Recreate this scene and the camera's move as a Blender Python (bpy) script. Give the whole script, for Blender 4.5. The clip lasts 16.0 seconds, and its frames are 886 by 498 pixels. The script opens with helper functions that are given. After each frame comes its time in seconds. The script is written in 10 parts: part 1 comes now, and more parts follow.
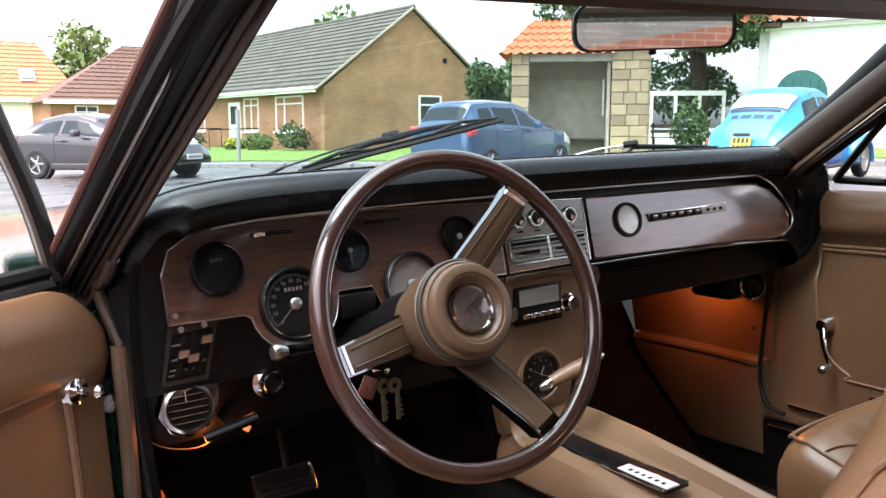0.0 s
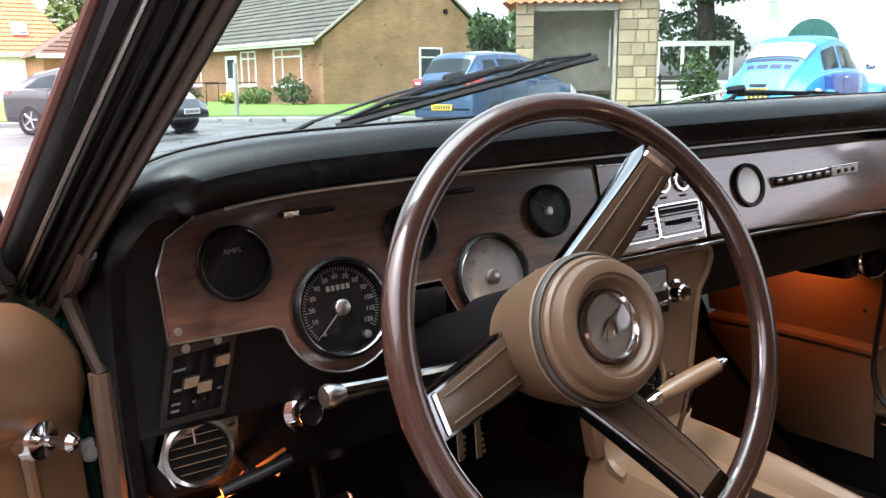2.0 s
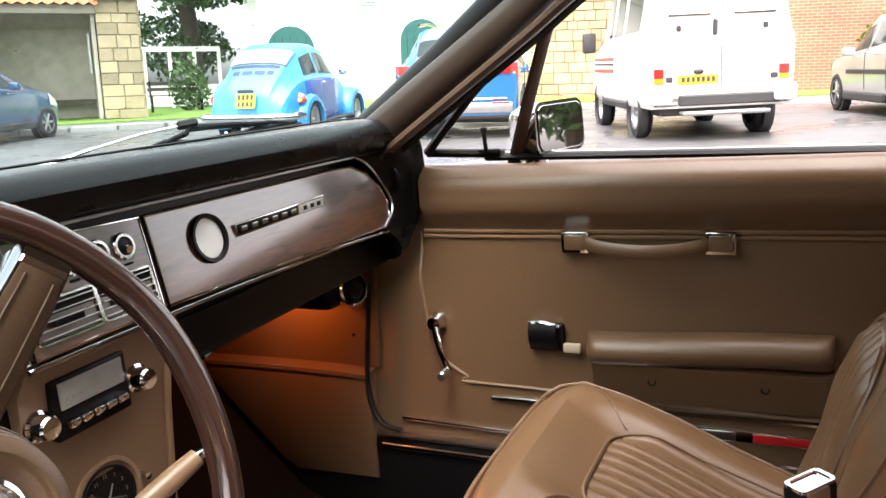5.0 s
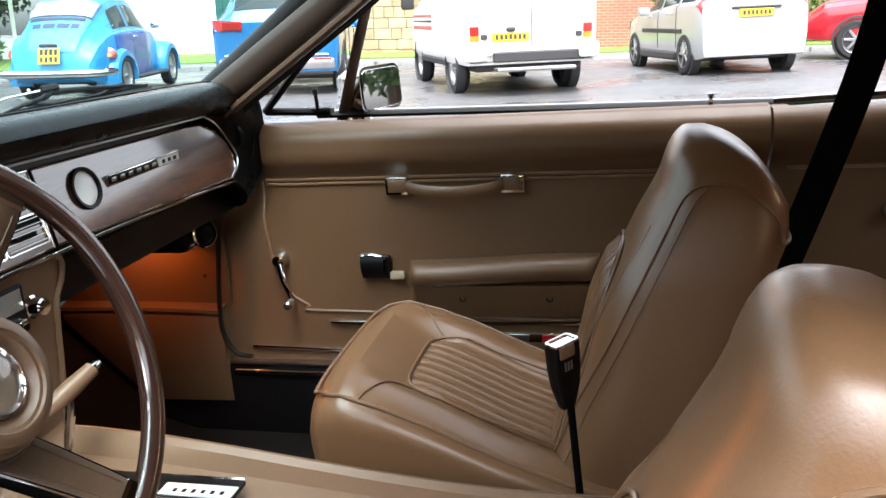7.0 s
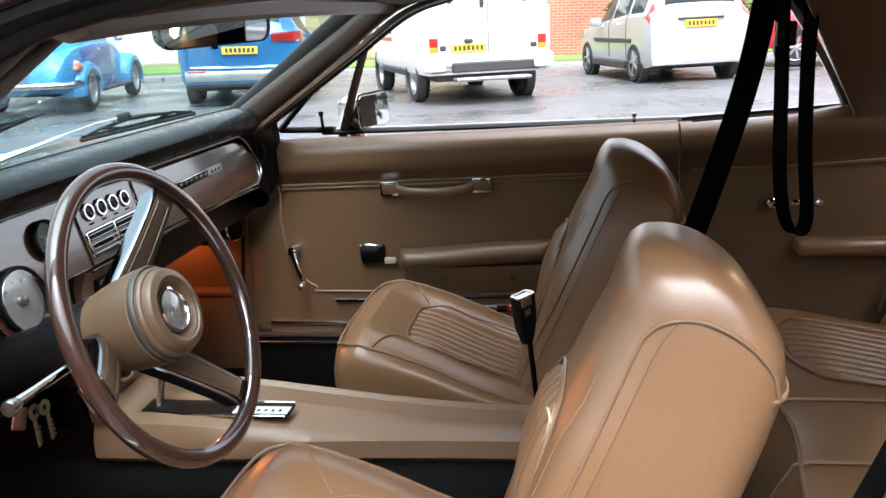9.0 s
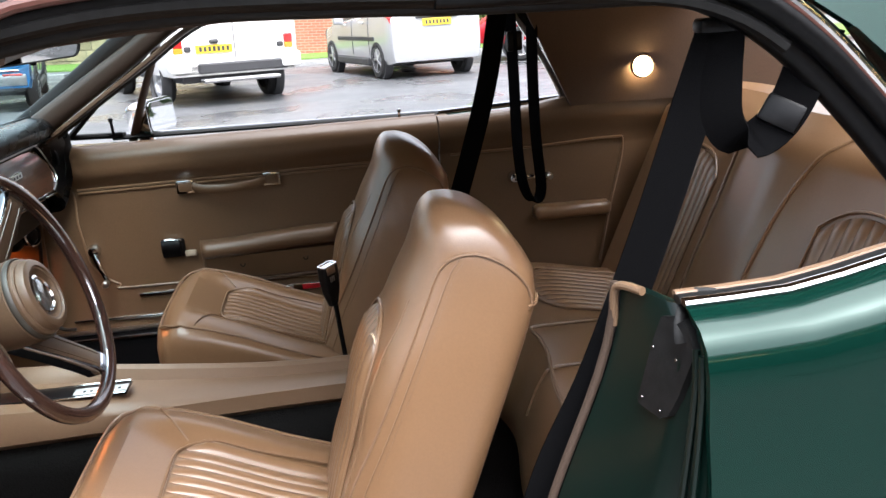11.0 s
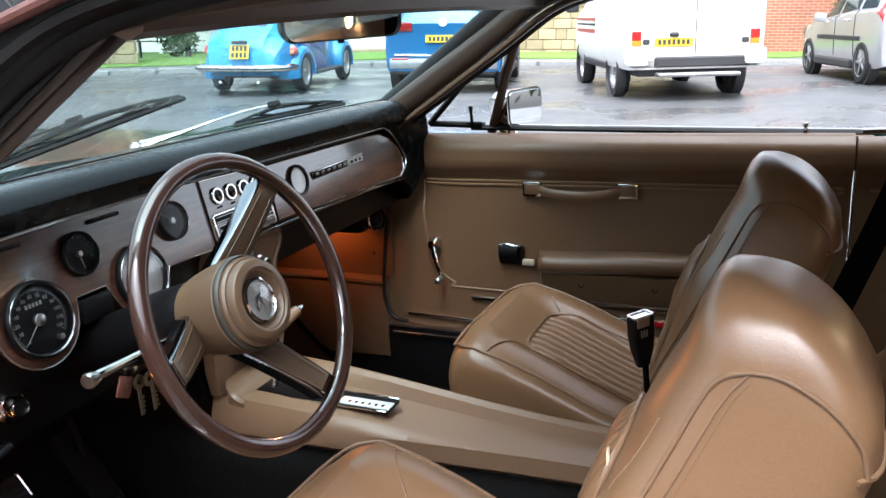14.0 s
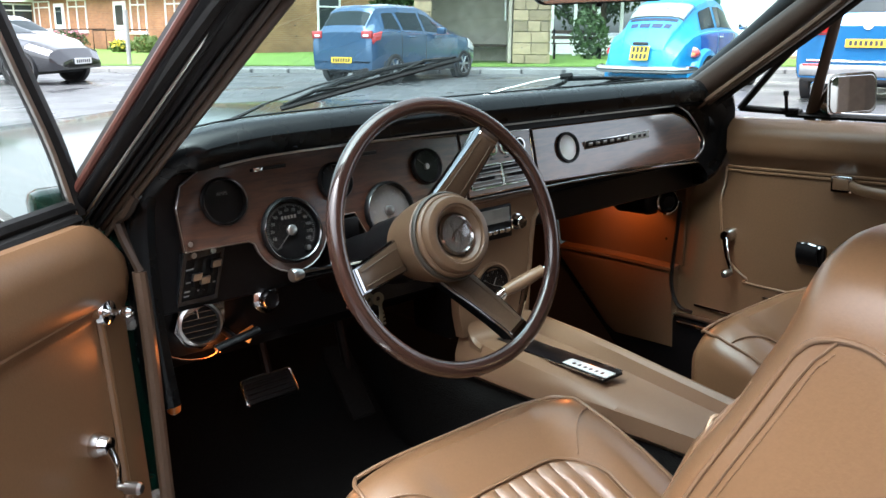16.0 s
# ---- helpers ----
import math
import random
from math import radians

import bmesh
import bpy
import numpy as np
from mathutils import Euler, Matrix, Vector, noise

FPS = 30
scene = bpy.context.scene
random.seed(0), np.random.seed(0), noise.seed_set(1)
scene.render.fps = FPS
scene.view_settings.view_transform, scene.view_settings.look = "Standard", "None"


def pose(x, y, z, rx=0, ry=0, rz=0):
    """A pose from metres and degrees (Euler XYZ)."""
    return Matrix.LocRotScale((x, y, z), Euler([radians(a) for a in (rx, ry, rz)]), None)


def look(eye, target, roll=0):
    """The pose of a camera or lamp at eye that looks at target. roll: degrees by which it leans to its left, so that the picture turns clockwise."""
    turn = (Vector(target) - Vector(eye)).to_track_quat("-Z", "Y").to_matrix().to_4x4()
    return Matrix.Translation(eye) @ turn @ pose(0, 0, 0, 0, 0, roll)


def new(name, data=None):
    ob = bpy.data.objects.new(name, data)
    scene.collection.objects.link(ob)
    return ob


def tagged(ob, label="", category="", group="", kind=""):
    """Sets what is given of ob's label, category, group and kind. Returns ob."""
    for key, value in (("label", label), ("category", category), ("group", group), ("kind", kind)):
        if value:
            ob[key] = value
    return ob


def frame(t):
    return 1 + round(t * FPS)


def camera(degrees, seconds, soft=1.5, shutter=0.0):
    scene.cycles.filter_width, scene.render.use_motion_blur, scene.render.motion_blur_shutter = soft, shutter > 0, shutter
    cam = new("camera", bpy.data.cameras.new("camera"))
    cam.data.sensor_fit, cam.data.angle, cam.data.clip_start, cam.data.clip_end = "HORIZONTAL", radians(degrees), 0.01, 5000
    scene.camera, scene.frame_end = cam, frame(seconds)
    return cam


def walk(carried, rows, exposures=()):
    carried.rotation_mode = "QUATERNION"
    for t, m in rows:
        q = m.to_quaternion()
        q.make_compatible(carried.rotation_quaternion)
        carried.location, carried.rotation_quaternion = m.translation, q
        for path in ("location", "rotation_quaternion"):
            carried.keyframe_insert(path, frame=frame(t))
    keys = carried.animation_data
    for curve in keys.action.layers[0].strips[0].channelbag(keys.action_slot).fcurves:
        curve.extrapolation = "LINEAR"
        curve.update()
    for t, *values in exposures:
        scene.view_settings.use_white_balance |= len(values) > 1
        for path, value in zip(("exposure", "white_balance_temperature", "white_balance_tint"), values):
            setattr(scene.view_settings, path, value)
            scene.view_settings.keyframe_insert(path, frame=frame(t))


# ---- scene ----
import functools
import itertools

cam = camera(55.9, 16.0, soft=1.5)
PATH = [
    (0, (-0.9, 0.0, 1.04), (0.156, 1.674, 0.753), 0.0),
    (0.5, (-0.883, 0.087, 1.035), (0.171, 1.755, 0.711), -0.3),
    (1, (-0.841, 0.179, 1.031), (0.207, 1.845, 0.677), -0.4),
    (1.5, (-0.829, 0.251, 1.038), (0.216, 1.912, 0.656), -0.1),
    (2, (-0.819, 0.315, 1.024), (0.228, 1.973, 0.63), -0.3),
    (2.5, (-0.796, 0.373, 1.025), (0.276, 2.014, 0.629), -0.3),
    (3, (-0.762, 0.401, 1.041), (0.39, 1.986, 0.643), -0.7),
    (3.5, (-0.718, 0.412, 1.057), (0.579, 1.881, 0.659), -0.8),
    (4, (-0.67, 0.41, 1.061), (0.793, 1.714, 0.663), -1.1),
    (4.5, (-0.642, 0.4, 1.066), (0.993, 1.481, 0.669), -1.1),
    (5, (-0.63, 0.388, 1.064), (1.149, 1.21, 0.663), -1.4),
    (5.2, (-0.635, 0.392, 1.063), (1.189, 1.108, 0.66), -1.4),
    (7.3, (-0.936, 0.301, 1.102), (0.952, 0.718, 0.588), -0.9),
    (7.5, (-0.98, 0.297, 1.109), (0.909, 0.705, 0.594), -1.0),
    (8, (-1.078, 0.29, 1.123), (0.819, 0.664, 0.61), -1.1),
    (8.2, (-1.114, 0.279, 1.129), (0.786, 0.648, 0.624), -1.1),
    (10.3, (-1.524, 0.311, 1.188), (0.41, 0.345, 0.678), -1.4),
    (10.5, (-1.543, 0.329, 1.187), (0.39, 0.272, 0.676), -1.4),
    (11, (-1.578, 0.35, 1.19), (0.339, 0.111, 0.673), -1.7),
    (11.5, (-1.585, 0.365, 1.185), (0.319, 0.042, 0.665), -1.6),
    (12, (-1.574, 0.362, 1.188), (0.329, 0.036, 0.667), -1.2),
    (12.5, (-1.532, 0.309, 1.178), (0.391, 0.13, 0.659), -0.8),
    (13, (-1.474, 0.23, 1.169), (0.455, 0.363, 0.658), -0.5),
    (13.5, (-1.328, 0.183, 1.155), (0.549, 0.644, 0.641), -0.4),
    (14, (-1.198, 0.167, 1.168), (0.573, 0.939, 0.654), -0.0),
    (14.5, (-1.118, 0.128, 1.162), (0.499, 1.189, 0.651), 0.3),
    (15, (-1.062, 0.067, 1.154), (0.375, 1.36, 0.643), 0.6),
    (15.5, (-1.053, 0.006, 1.132), (0.244, 1.441, 0.623), 0.7),
    (16, (-1.085, -0.068, 1.103), (0.138, 1.431, 0.597), 0.6),
]
walk(cam, [(t, look(eye, target, roll)) for t, eye, target, roll in PATH], exposures=[(0, 2.35, 6500, 20), (2.5, 2.5, 6500, 20), (3.5, 2.5, 6650, 26), (5, 2.78, 7000, 18), (7.5, 2.5, 6200, 11), (10.5, 2.42, 6100, 11), (12, 2.45, 6200, 13), (13, 2.42, 5950, 11), (14, 2.33, 5950, 10), (16, 2.3, 6050, 8)])

# ---- light ----
world = bpy.data.worlds.new("overcast_sky")
scene.world = world
world.use_nodes = True
wn = world.node_tree
wn.nodes.clear()
sky = wn.nodes.new("ShaderNodeTexSky")
sky.sky_type, sky.sun_disc = "NISHITA", False
sky.sun_elevation, sky.sun_rotation = radians(60), radians(256)
sky.air_density, sky.dust_density, sky.ozone_density = 1.0, 4.0, 1.0
grey = wn.nodes.new("ShaderNodeHueSaturation")
grey.inputs["Saturation"].default_value = 0.22
bg = wn.nodes.new("ShaderNodeBackground")
bg.inputs["Strength"].default_value = 0.15
wout = wn.nodes.new("ShaderNodeOutputWorld")
wn.links.new(sky.outputs[0], grey.inputs["Color"])
wn.links.new(grey.outputs[0], bg.inputs["Color"])
wn.links.new(bg.outputs[0], wout.inputs[0])

sun = new("sun", bpy.data.lights.new("sun", "SUN"))
sun.data.energy, sun.data.angle, sun.data.color = 1.2, radians(60), (1.0, 0.97, 0.93)
sun.matrix_world = look((-1.7, 0.6, 10.0), (0, 0, 0))

# ---- the car's own frame: it stands on sloping ground ----
ROT = Matrix(((0.99920, 0.00090, 0.03993), (0.00090, 0.99899, -0.04492), (-0.03993, 0.04492, 0.99819)))
PIVOT = Vector((0, 0.6, 0))
CAR = Matrix.Translation(PIVOT) @ ROT.transposed().to_4x4() @ Matrix.Translation(-PIVOT)


def ground_z(x, y):
    return 0.026 * 25 * math.tanh(x / 25) * math.exp(-max(y - 10, 0) / 25) - 0.09 * math.tanh(y / 2)


# ---- mesh helpers ----
BASE = {}


def to_mesh(name, bm, mat, smooth=35):
    if isinstance(bm, bpy.types.Mesh):
        return bm
    bmesh.ops.recalc_face_normals(bm, faces=bm.faces)
    me = bpy.data.meshes.new(name)
    bm.to_mesh(me)
    bm.free()
    me.materials.append(mat)
    if smooth:
        me.shade_smooth()
        me.set_sharp_from_angle(angle=radians(smooth))
    return me


def thing(name, label, category, base=(0, 0, 0), m=None, group="", kind=""):
    """An Empty at the thing's base; its parts have their points in the frame m."""
    e = new(name)
    m = CAR if m is None else m
    e.matrix_world = m @ Matrix.Translation(base)
    e.empty_display_size = 0.05
    BASE[e.name] = Vector(base)
    return tagged(e, label, category, group, kind)


def part(name, bm, mat, parent, label="", smooth=35, at=None):
    ob = new(name, to_mesh(name, bm, mat, smooth))
    ob.parent = parent
    if parent.name in BASE:
        ob.location = -BASE[parent.name]
    if at is not None:
        ob.matrix_basis = Matrix.Translation(ob.location) @ at
    return tagged(ob, label)


def solo(name, bm, mat, label, category, m=None, group="", kind="", smooth=35):
    """A thing that is one mesh."""
    ob = new(name, to_mesh(name, bm, mat, smooth))
    ob.matrix_world = CAR if m is None else m
    BASE[ob.name] = Vector((0, 0, 0))
    return tagged(ob, label, category, group, kind)


def nbm():
    return bmesh.new()


def box(bm, c, s, bev=0.0, seg=2, m=None):
    """A box of centre c and size s, its edges rounded by bev."""
    r = bmesh.ops.create_cube(bm, size=1)
    vs = r["verts"]
    for v in vs:
        v.co = Vector((v.co.x * s[0], v.co.y * s[1], v.co.z * s[2]))
    if bev:
        es = list({e for v in vs for e in v.link_edges})
        r = bmesh.ops.bevel(bm, geom=es, offset=min(bev, 0.49 * min(s)), segments=seg, profile=0.5, affect="EDGES")
        vs = list({v for f in r["faces"] for v in f.verts} | {v for v in vs if v.is_valid})
        todo, seen = list(vs), set(vs)
        while todo:
            v = todo.pop()
            for e in v.link_edges:
                o = e.other_vert(v)
                if o not in seen:
                    seen.add(o)
                    todo.append(o)
        vs = list(seen)
    t = Matrix.Translation(c) @ (m or Matrix())
    for v in vs:
        v.co = t @ v.co
    return bm


def loft(bm, rings, ring_closed=True, caps=True, closed=False):
    """Joins rings of equally many points into a skin."""
    vr = [[bm.verts.new(p) for p in r] for r in rings]
    n = len(vr[0])
    pairs = list(zip(vr, vr[1:])) + ([(vr[-1], vr[0])] if closed else [])
    for a, b in pairs:
        for i in range(n if ring_closed else n - 1):
            j = (i + 1) % n
            try:
                bm.faces.new((a[i], a[j], b[j], b[i]))
            except ValueError:
                pass
    if caps and not closed and ring_closed:
        bm.faces.new(vr[0])
        bm.faces.new(vr[-1][::-1])
    return vr


def tube(bm, pts, r, seg=8, closed=False, flat=1.0, up=None):
    """A round or flattened rod along points; r may be one radius or one a point."""
    pts = [Vector(p) for p in pts]
    n = len(pts)
    rs = [r] * n if isinstance(r, (int, float)) else list(r)
    rings, prev = [], None
    for i, p in enumerate(pts):
        if closed:
            d = (pts[(i + 1) % n] - pts[i - 1]).normalized()
        else:
            d = (pts[min(i + 1, n - 1)] - pts[max(i - 1, 0)]).normalized()
        if prev is None:
            u = Vector(up) if up else (Vector((0, 0, 1)) if abs(d.z) < 0.9 else Vector((1, 0, 0)))
        else:
            u = prev
        u = (u - d * u.dot(d)).normalized()
        prev = u
        w = d.cross(u)
        rings.append([p + (u * math.cos(a) * flat + w * math.sin(a)) * rs[i] for a in [2 * math.pi * k / seg for k in range(seg)]])
    loft(bm, rings, closed=closed)
    return bm


def frame_to(p, z, x=None):
    """A matrix at p whose z axis points along z."""
    z = Vector(z).normalized()
    x = Vector(x) if x else (Vector((1, 0, 0)) if abs(z.x) < 0.9 else Vector((0, 1, 0)))
    x = (x - z * x.dot(z)).normalized()
    y = z.cross(x)
    return Matrix(((x.x, y.x, z.x, p[0]), (x.y, y.y, z.y, p[1]), (x.z, y.z, z.z, p[2]), (0, 0, 0, 1)))


def lathe(bm, prof, m=None, seg=32):
    """Spins a profile of (radius, height) about the z axis of m."""
    m = m or Matrix()
    rings = []
    for r, h in prof:
        rings.append([m @ Vector((max(r, 1e-5) * math.cos(2 * math.pi * k / seg), max(r, 1e-5) * math.sin(2 * math.pi * k / seg), h)) for k in range(seg)])
    hollow_ring = prof[0][0] > 1e-4 and prof[-1][0] > 1e-4
    loft(bm, rings, caps=not hollow_ring, closed=hollow_ring)
    return bm


def prism(bm, pts, a, b, axis="x", bev=0.0, seg=2):
    """Extrudes an outline from a to b along an axis. Outline pairs: x: (y, z); y: (x, z); z: (x, y)."""
    def at(u, v, w):
        return {"x": (w, u, v), "y": (u, w, v), "z": (u, v, w)}[axis]
    lo = [bm.verts.new(at(u, v, a)) for u, v in pts]
    hi = [bm.verts.new(at(u, v, b)) for u, v in pts]
    n = len(pts)
    fs = [bm.faces.new(lo), bm.faces.new(hi[::-1])]
    for i in range(n):
        fs.append(bm.faces.new((lo[i], lo[(i + 1) % n], hi[(i + 1) % n], hi[i])))
    if bev:
        es = list({e for f in fs[:2] for e in f.edges})
        bmesh.ops.bevel(bm, geom=es, offset=bev, segments=seg, profile=0.5, affect="EDGES")
    return bm


def sheet(bm, f, nu, nv, thick=0.0, back=(0, 0, -1)):
    """A grid f(u, v), u and v from 0 to 1, with a thickness towards 'back'."""
    vs = [[bm.verts.new(f(i / nu, j / nv)) for j in range(nv + 1)] for i in range(nu + 1)]
    for i in range(nu):
        for j in range(nv):
            bm.faces.new((vs[i][j], vs[i + 1][j], vs[i + 1][j + 1], vs[i][j + 1]))
    if thick:
        d = Vector(back).normalized() * thick
        ws = [[bm.verts.new(v.co + d) for v in row] for row in vs]
        for i in range(nu):
            for j in range(nv):
                bm.faces.new((ws[i][j], ws[i][j + 1], ws[i + 1][j + 1], ws[i + 1][j]))
        for i in range(nu):
            bm.faces.new((vs[i][0], ws[i][0], ws[i + 1][0], vs[i + 1][0]))
            bm.faces.new((vs[i][nv], vs[i + 1][nv], ws[i + 1][nv], ws[i][nv]))
        for j in range(nv):
            bm.faces.new((vs[0][j], vs[0][j + 1], ws[0][j + 1], ws[0][j]))
            bm.faces.new((vs[nu][j], ws[nu][j], ws[nu][j + 1], vs[nu][j + 1]))
    return bm


def lerp(a, b, t):
    return a + (b - a) * t


def smooth01(t):
    t = min(max(t, 0.0), 1.0)
    return t * t * (3 - 2 * t)


def spline(pts, n):
    """n points along a smooth curve through pts."""
    P = [Vector(p) for p in pts]
    P = [2 * P[0] - P[1]] + P + [2 * P[-1] - P[-2]]
    out, m = [], len(P) - 3
    for i in range(n):
        s = i / (n - 1) * m
        k = min(int(s), m - 1)
        t = s - k
        a, b, c, d = P[k:k + 4]
        out.append(0.5 * (2 * b + (c - a) * t + (2 * a - 5 * b + 4 * c - d) * t * t + (3 * b - a - 3 * c + d) * t ** 3))
    return out


def rounded(w, h, r, n=5):
    """The outline of a rounded rectangle about the origin."""
    out = []
    for cx, cy, a0 in ((w / 2 - r, h / 2 - r, 0), (-w / 2 + r, h / 2 - r, 90), (-w / 2 + r, -h / 2 + r, 180), (w / 2 - r, -h / 2 + r, 270)):
        for k in range(n + 1):
            a = radians(a0 + 90 * k / n)
            out.append((cx + r * math.cos(a), cy + r * math.sin(a)))
    return out


def text_mesh(body, size, m, mat, depth=0.0003):
    """Letters in the built-in font, as a mesh."""
    cu = bpy.data.curves.new("letters", "FONT")
    cu.body, cu.size, cu.align_x, cu.align_y, cu.extrude = body, size, "CENTER", "CENTER", depth
    ob = bpy.data.objects.new("letters", cu)
    me = bpy.data.meshes.new_from_object(ob)
    bpy.data.objects.remove(ob)
    me.transform(m)
    me.materials.append(mat)
    return me


# ---- materials ----
def material(name, color, rough=0.5, metal=0.0, grain=0.0, grain_scale=200.0, bump=0.0, bump_scale=400.0, stain=0.0, stain_scale=6.0,
             coat=0.0, spec=0.5, transmission=0.0, vary=0.0, stretch=(1, 1, 1), bump_dist=0.001, emit=None, rough_var=0.0, second=None, sheen=0.0, crease=0.0):
    """A surface with variation at two scales, fine relief and, by object, a small shift of its colour."""
    m = bpy.data.materials.new(name)
    m.use_nodes = True
    nt = m.node_tree
    n, ln = nt.nodes, nt.links
    b = n["Principled BSDF"]
    b.inputs["Roughness"].default_value, b.inputs["Metallic"].default_value = rough, metal
    b.inputs["Specular IOR Level"].default_value = spec
    b.inputs["Coat Weight"].default_value = coat
    b.inputs["Coat Roughness"].default_value = 0.06
    b.inputs["Transmission Weight"].default_value = transmission
    b.inputs["Sheen Weight"].default_value = sheen
    b.inputs["Base Color"].default_value = (*color, 1)
    if emit:
        b.inputs["Emission Color"].default_value = (*emit[:3], 1)
        b.inputs["Emission Strength"].default_value = emit[3]
    tc = n.new("ShaderNodeTexCoord")
    mp = n.new("ShaderNodeMapping")
    mp.inputs["Scale"].default_value = stretch
    ln.new(tc.outputs["Object"], mp.inputs[0])
    col = None

    def noise_node(scale, detail=4.0):
        t = n.new("ShaderNodeTexNoise")
        t.inputs["Scale"].default_value, t.inputs["Detail"].default_value = scale, detail
        ln.new(mp.outputs[0], t.inputs["Vector"])
        return t

    def mix(fac, a, bcol, amount):
        r = n.new("ShaderNodeMapRange")
        r.inputs[1].default_value, r.inputs[2].default_value, r.inputs[4].default_value = 0.35, 0.7, amount
        ln.new(fac, r.inputs[0])
        x = n.new("ShaderNodeMix")
        x.data_type = "RGBA"
        ln.new(r.outputs[0], x.inputs[0])
        if isinstance(a, tuple):
            x.inputs[6].default_value = (*a, 1)
        else:
            ln.new(a, x.inputs[6])
        x.inputs[7].default_value = (*bcol, 1)
        return x.outputs[2]

    col = color
    if grain:
        col = mix(noise_node(grain_scale).outputs["Fac"], col, second or tuple(c * 0.45 for c in color), grain)
    if stain:
        col = mix(noise_node(stain_scale, 6).outputs["Fac"], col, tuple(c * 0.5 for c in color), stain)
    if vary:
        oi = n.new("ShaderNodeObjectInfo")
        hs = n.new("ShaderNodeHueSaturation")
        r = n.new("ShaderNodeMapRange")
        r.inputs[3].default_value, r.inputs[4].default_value = 1 - vary, 1 + vary
        ln.new(oi.outputs["Random"], r.inputs[0])
        ln.new(r.outputs[0], hs.inputs["Value"])
        if isinstance(col, tuple):
            hs.inputs["Color"].default_value = (*col, 1)
        else:
            ln.new(col, hs.inputs["Color"])
        col = hs.outputs[0]
    if not isinstance(col, tuple):
        ln.new(col, b.inputs["Base Color"])
    if rough_var:
        r = n.new("ShaderNodeMapRange")
        r.inputs[1].default_value, r.inputs[2].default_value = 0.3, 0.7
        r.inputs[3].default_value, r.inputs[4].default_value = max(rough - rough_var, 0.02), min(rough + rough_var, 1)
        ln.new(noise_node(stain_scale * 2.3, 5).outputs["Fac"], r.inputs[0])
        ln.new(r.outputs[0], b.inputs["Roughness"])
    if bump:
        bp = n.new("ShaderNodeBump")
        bp.inputs["Strength"].default_value, bp.inputs["Distance"].default_value = bump, bump_dist
        ln.new(noise_node(bump_scale, 3).outputs["Fac"], bp.inputs["Height"])
        if crease:
            wide = n.new("ShaderNodeBump")
            wide.inputs["Strength"].default_value, wide.inputs["Distance"].default_value = crease, 0.006
            big = noise_node(24, 3)
            big.inputs["Distortion"].default_value = 1.4
            ln.new(big.outputs["Fac"], wide.inputs["Height"])
            ln.new(wide.outputs[0], bp.inputs["Normal"])
        ln.new(bp.outputs[0], b.inputs["Normal"])
    return m


def pane_material(name, tint, gloss=1.0, rough=0.0):
    """Clear glass: it lets light through, and shines by Fresnel."""
    m = bpy.data.materials.new(name)
    m.use_nodes = True
    nt = m.node_tree
    n, ln = nt.nodes, nt.links
    n.clear()
    out = n.new("ShaderNodeOutputMaterial")
    tr = n.new("ShaderNodeBsdfTransparent")
    tr.inputs[0].default_value = (*tint, 1)
    gl = n.new("ShaderNodeBsdfGlossy")
    gl.inputs["Roughness"].default_value = rough
    fr = n.new("ShaderNodeLayerWeight")
    fr.inputs["Blend"].default_value = 0.5
    pw = n.new("ShaderNodeMath")
    pw.operation = "POWER"
    pw.inputs[1].default_value = 4.0
    ln.new(fr.outputs["Facing"], pw.inputs[0])
    mul = n.new("ShaderNodeMath")
    mul.operation = "MULTIPLY_ADD"
    mul.inputs[1].default_value, mul.inputs[2].default_value = 0.9 * gloss, 0.05 * gloss
    mx = n.new("ShaderNodeMixShader")
    ln.new(pw.outputs[0], mul.inputs[0])
    ln.new(mul.outputs[0], mx.inputs[0])
    ln.new(tr.outputs[0], mx.inputs[1])
    ln.new(gl.outputs[0], mx.inputs[2])
    ln.new(mx.outputs[0], out.inputs[0])
    return m


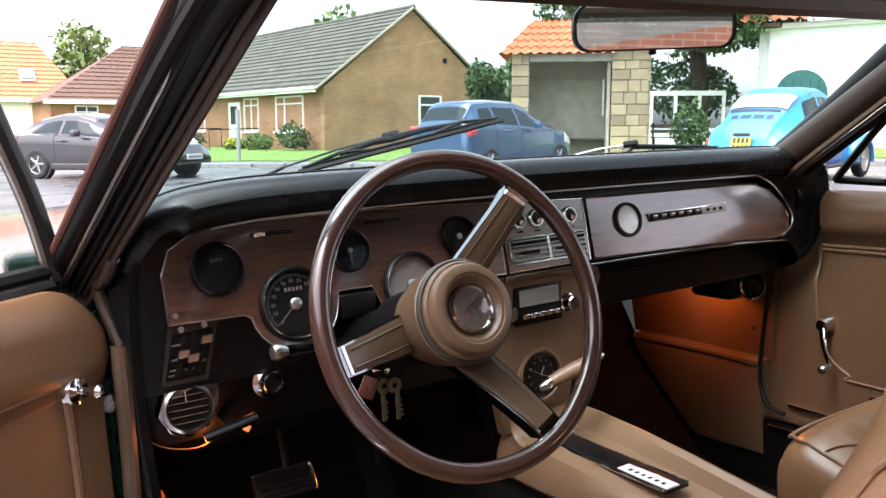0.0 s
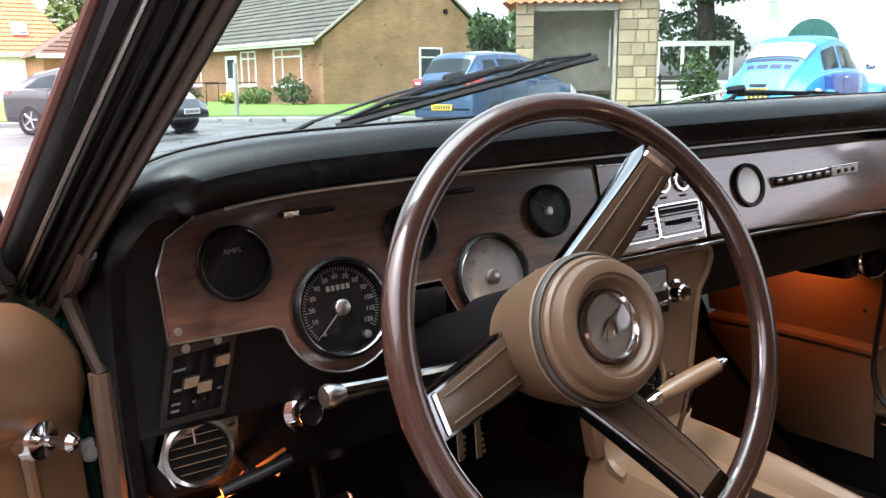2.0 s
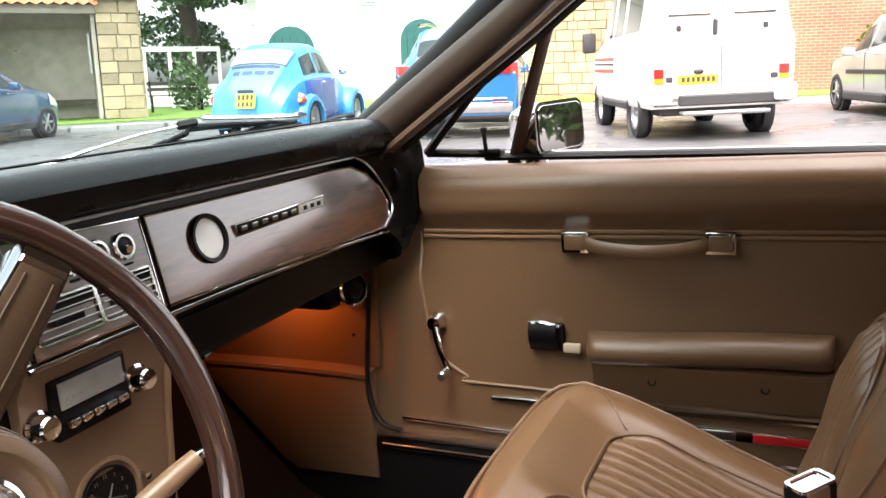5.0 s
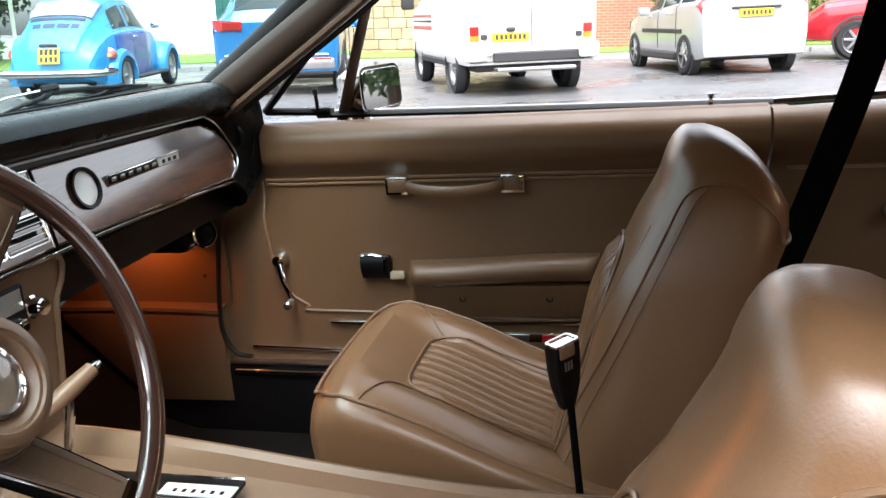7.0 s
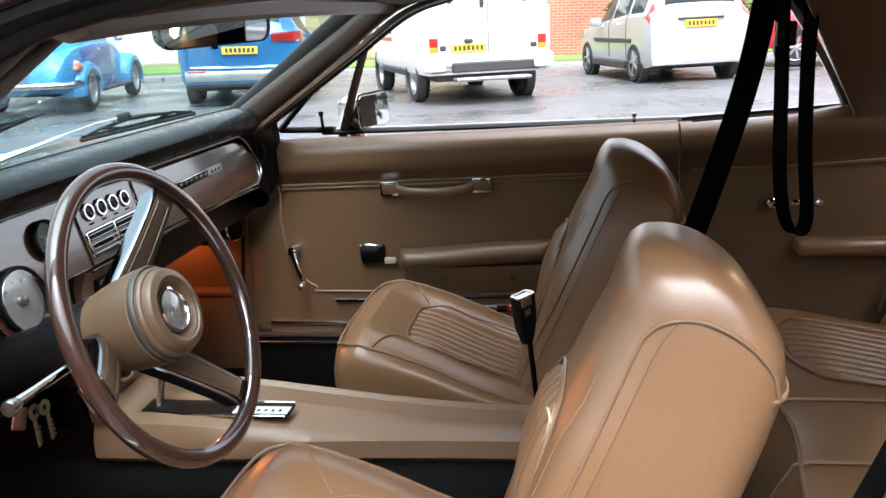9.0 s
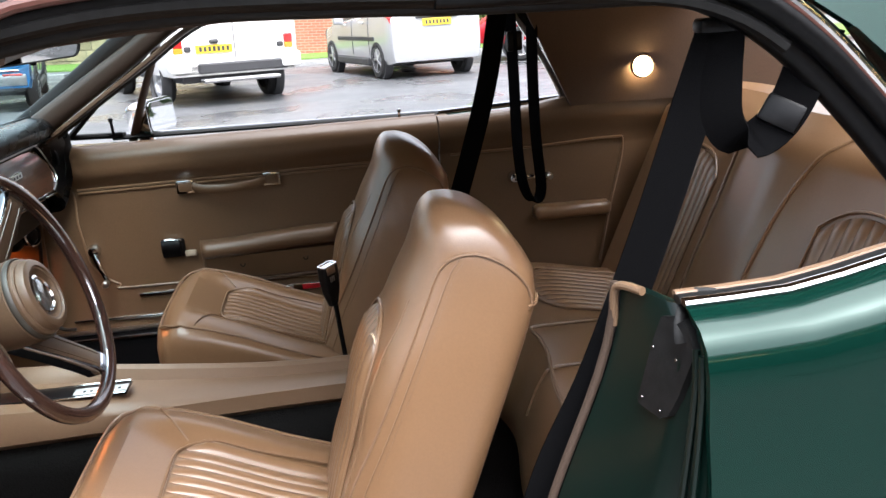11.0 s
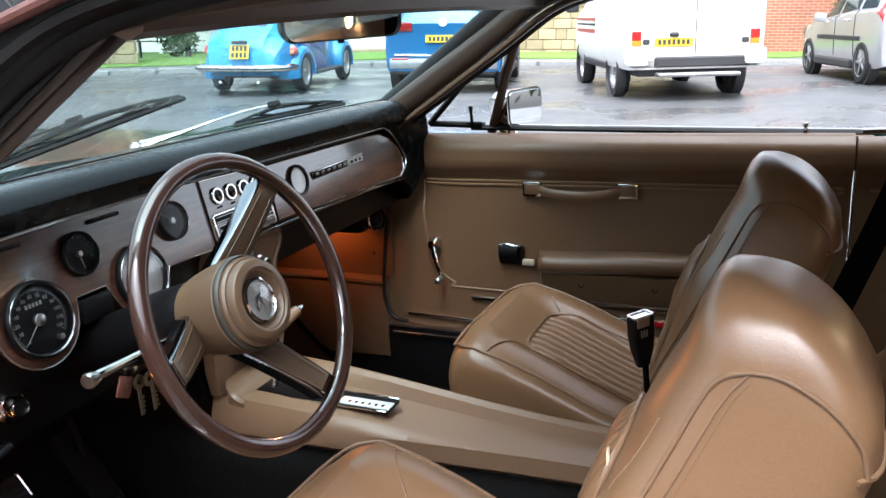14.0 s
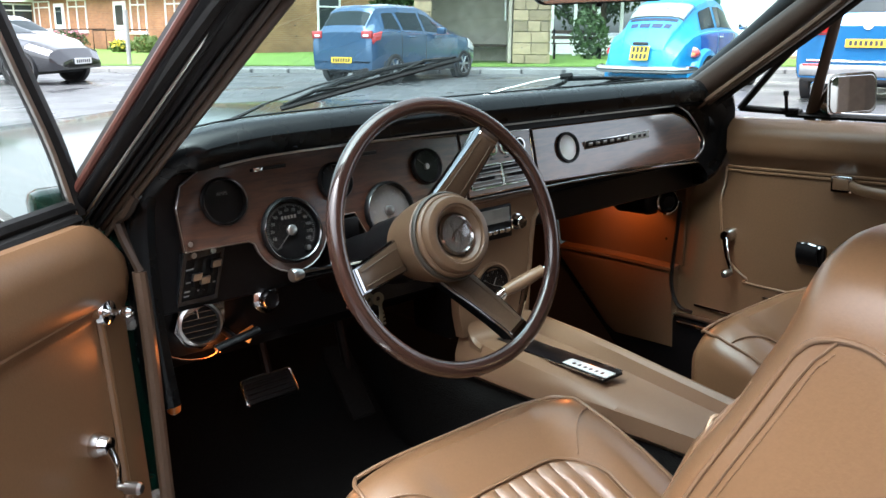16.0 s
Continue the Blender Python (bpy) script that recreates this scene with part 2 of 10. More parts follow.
def wood_material(name, dark, light, axis_scale):
    m = material(name, light, rough=0.32, coat=1.0)
    m.node_tree.nodes["Principled BSDF"].inputs["Coat Roughness"].default_value = 0.12
    m.node_tree.nodes["Principled BSDF"].inputs["Coat IOR"].default_value = 1.8
    nt = m.node_tree
    n, ln = nt.nodes, nt.links
    b = n["Principled BSDF"]
    tc = n.new("ShaderNodeTexCoord")
    mp = n.new("ShaderNodeMapping")
    mp.inputs["Scale"].default_value = axis_scale
    ln.new(tc.outputs["Object"], mp.inputs[0])
    a = n.new("ShaderNodeTexNoise")
    a.inputs["Scale"].default_value, a.inputs["Detail"].default_value, a.inputs["Distortion"].default_value = 9, 8, 1.2
    ln.new(mp.outputs[0], a.inputs["Vector"])
    c = n.new("ShaderNodeTexNoise")
    c.inputs["Scale"].default_value, c.inputs["Detail"].default_value = 60, 4
    ln.new(mp.outputs[0], c.inputs["Vector"])
    add = n.new("ShaderNodeMath")
    add.operation = "MULTIPLY_ADD"
    add.inputs[1].default_value = 0.35
    ln.new(c.outputs["Fac"], add.inputs[0])
    ln.new(a.outputs["Fac"], add.inputs[2])
    r = n.new("ShaderNodeValToRGB")
    r.color_ramp.elements[0].position, r.color_ramp.elements[1].position = 0.45, 0.85
    r.color_ramp.elements[0].color, r.color_ramp.elements[1].color = (*dark, 1), (*light, 1)
    ln.new(add.outputs[0], r.inputs[0])
    ln.new(r.outputs[0], b.inputs["Base Color"])
    bp = n.new("ShaderNodeBump")
    bp.inputs["Strength"].default_value, bp.inputs["Distance"].default_value = 0.15, 0.0004
    ln.new(c.outputs["Fac"], bp.inputs["Height"])
    ln.new(bp.outputs[0], b.inputs["Normal"])
    return m


LEATHER = material("tan_leather", (0.17, 0.094, 0.047), 0.3, spec=0.6, crease=0.016, grain=0.14, grain_scale=260, bump=0.16, bump_scale=420, stain=0.05, stain_scale=5)
TRIM = material("tan_door_vinyl", (0.116, 0.066, 0.034), 0.38, grain=0.25, grain_scale=300, bump=0.25, bump_scale=600, stain=0.18, stain_scale=4, rough_var=0.06)
# Trim vinyl with shade put into its colour; PILLAR_BROWN goes darker again.
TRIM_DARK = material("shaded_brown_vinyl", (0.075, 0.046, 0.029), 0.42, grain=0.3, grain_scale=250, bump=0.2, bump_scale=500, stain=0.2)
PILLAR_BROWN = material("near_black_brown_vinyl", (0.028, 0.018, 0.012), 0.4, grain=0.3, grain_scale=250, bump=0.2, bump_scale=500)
CONSOLE = material("tan_moulded_plastic", (0.18, 0.111, 0.065), 0.38, grain=0.2, grain_scale=500, bump=0.18, bump_scale=700, stain=0.15, stain_scale=4)
PIPING = material("tan_piping", (0.175, 0.102, 0.056), 0.36, grain=0.2, bump=0.1)
HEADLINER = material("brown_headliner", (0.1, 0.062, 0.04), 0.85, grain=0.3, grain_scale=300, bump=0.3, bump_scale=700, stain=0.2)
PAD = material("black_padded_vinyl", (0.002, 0.0026, 0.003), 0.28, spec=0.24, grain=0.4, grain_scale=300, bump=0.3, bump_scale=500, second=(0.005, 0.0056, 0.006), rough_var=0.08)
BLACK = material("black_plastic", (0.0025, 0.0025, 0.003), 0.36, spec=0.18, grain=0.3, grain_scale=150, bump=0.1, second=(0.01, 0.01, 0.01))
RUBBER = material("black_rubber", (0.005, 0.005, 0.005), 0.5, spec=0.22, grain=0.4, grain_scale=80, bump=0.2, second=(0.016, 0.016, 0.016), stain=0.2)
CARPET = material("black_carpet", (0.005, 0.005, 0.005), 1.0, spec=0.05, grain=0.5, grain_scale=300, bump=0.6, bump_scale=300, second=(0.012, 0.011, 0.01), bump_dist=0.003)
WEBBING = material("black_belt_webbing", (0.004, 0.004, 0.0045), 0.9, spec=0.0, grain=0.4, grain_scale=500, bump=0.5, bump_scale=900, second=(0.009, 0.009, 0.009))
CHROME = material("chrome", (0.72, 0.72, 0.72), 0.08, 1.0, stain=0.25, stain_scale=30, rough_var=0.05)
DARK_CHROME = material("dull_chrome", (0.42, 0.42, 0.43), 0.14, 1.0, stain=0.3, stain_scale=30, rough_var=0.06)
STEEL = material("brushed_metal", (0.5, 0.49, 0.47), 0.28, 1.0, grain=0.3, grain_scale=100, bump=0.1)
WOOD = wood_material("walnut_veneer", (0.011, 0.0045, 0.003), (0.075, 0.031, 0.017), (1.2, 6, 9))
DIAL = material("black_dial_face", (0.003, 0.003, 0.0033), 0.45, spec=0.15, stain=0.3, stain_scale=30)
MARK = material("pale_dial_print", (0.16, 0.16, 0.15), 0.5)
WHITE_DIAL = material("white_dial_face", (0.85, 0.85, 0.83), 0.3, coat=0.5, stain=0.1)
GREEN = material("dark_green_metallic_paint", (0.002, 0.02, 0.014), 0.16, 0.35, spec=0.2, coat=0.35, grain=0.35, grain_scale=900, second=(0.004, 0.03, 0.021), stain=0.1)
GLASS = pane_material("windscreen_glass", (0.75, 0.93, 0.92), 0.75)
DOORGLASS = pane_material("side_glass", (0.93, 0.95, 0.94), 0.9)
LENS = pane_material("instrument_glass", (0.95, 0.95, 0.95), 0.22)
SHINY_LENS = pane_material("bright_instrument_glass", (0.95, 0.95, 0.95), 1.6, 0.05)
MIRROR = material("mirror_glass", (0.8, 0.8, 0.8), 0.02, 1.0)
WOODRIM = material("brown_wheel_rim", (0.036, 0.0175, 0.013), 0.25, coat=0.6, grain=0.35, grain_scale=40, second=(0.02, 0.008, 0.005), stain=0.2, stain_scale=20)
# Body green for the jamb, with its shade put into a darker colour.
JAMB = material("shaded_green_jamb_paint", (0.0015, 0.008, 0.006), 0.3, spec=0.3, coat=0.1, grain=0.4, grain_scale=60, second=(0.004, 0.008, 0.007), stain=0.3)
RUST = material("brown_painted_edge", (0.1, 0.035, 0.025), 0.45, grain=0.4, grain_scale=60, bump=0.2)
AMBER = material("amber_plastic", (0.5, 0.17, 0.03), 0.35, grain=0.3, grain_scale=60)
RED = material("red_reflector", (0.45, 0.015, 0.02), 0.2, coat=0.5, grain=0.3, grain_scale=200)
LAMP = material("lit_lamp_lens", (0.9, 0.75, 0.5), 0.3, emit=(1.0, 0.72, 0.36, 14.0))
BULB = material("small_lit_bulb", (0.4, 0.2, 0.08), 0.3, emit=(1.0, 0.35, 0.08, 0.15))

# ---- the green coupe: shell, roof, pillars, glass ----
def pillar(bm, pts, w, d, seg=14, r=0.35):
    """A rounded bar through points; w across, d deep (in the plane of the side glass)."""
    path = spline(pts, seg)
    rings = []
    for i, p in enumerate(path):
        t = (path[min(i + 1, seg - 1)] - path[max(i - 1, 0)]).normalized()
        side = Vector((1, 0, 0))
        side = (side - t * side.dot(t)).normalized()
        other = t.cross(side)
        ww = w if isinstance(w, (int, float)) else lerp(w[0], w[1], i / (seg - 1))
        dd = d if isinstance(d, (int, float)) else lerp(d[0], d[1], i / (seg - 1))
        rings.append([p + side * a + other * b for a, b in rounded(ww, dd, r * min(ww, dd), 3)])
    loft(bm, rings)
    return bm


# floor pan and tunnel
bm = nbm()
box(bm, (0, 0.35, 0.215), (1.44, 2.1, 0.05), 0.01)
box(bm, (0.015, 0.85, 0.35), (0.2, 1.5, 0.24), 0.05, 3)
solo("floor", bm, CARPET, "black carpeted car floor with a tunnel", "floor", kind="structure")

# firewall: a slanting toe board, then upright
bm = nbm()
fire = [(1.2, 0.235), (1.29, 0.262), (1.54, 0.5), (1.6, 0.6), (1.62, 0.75), (1.6, 0.9)]
sheet(bm, lambda u, v: Vector((lerp(-0.72, 0.72, u), *fire[round(v * 5)])), 4, 5, 0.02, (0, 1, 0))
solo("wall_front", bm, CARPET, "black carpeted firewall and toe board", "wall", kind="structure")

# sills, both sides
for sx, nm in ((-1, "left"), (1, "right")):
    bm = nbm()
    prism(bm, [(sx * 0.674, 0.22), (sx * 0.674, 0.385), (sx * 0.68, 0.4), (sx * 0.76, 0.395), (sx * 0.8, 0.36), (sx * 0.81, 0.2)], -0.05, 1.62, "y", 0.006)
    sill = solo("sill", bm, BLACK, "black door sill of the coupe", "sill", kind="structure")
    bm = nbm()
    box(bm, (sx * 0.7, 0.57, 0.402), (0.05, 1.16, 0.006), 0.002)
    part("scuff_plate", bm, STEEL, sill, "ribbed bright metal scuff plate")
    bm = nbm()
    tube(bm, [(sx * 0.672, -0.0, 0.384), (sx * 0.672, 1.1, 0.384)], 0.005, 8)
    part("sill_trim", bm, CHROME, sill)

# roof: outer skin and headliner with a rail at each side
def roof_z(x, y):
    e = 1.255 + 0.03 * math.cos(x * 1.9) - 0.03 * ((y - 0.1) / 0.6) ** 2
    return e


bm = nbm()
sheet(bm, lambda u, v: Vector((lerp(-0.6, 0.6, u), lerp(-0.62, 0.66, v), roof_z(lerp(-0.6, 0.6, u), lerp(-0.62, 0.66, v)) + 0.012)), 12, 14, 0.012)
solo("roof", bm, GREEN, "dark green metallic steel roof of the coupe", "roof", kind="structure")
bm = nbm()
sheet(bm, lambda u, v: Vector((lerp(-0.56, 0.56, u), lerp(-0.6, 0.62, v), roof_z(lerp(-0.56, 0.56, u), lerp(-0.6, 0.62, v)) - 0.04)), 12, 14, 0.006)
solo("ceiling", bm, HEADLINER, "brown cloth headliner", "ceiling", kind="structure")

# door-opening frames: windscreen pillar, roof rail and rear sweep, both sides
LEFT_ARCH = [(-0.70, 1.13, 0.90), (-0.67, 0.93, 1.03), (-0.63, 0.74, 1.155), (-0.605, 0.62, 1.205), (-0.59, 0.45, 1.222), (-0.585, 0.2, 1.213), (-0.585, -0.05, 1.195),
             (-0.59, -0.155, 1.168), (-0.605, -0.235, 1.112), (-0.625, -0.305, 1.035), (-0.65, -0.365, 0.955), (-0.67, -0.41, 0.9)]
LEFT_PILLAR = [(-0.706, 1.095, 0.90), (-0.672, 0.965, 1.005), (-0.636, 0.835, 1.105), (-0.607, 0.72, 1.18), (-0.596, 0.6, 1.21)]


def pillar_at(s, z, deep=0.0):
    """A point of the driver's windscreen pillar: s from its outer edge (0) to its inner edge (1), deep away from the cabin."""
    k = (z - 0.9) / 0.3
    o = Vector((lerp(-0.74, -0.633, k), lerp(1.112, 0.755, k), z))
    i = Vector((lerp(-0.675, -0.559, k), lerp(1.053, 0.656, k), z))
    return o.lerp(i, s) + Vector((0.25, 0.8, 0.55)) * deep


for sx in (-1, 1):
    A = [Vector((x * -sx, y, z)) for x, y, z in (LEFT_ARCH if sx > 0 else LEFT_PILLAR + LEFT_ARCH[4:])]
    body = thing("door_frame", "black rubber-sealed steel frame round the open door" if sx < 0 else "brown trimmed steel frame round the side window", "car frame",
                 (A[0].x, A[0].y, A[0].z), kind="structure")
    path = spline(A, 60)
    out_n = []
    for i in range(60):
        t_ = path[min(i + 1, 59)] - path[max(i - 1, 0)]
        out_n.append(Vector((0, t_.z, -t_.y)).normalized() * smooth01((i - 30) / 8))
    if sx > 0:
        path = [p + Vector((0.06 * smooth01((-0.02 - p.y) / 0.12), 0, 0)) for p in path]
    bm = nbm()
    tube(bm, [p + Vector((-sx * 0.012, 0.004, 0.03)) for p in path], [0.03 - 0.012 * smooth01((i - 30) / 8) for i in range(60)] if sx < 0 else 0.03, 18)
    part("steel_rail", bm, BLACK, body, "black sealed rail")
    bm = nbm()
    tube(bm, [p + Vector((-sx * 0.012, -0.006, 0.008)) + n * (0.02 if sx < 0 else 0.0) for p, n in zip(path, out_n)], [0.014 + 0.008 * smooth01((i - 34) / 8) for i in range(60)], 14)
    part("weatherstrip", bm, RUBBER, body, "black rubber door seal")
    bm = nbm()
    tube(bm, [p + Vector((sx * 0.012, -0.002, 0.016)) for p in path[:44]], 0.008, 6)
    part("outer_seal", bm, RUBBER, body)
    bm = nbm()
    front = [p + Vector((sx * 0.022, 0.012, 0.036)) for p in path[:37]]
    if sx < 0:
        front = [pillar_at(0.0, lerp(0.88, 1.19, k / 13), 0.012) for k in range(14)] + front[20:]
    tube(bm, front, 0.007, 10)
    part("drip_rail", bm, CHROME if sx > 0 else RUST, body, "worn drip rail")
    bm = nbm()
    if sx < 0:
        tube(bm, [p + Vector((-0.012, 0.006, 0.018)) + n * 0.03 for p, n in zip(path[30:], out_n[30:])], 0.016, 12)
        part("arch_band", bm, BLACK, body, "wide black arch band")
        bm = nbm()
        tube(bm, [p + Vector((-0.02, 0.01, 0.03)) + n * 0.034 for p, n in zip(path[30:], out_n[30:])], 0.006, 10)
        part("painted_lip", bm, RUST, body, "brown painted lip")
        bm = nbm()
    tube(bm, [p + Vector((sx * 0.022, 0.012, 0.036)) + n * (0.036 if sx < 0 else 0.0) for p, n in zip(path[36:], out_n[36:])], 0.006, 10)
    part("rear_drip_rail", bm, CHROME, body, "bright drip rail")
    bm = nbm()
    mid = [(0.652, 1.14, 0.90), (0.635, 0.975, 1.005), (0.615, 0.79, 1.12), (0.595, 0.655, 1.205), (0.58, 0.55, 1.235)]
    if sx > 0:
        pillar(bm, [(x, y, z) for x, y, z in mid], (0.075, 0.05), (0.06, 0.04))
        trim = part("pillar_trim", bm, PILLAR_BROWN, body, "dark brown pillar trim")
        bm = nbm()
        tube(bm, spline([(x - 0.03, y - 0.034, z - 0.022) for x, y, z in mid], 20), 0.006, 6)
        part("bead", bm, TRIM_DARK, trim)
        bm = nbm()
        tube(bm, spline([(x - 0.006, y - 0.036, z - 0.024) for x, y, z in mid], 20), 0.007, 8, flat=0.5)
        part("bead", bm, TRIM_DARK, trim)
        bm = nbm()
        tube(bm, spline([(x + 0.02, y - 0.036, z - 0.024) for x, y, z in mid], 20), 0.009, 6)
        part("inner_seal", bm, RUBBER, trim)
    else:
        def strip(s0, s1, bulge, deep, z0=0.86, z1=1.215):
            """A rounded band along the pillar between two of its lines."""
            bm = nbm()
            rings = []
            for k in range(15):
                z = lerp(z0, z1, k / 14)
                front = [pillar_at(lerp(s0, s1, j / 6), z, -bulge * math.sin(math.pi * j / 6) ** 0.7) for j in range(7)]
                rings.append(front + [pillar_at(s1, z, deep), pillar_at(s0, z, deep)])
            loft(bm, rings)
            return bm
        trim = part("pillar_core", strip(0.03, 0.97, -0.012, 0.05), RUBBER, body, "black rubber-faced pillar")
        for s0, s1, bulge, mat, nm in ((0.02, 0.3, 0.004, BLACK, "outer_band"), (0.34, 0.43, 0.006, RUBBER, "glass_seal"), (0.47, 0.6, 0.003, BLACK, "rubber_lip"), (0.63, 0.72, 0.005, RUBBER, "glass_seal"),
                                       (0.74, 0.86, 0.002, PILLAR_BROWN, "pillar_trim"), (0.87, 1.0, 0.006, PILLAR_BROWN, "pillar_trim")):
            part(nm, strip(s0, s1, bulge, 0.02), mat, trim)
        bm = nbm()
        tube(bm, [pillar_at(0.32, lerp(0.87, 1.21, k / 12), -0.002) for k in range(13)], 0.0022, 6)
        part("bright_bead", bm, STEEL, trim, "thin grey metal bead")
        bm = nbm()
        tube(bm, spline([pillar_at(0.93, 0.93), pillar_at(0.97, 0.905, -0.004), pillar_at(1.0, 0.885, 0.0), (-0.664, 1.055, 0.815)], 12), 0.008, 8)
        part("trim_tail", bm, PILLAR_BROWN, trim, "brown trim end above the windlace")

# windscreen and its header
def screen(u, v):
    """u across, v from the cowl to the header."""
    x = lerp(-1, 1, u) * lerp(0.68, 0.59, v)
    bow = (x / 0.7) ** 2
    y = lerp(1.47, 0.70, v) - bow * lerp(0.38, 0.07, v)
    return Vector((x, y, lerp(0.93, 1.215, v) - 0.012 * bow * v))


wind = thing("window_1", "raked clear windscreen with rain specks", "windscreen", (0, 1.36, 0.93), kind="structure")
bm = nbm()
sheet(bm, screen, 24, 10)
g = part("pane", bm, GLASS, wind)
g.visible_shadow = False
bm = nbm()
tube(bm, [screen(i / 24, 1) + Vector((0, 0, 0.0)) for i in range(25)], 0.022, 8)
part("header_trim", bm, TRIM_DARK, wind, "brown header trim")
bm = nbm()
tube(bm, [screen(i / 24, 0) + Vector((0, 0.01, -0.004)) for i in range(25)], 0.008, 6)
part("seal", bm, RUBBER, wind)

# rain specks on the outside of the glass
rng = random.Random(4)
bm = nbm()
for k in range(260):
    u, v = rng.random(), rng.random() ** 1.3 * 0.97
    p = screen(0.03 + 0.94 * u, v)
    n_ = (screen(0.03 + 0.94 * u, min(v + 0.02, 1)) - p).cross(Vector((-1, 0, 0))).normalized()
    n_ = n_ if n_.z > 0 else -n_
    r_ = rng.uniform(0.0006, 0.0021)
    lathe(bm, [(r_, 0.0005), (r_ * 0.75, 0.0005 + r_ * 0.35), (0, 0.0005 + r_ * 0.5)], frame_to(p, n_), 7)
drops = part("rain_speck", bm, pane_material("water", (0.9, 0.93, 0.93), 2.2, 0.02), wind)
drops.visible_shadow = False
tagged(drops, kind="stuff")

# bonnet, cowl and wings outside the windscreen
bm = nbm()
sheet(bm, lambda u, v: Vector((lerp(-0.88, 0.88, u), lerp(1.56, 2.75, v), 0.875 + 0.05 * (1 - abs(lerp(-1, 1, u)) ** 3) + 0.035 * v - 0.03 * v * v * v
                               + 0.014 * math.exp(-(lerp(-0.88, 0.88, u) / 0.2) ** 2))), 24, 16, 0.02)
solo("bonnet", bm, GREEN, "dark green metallic bonnet with a raised centre", "bonnet", kind="structure")
bm = nbm()
sheet(bm, lambda u, v: Vector((lerp(-0.8, 0.8, u), lerp(1.4, 1.6, v) - 0.3 * lerp(-1, 1, u) ** 2 * (1 - v), 0.905 + 0.015 * v)), 20, 4, 0.015)
solo("cowl", bm, GREEN, "green painted cowl below the windscreen", "cowl", kind="structure")

# rear window and parcel shelf
bm = nbm()
sheet(bm, lambda u, v: Vector((lerp(-0.56, 0.56, u) * lerp(1.05, 0.95, v), lerp(-1.12, -0.62, v) + 0.1 * (lerp(-1, 1, u)) ** 2, lerp(0.89, 1.2, v))), 14, 6)
rw = thing("window_2", "raked clear rear window", "rear window", (0, -1.12, 0.89), kind="structure")
g = part("pane", bm, DOORGLASS, rw)
g.visible_shadow = False
bm = nbm()
tube(bm, [(lerp(-0.56, 0.56, i / 14) * 1.05, -1.12 + 0.1 * lerp(-1, 1, i / 14) ** 2, 0.89) for i in range(15)], 0.012, 6)
tube(bm, [(lerp(-0.56, 0.56, i / 14) * 0.95, -0.62 + 0.1 * lerp(-1, 1, i / 14) ** 2, 1.2) for i in range(15)], 0.012, 6)
part("chrome_surround", bm, CHROME, rw)
bm = nbm()
box(bm, (0, -0.91, 0.9), (1.3, 0.5, 0.02), 0.005)
solo("parcel_shelf", bm, LEATHER, "tan vinyl parcel shelf behind the rear seat", "shelf", kind="structure")
bm = nbm()
sheet(bm, lambda u, v: Vector((lerp(-0.84, 0.84, u), lerp(-2.1, -1.1, v), 0.87 + 0.03 * math.cos(lerp(-1.2, 1.2, u)) - 0.03 * (1 - v))), 16, 8, 0.02)
solo("boot_lid", bm, GREEN, "dark green metallic boot lid", "boot lid", kind="structure")

# rear quarter posts with their round lamps
for sx in (-1, 1):
    bm = nbm()
    def post(u, v, sx=sx):
        y = lerp(lerp(-0.325, -0.165, v) if sx > 0 else lerp(-0.47, -0.27, v), lerp(-1.02, -0.66, v), u)
        return Vector((sx * (lerp(0.685, 0.585, v) - 0.03 * u), y, lerp(0.905, 1.215, v)))
    sheet(bm, lambda u, v: post(u, v) + Vector((-sx * 0.02, 0, 0)), 10, 10, 0.012, (sx, 0, 0))
    q = solo("wall_right_rear" if sx > 0 else "wall_left_rear", bm, HEADLINER, "brown vinyl rear quarter post inside the coupe", "pillar", kind="structure")
    bm = nbm()
    def side_skin(u, v, sx=sx):
        if sx > 0:
            return post(u, v) + Vector((0.075, -0.01, 0.01))
        z = lerp(0.9, 1.25, v)
        y0 = float(np.interp(z, [0.88, 0.942, 0.997, 1.077, 1.159, 1.226, 1.26], [-0.52, -0.466, -0.421, -0.361, -0.287, -0.194, -0.14]))
        return Vector((-lerp(0.735, 0.605, v ** 1.3) + 0.05 * u * u, lerp(y0, lerp(-1.2, -0.66, v), u), z))
    sheet(bm, side_skin, 14, 12, 0.02, (-sx, 0, 0))
    solo("roof_side", bm, GREEN, "dark green metallic rear roof pillar", "pillar", kind="structure")
    lamp = thing("interior_lamp", "round lit courtesy lamp on the brown rear post", "lamp", (sx * 0.61, -0.5, 0.99), group="rear courtesy lamps")
    c = Vector((sx * 0.614, -0.505, 1.0))
    nrm = Vector((-sx, 0.02, 0.12))
    bm = nbm()
    lathe(bm, [(0.031, -0.004), (0.031, 0.006), (0.027, 0.009), (0.026, 0.005)], frame_to(c, nrm), 28)
    part("bezel", bm, CONSOLE, lamp)
    bm = nbm()
    lathe(bm, [(0.026, 0.004), (0.02, 0.011), (0.01, 0.0135), (0.0, 0.014)], frame_to(c, nrm), 28)
    part("lens", bm, LAMP, lamp, "glowing warm lens")

# right side: rear quarter trim and door
door = thing("door_1", "closed passenger door with tan vinyl trim panel", "car door", (0.73, 0.55, 0.4), kind="structure")


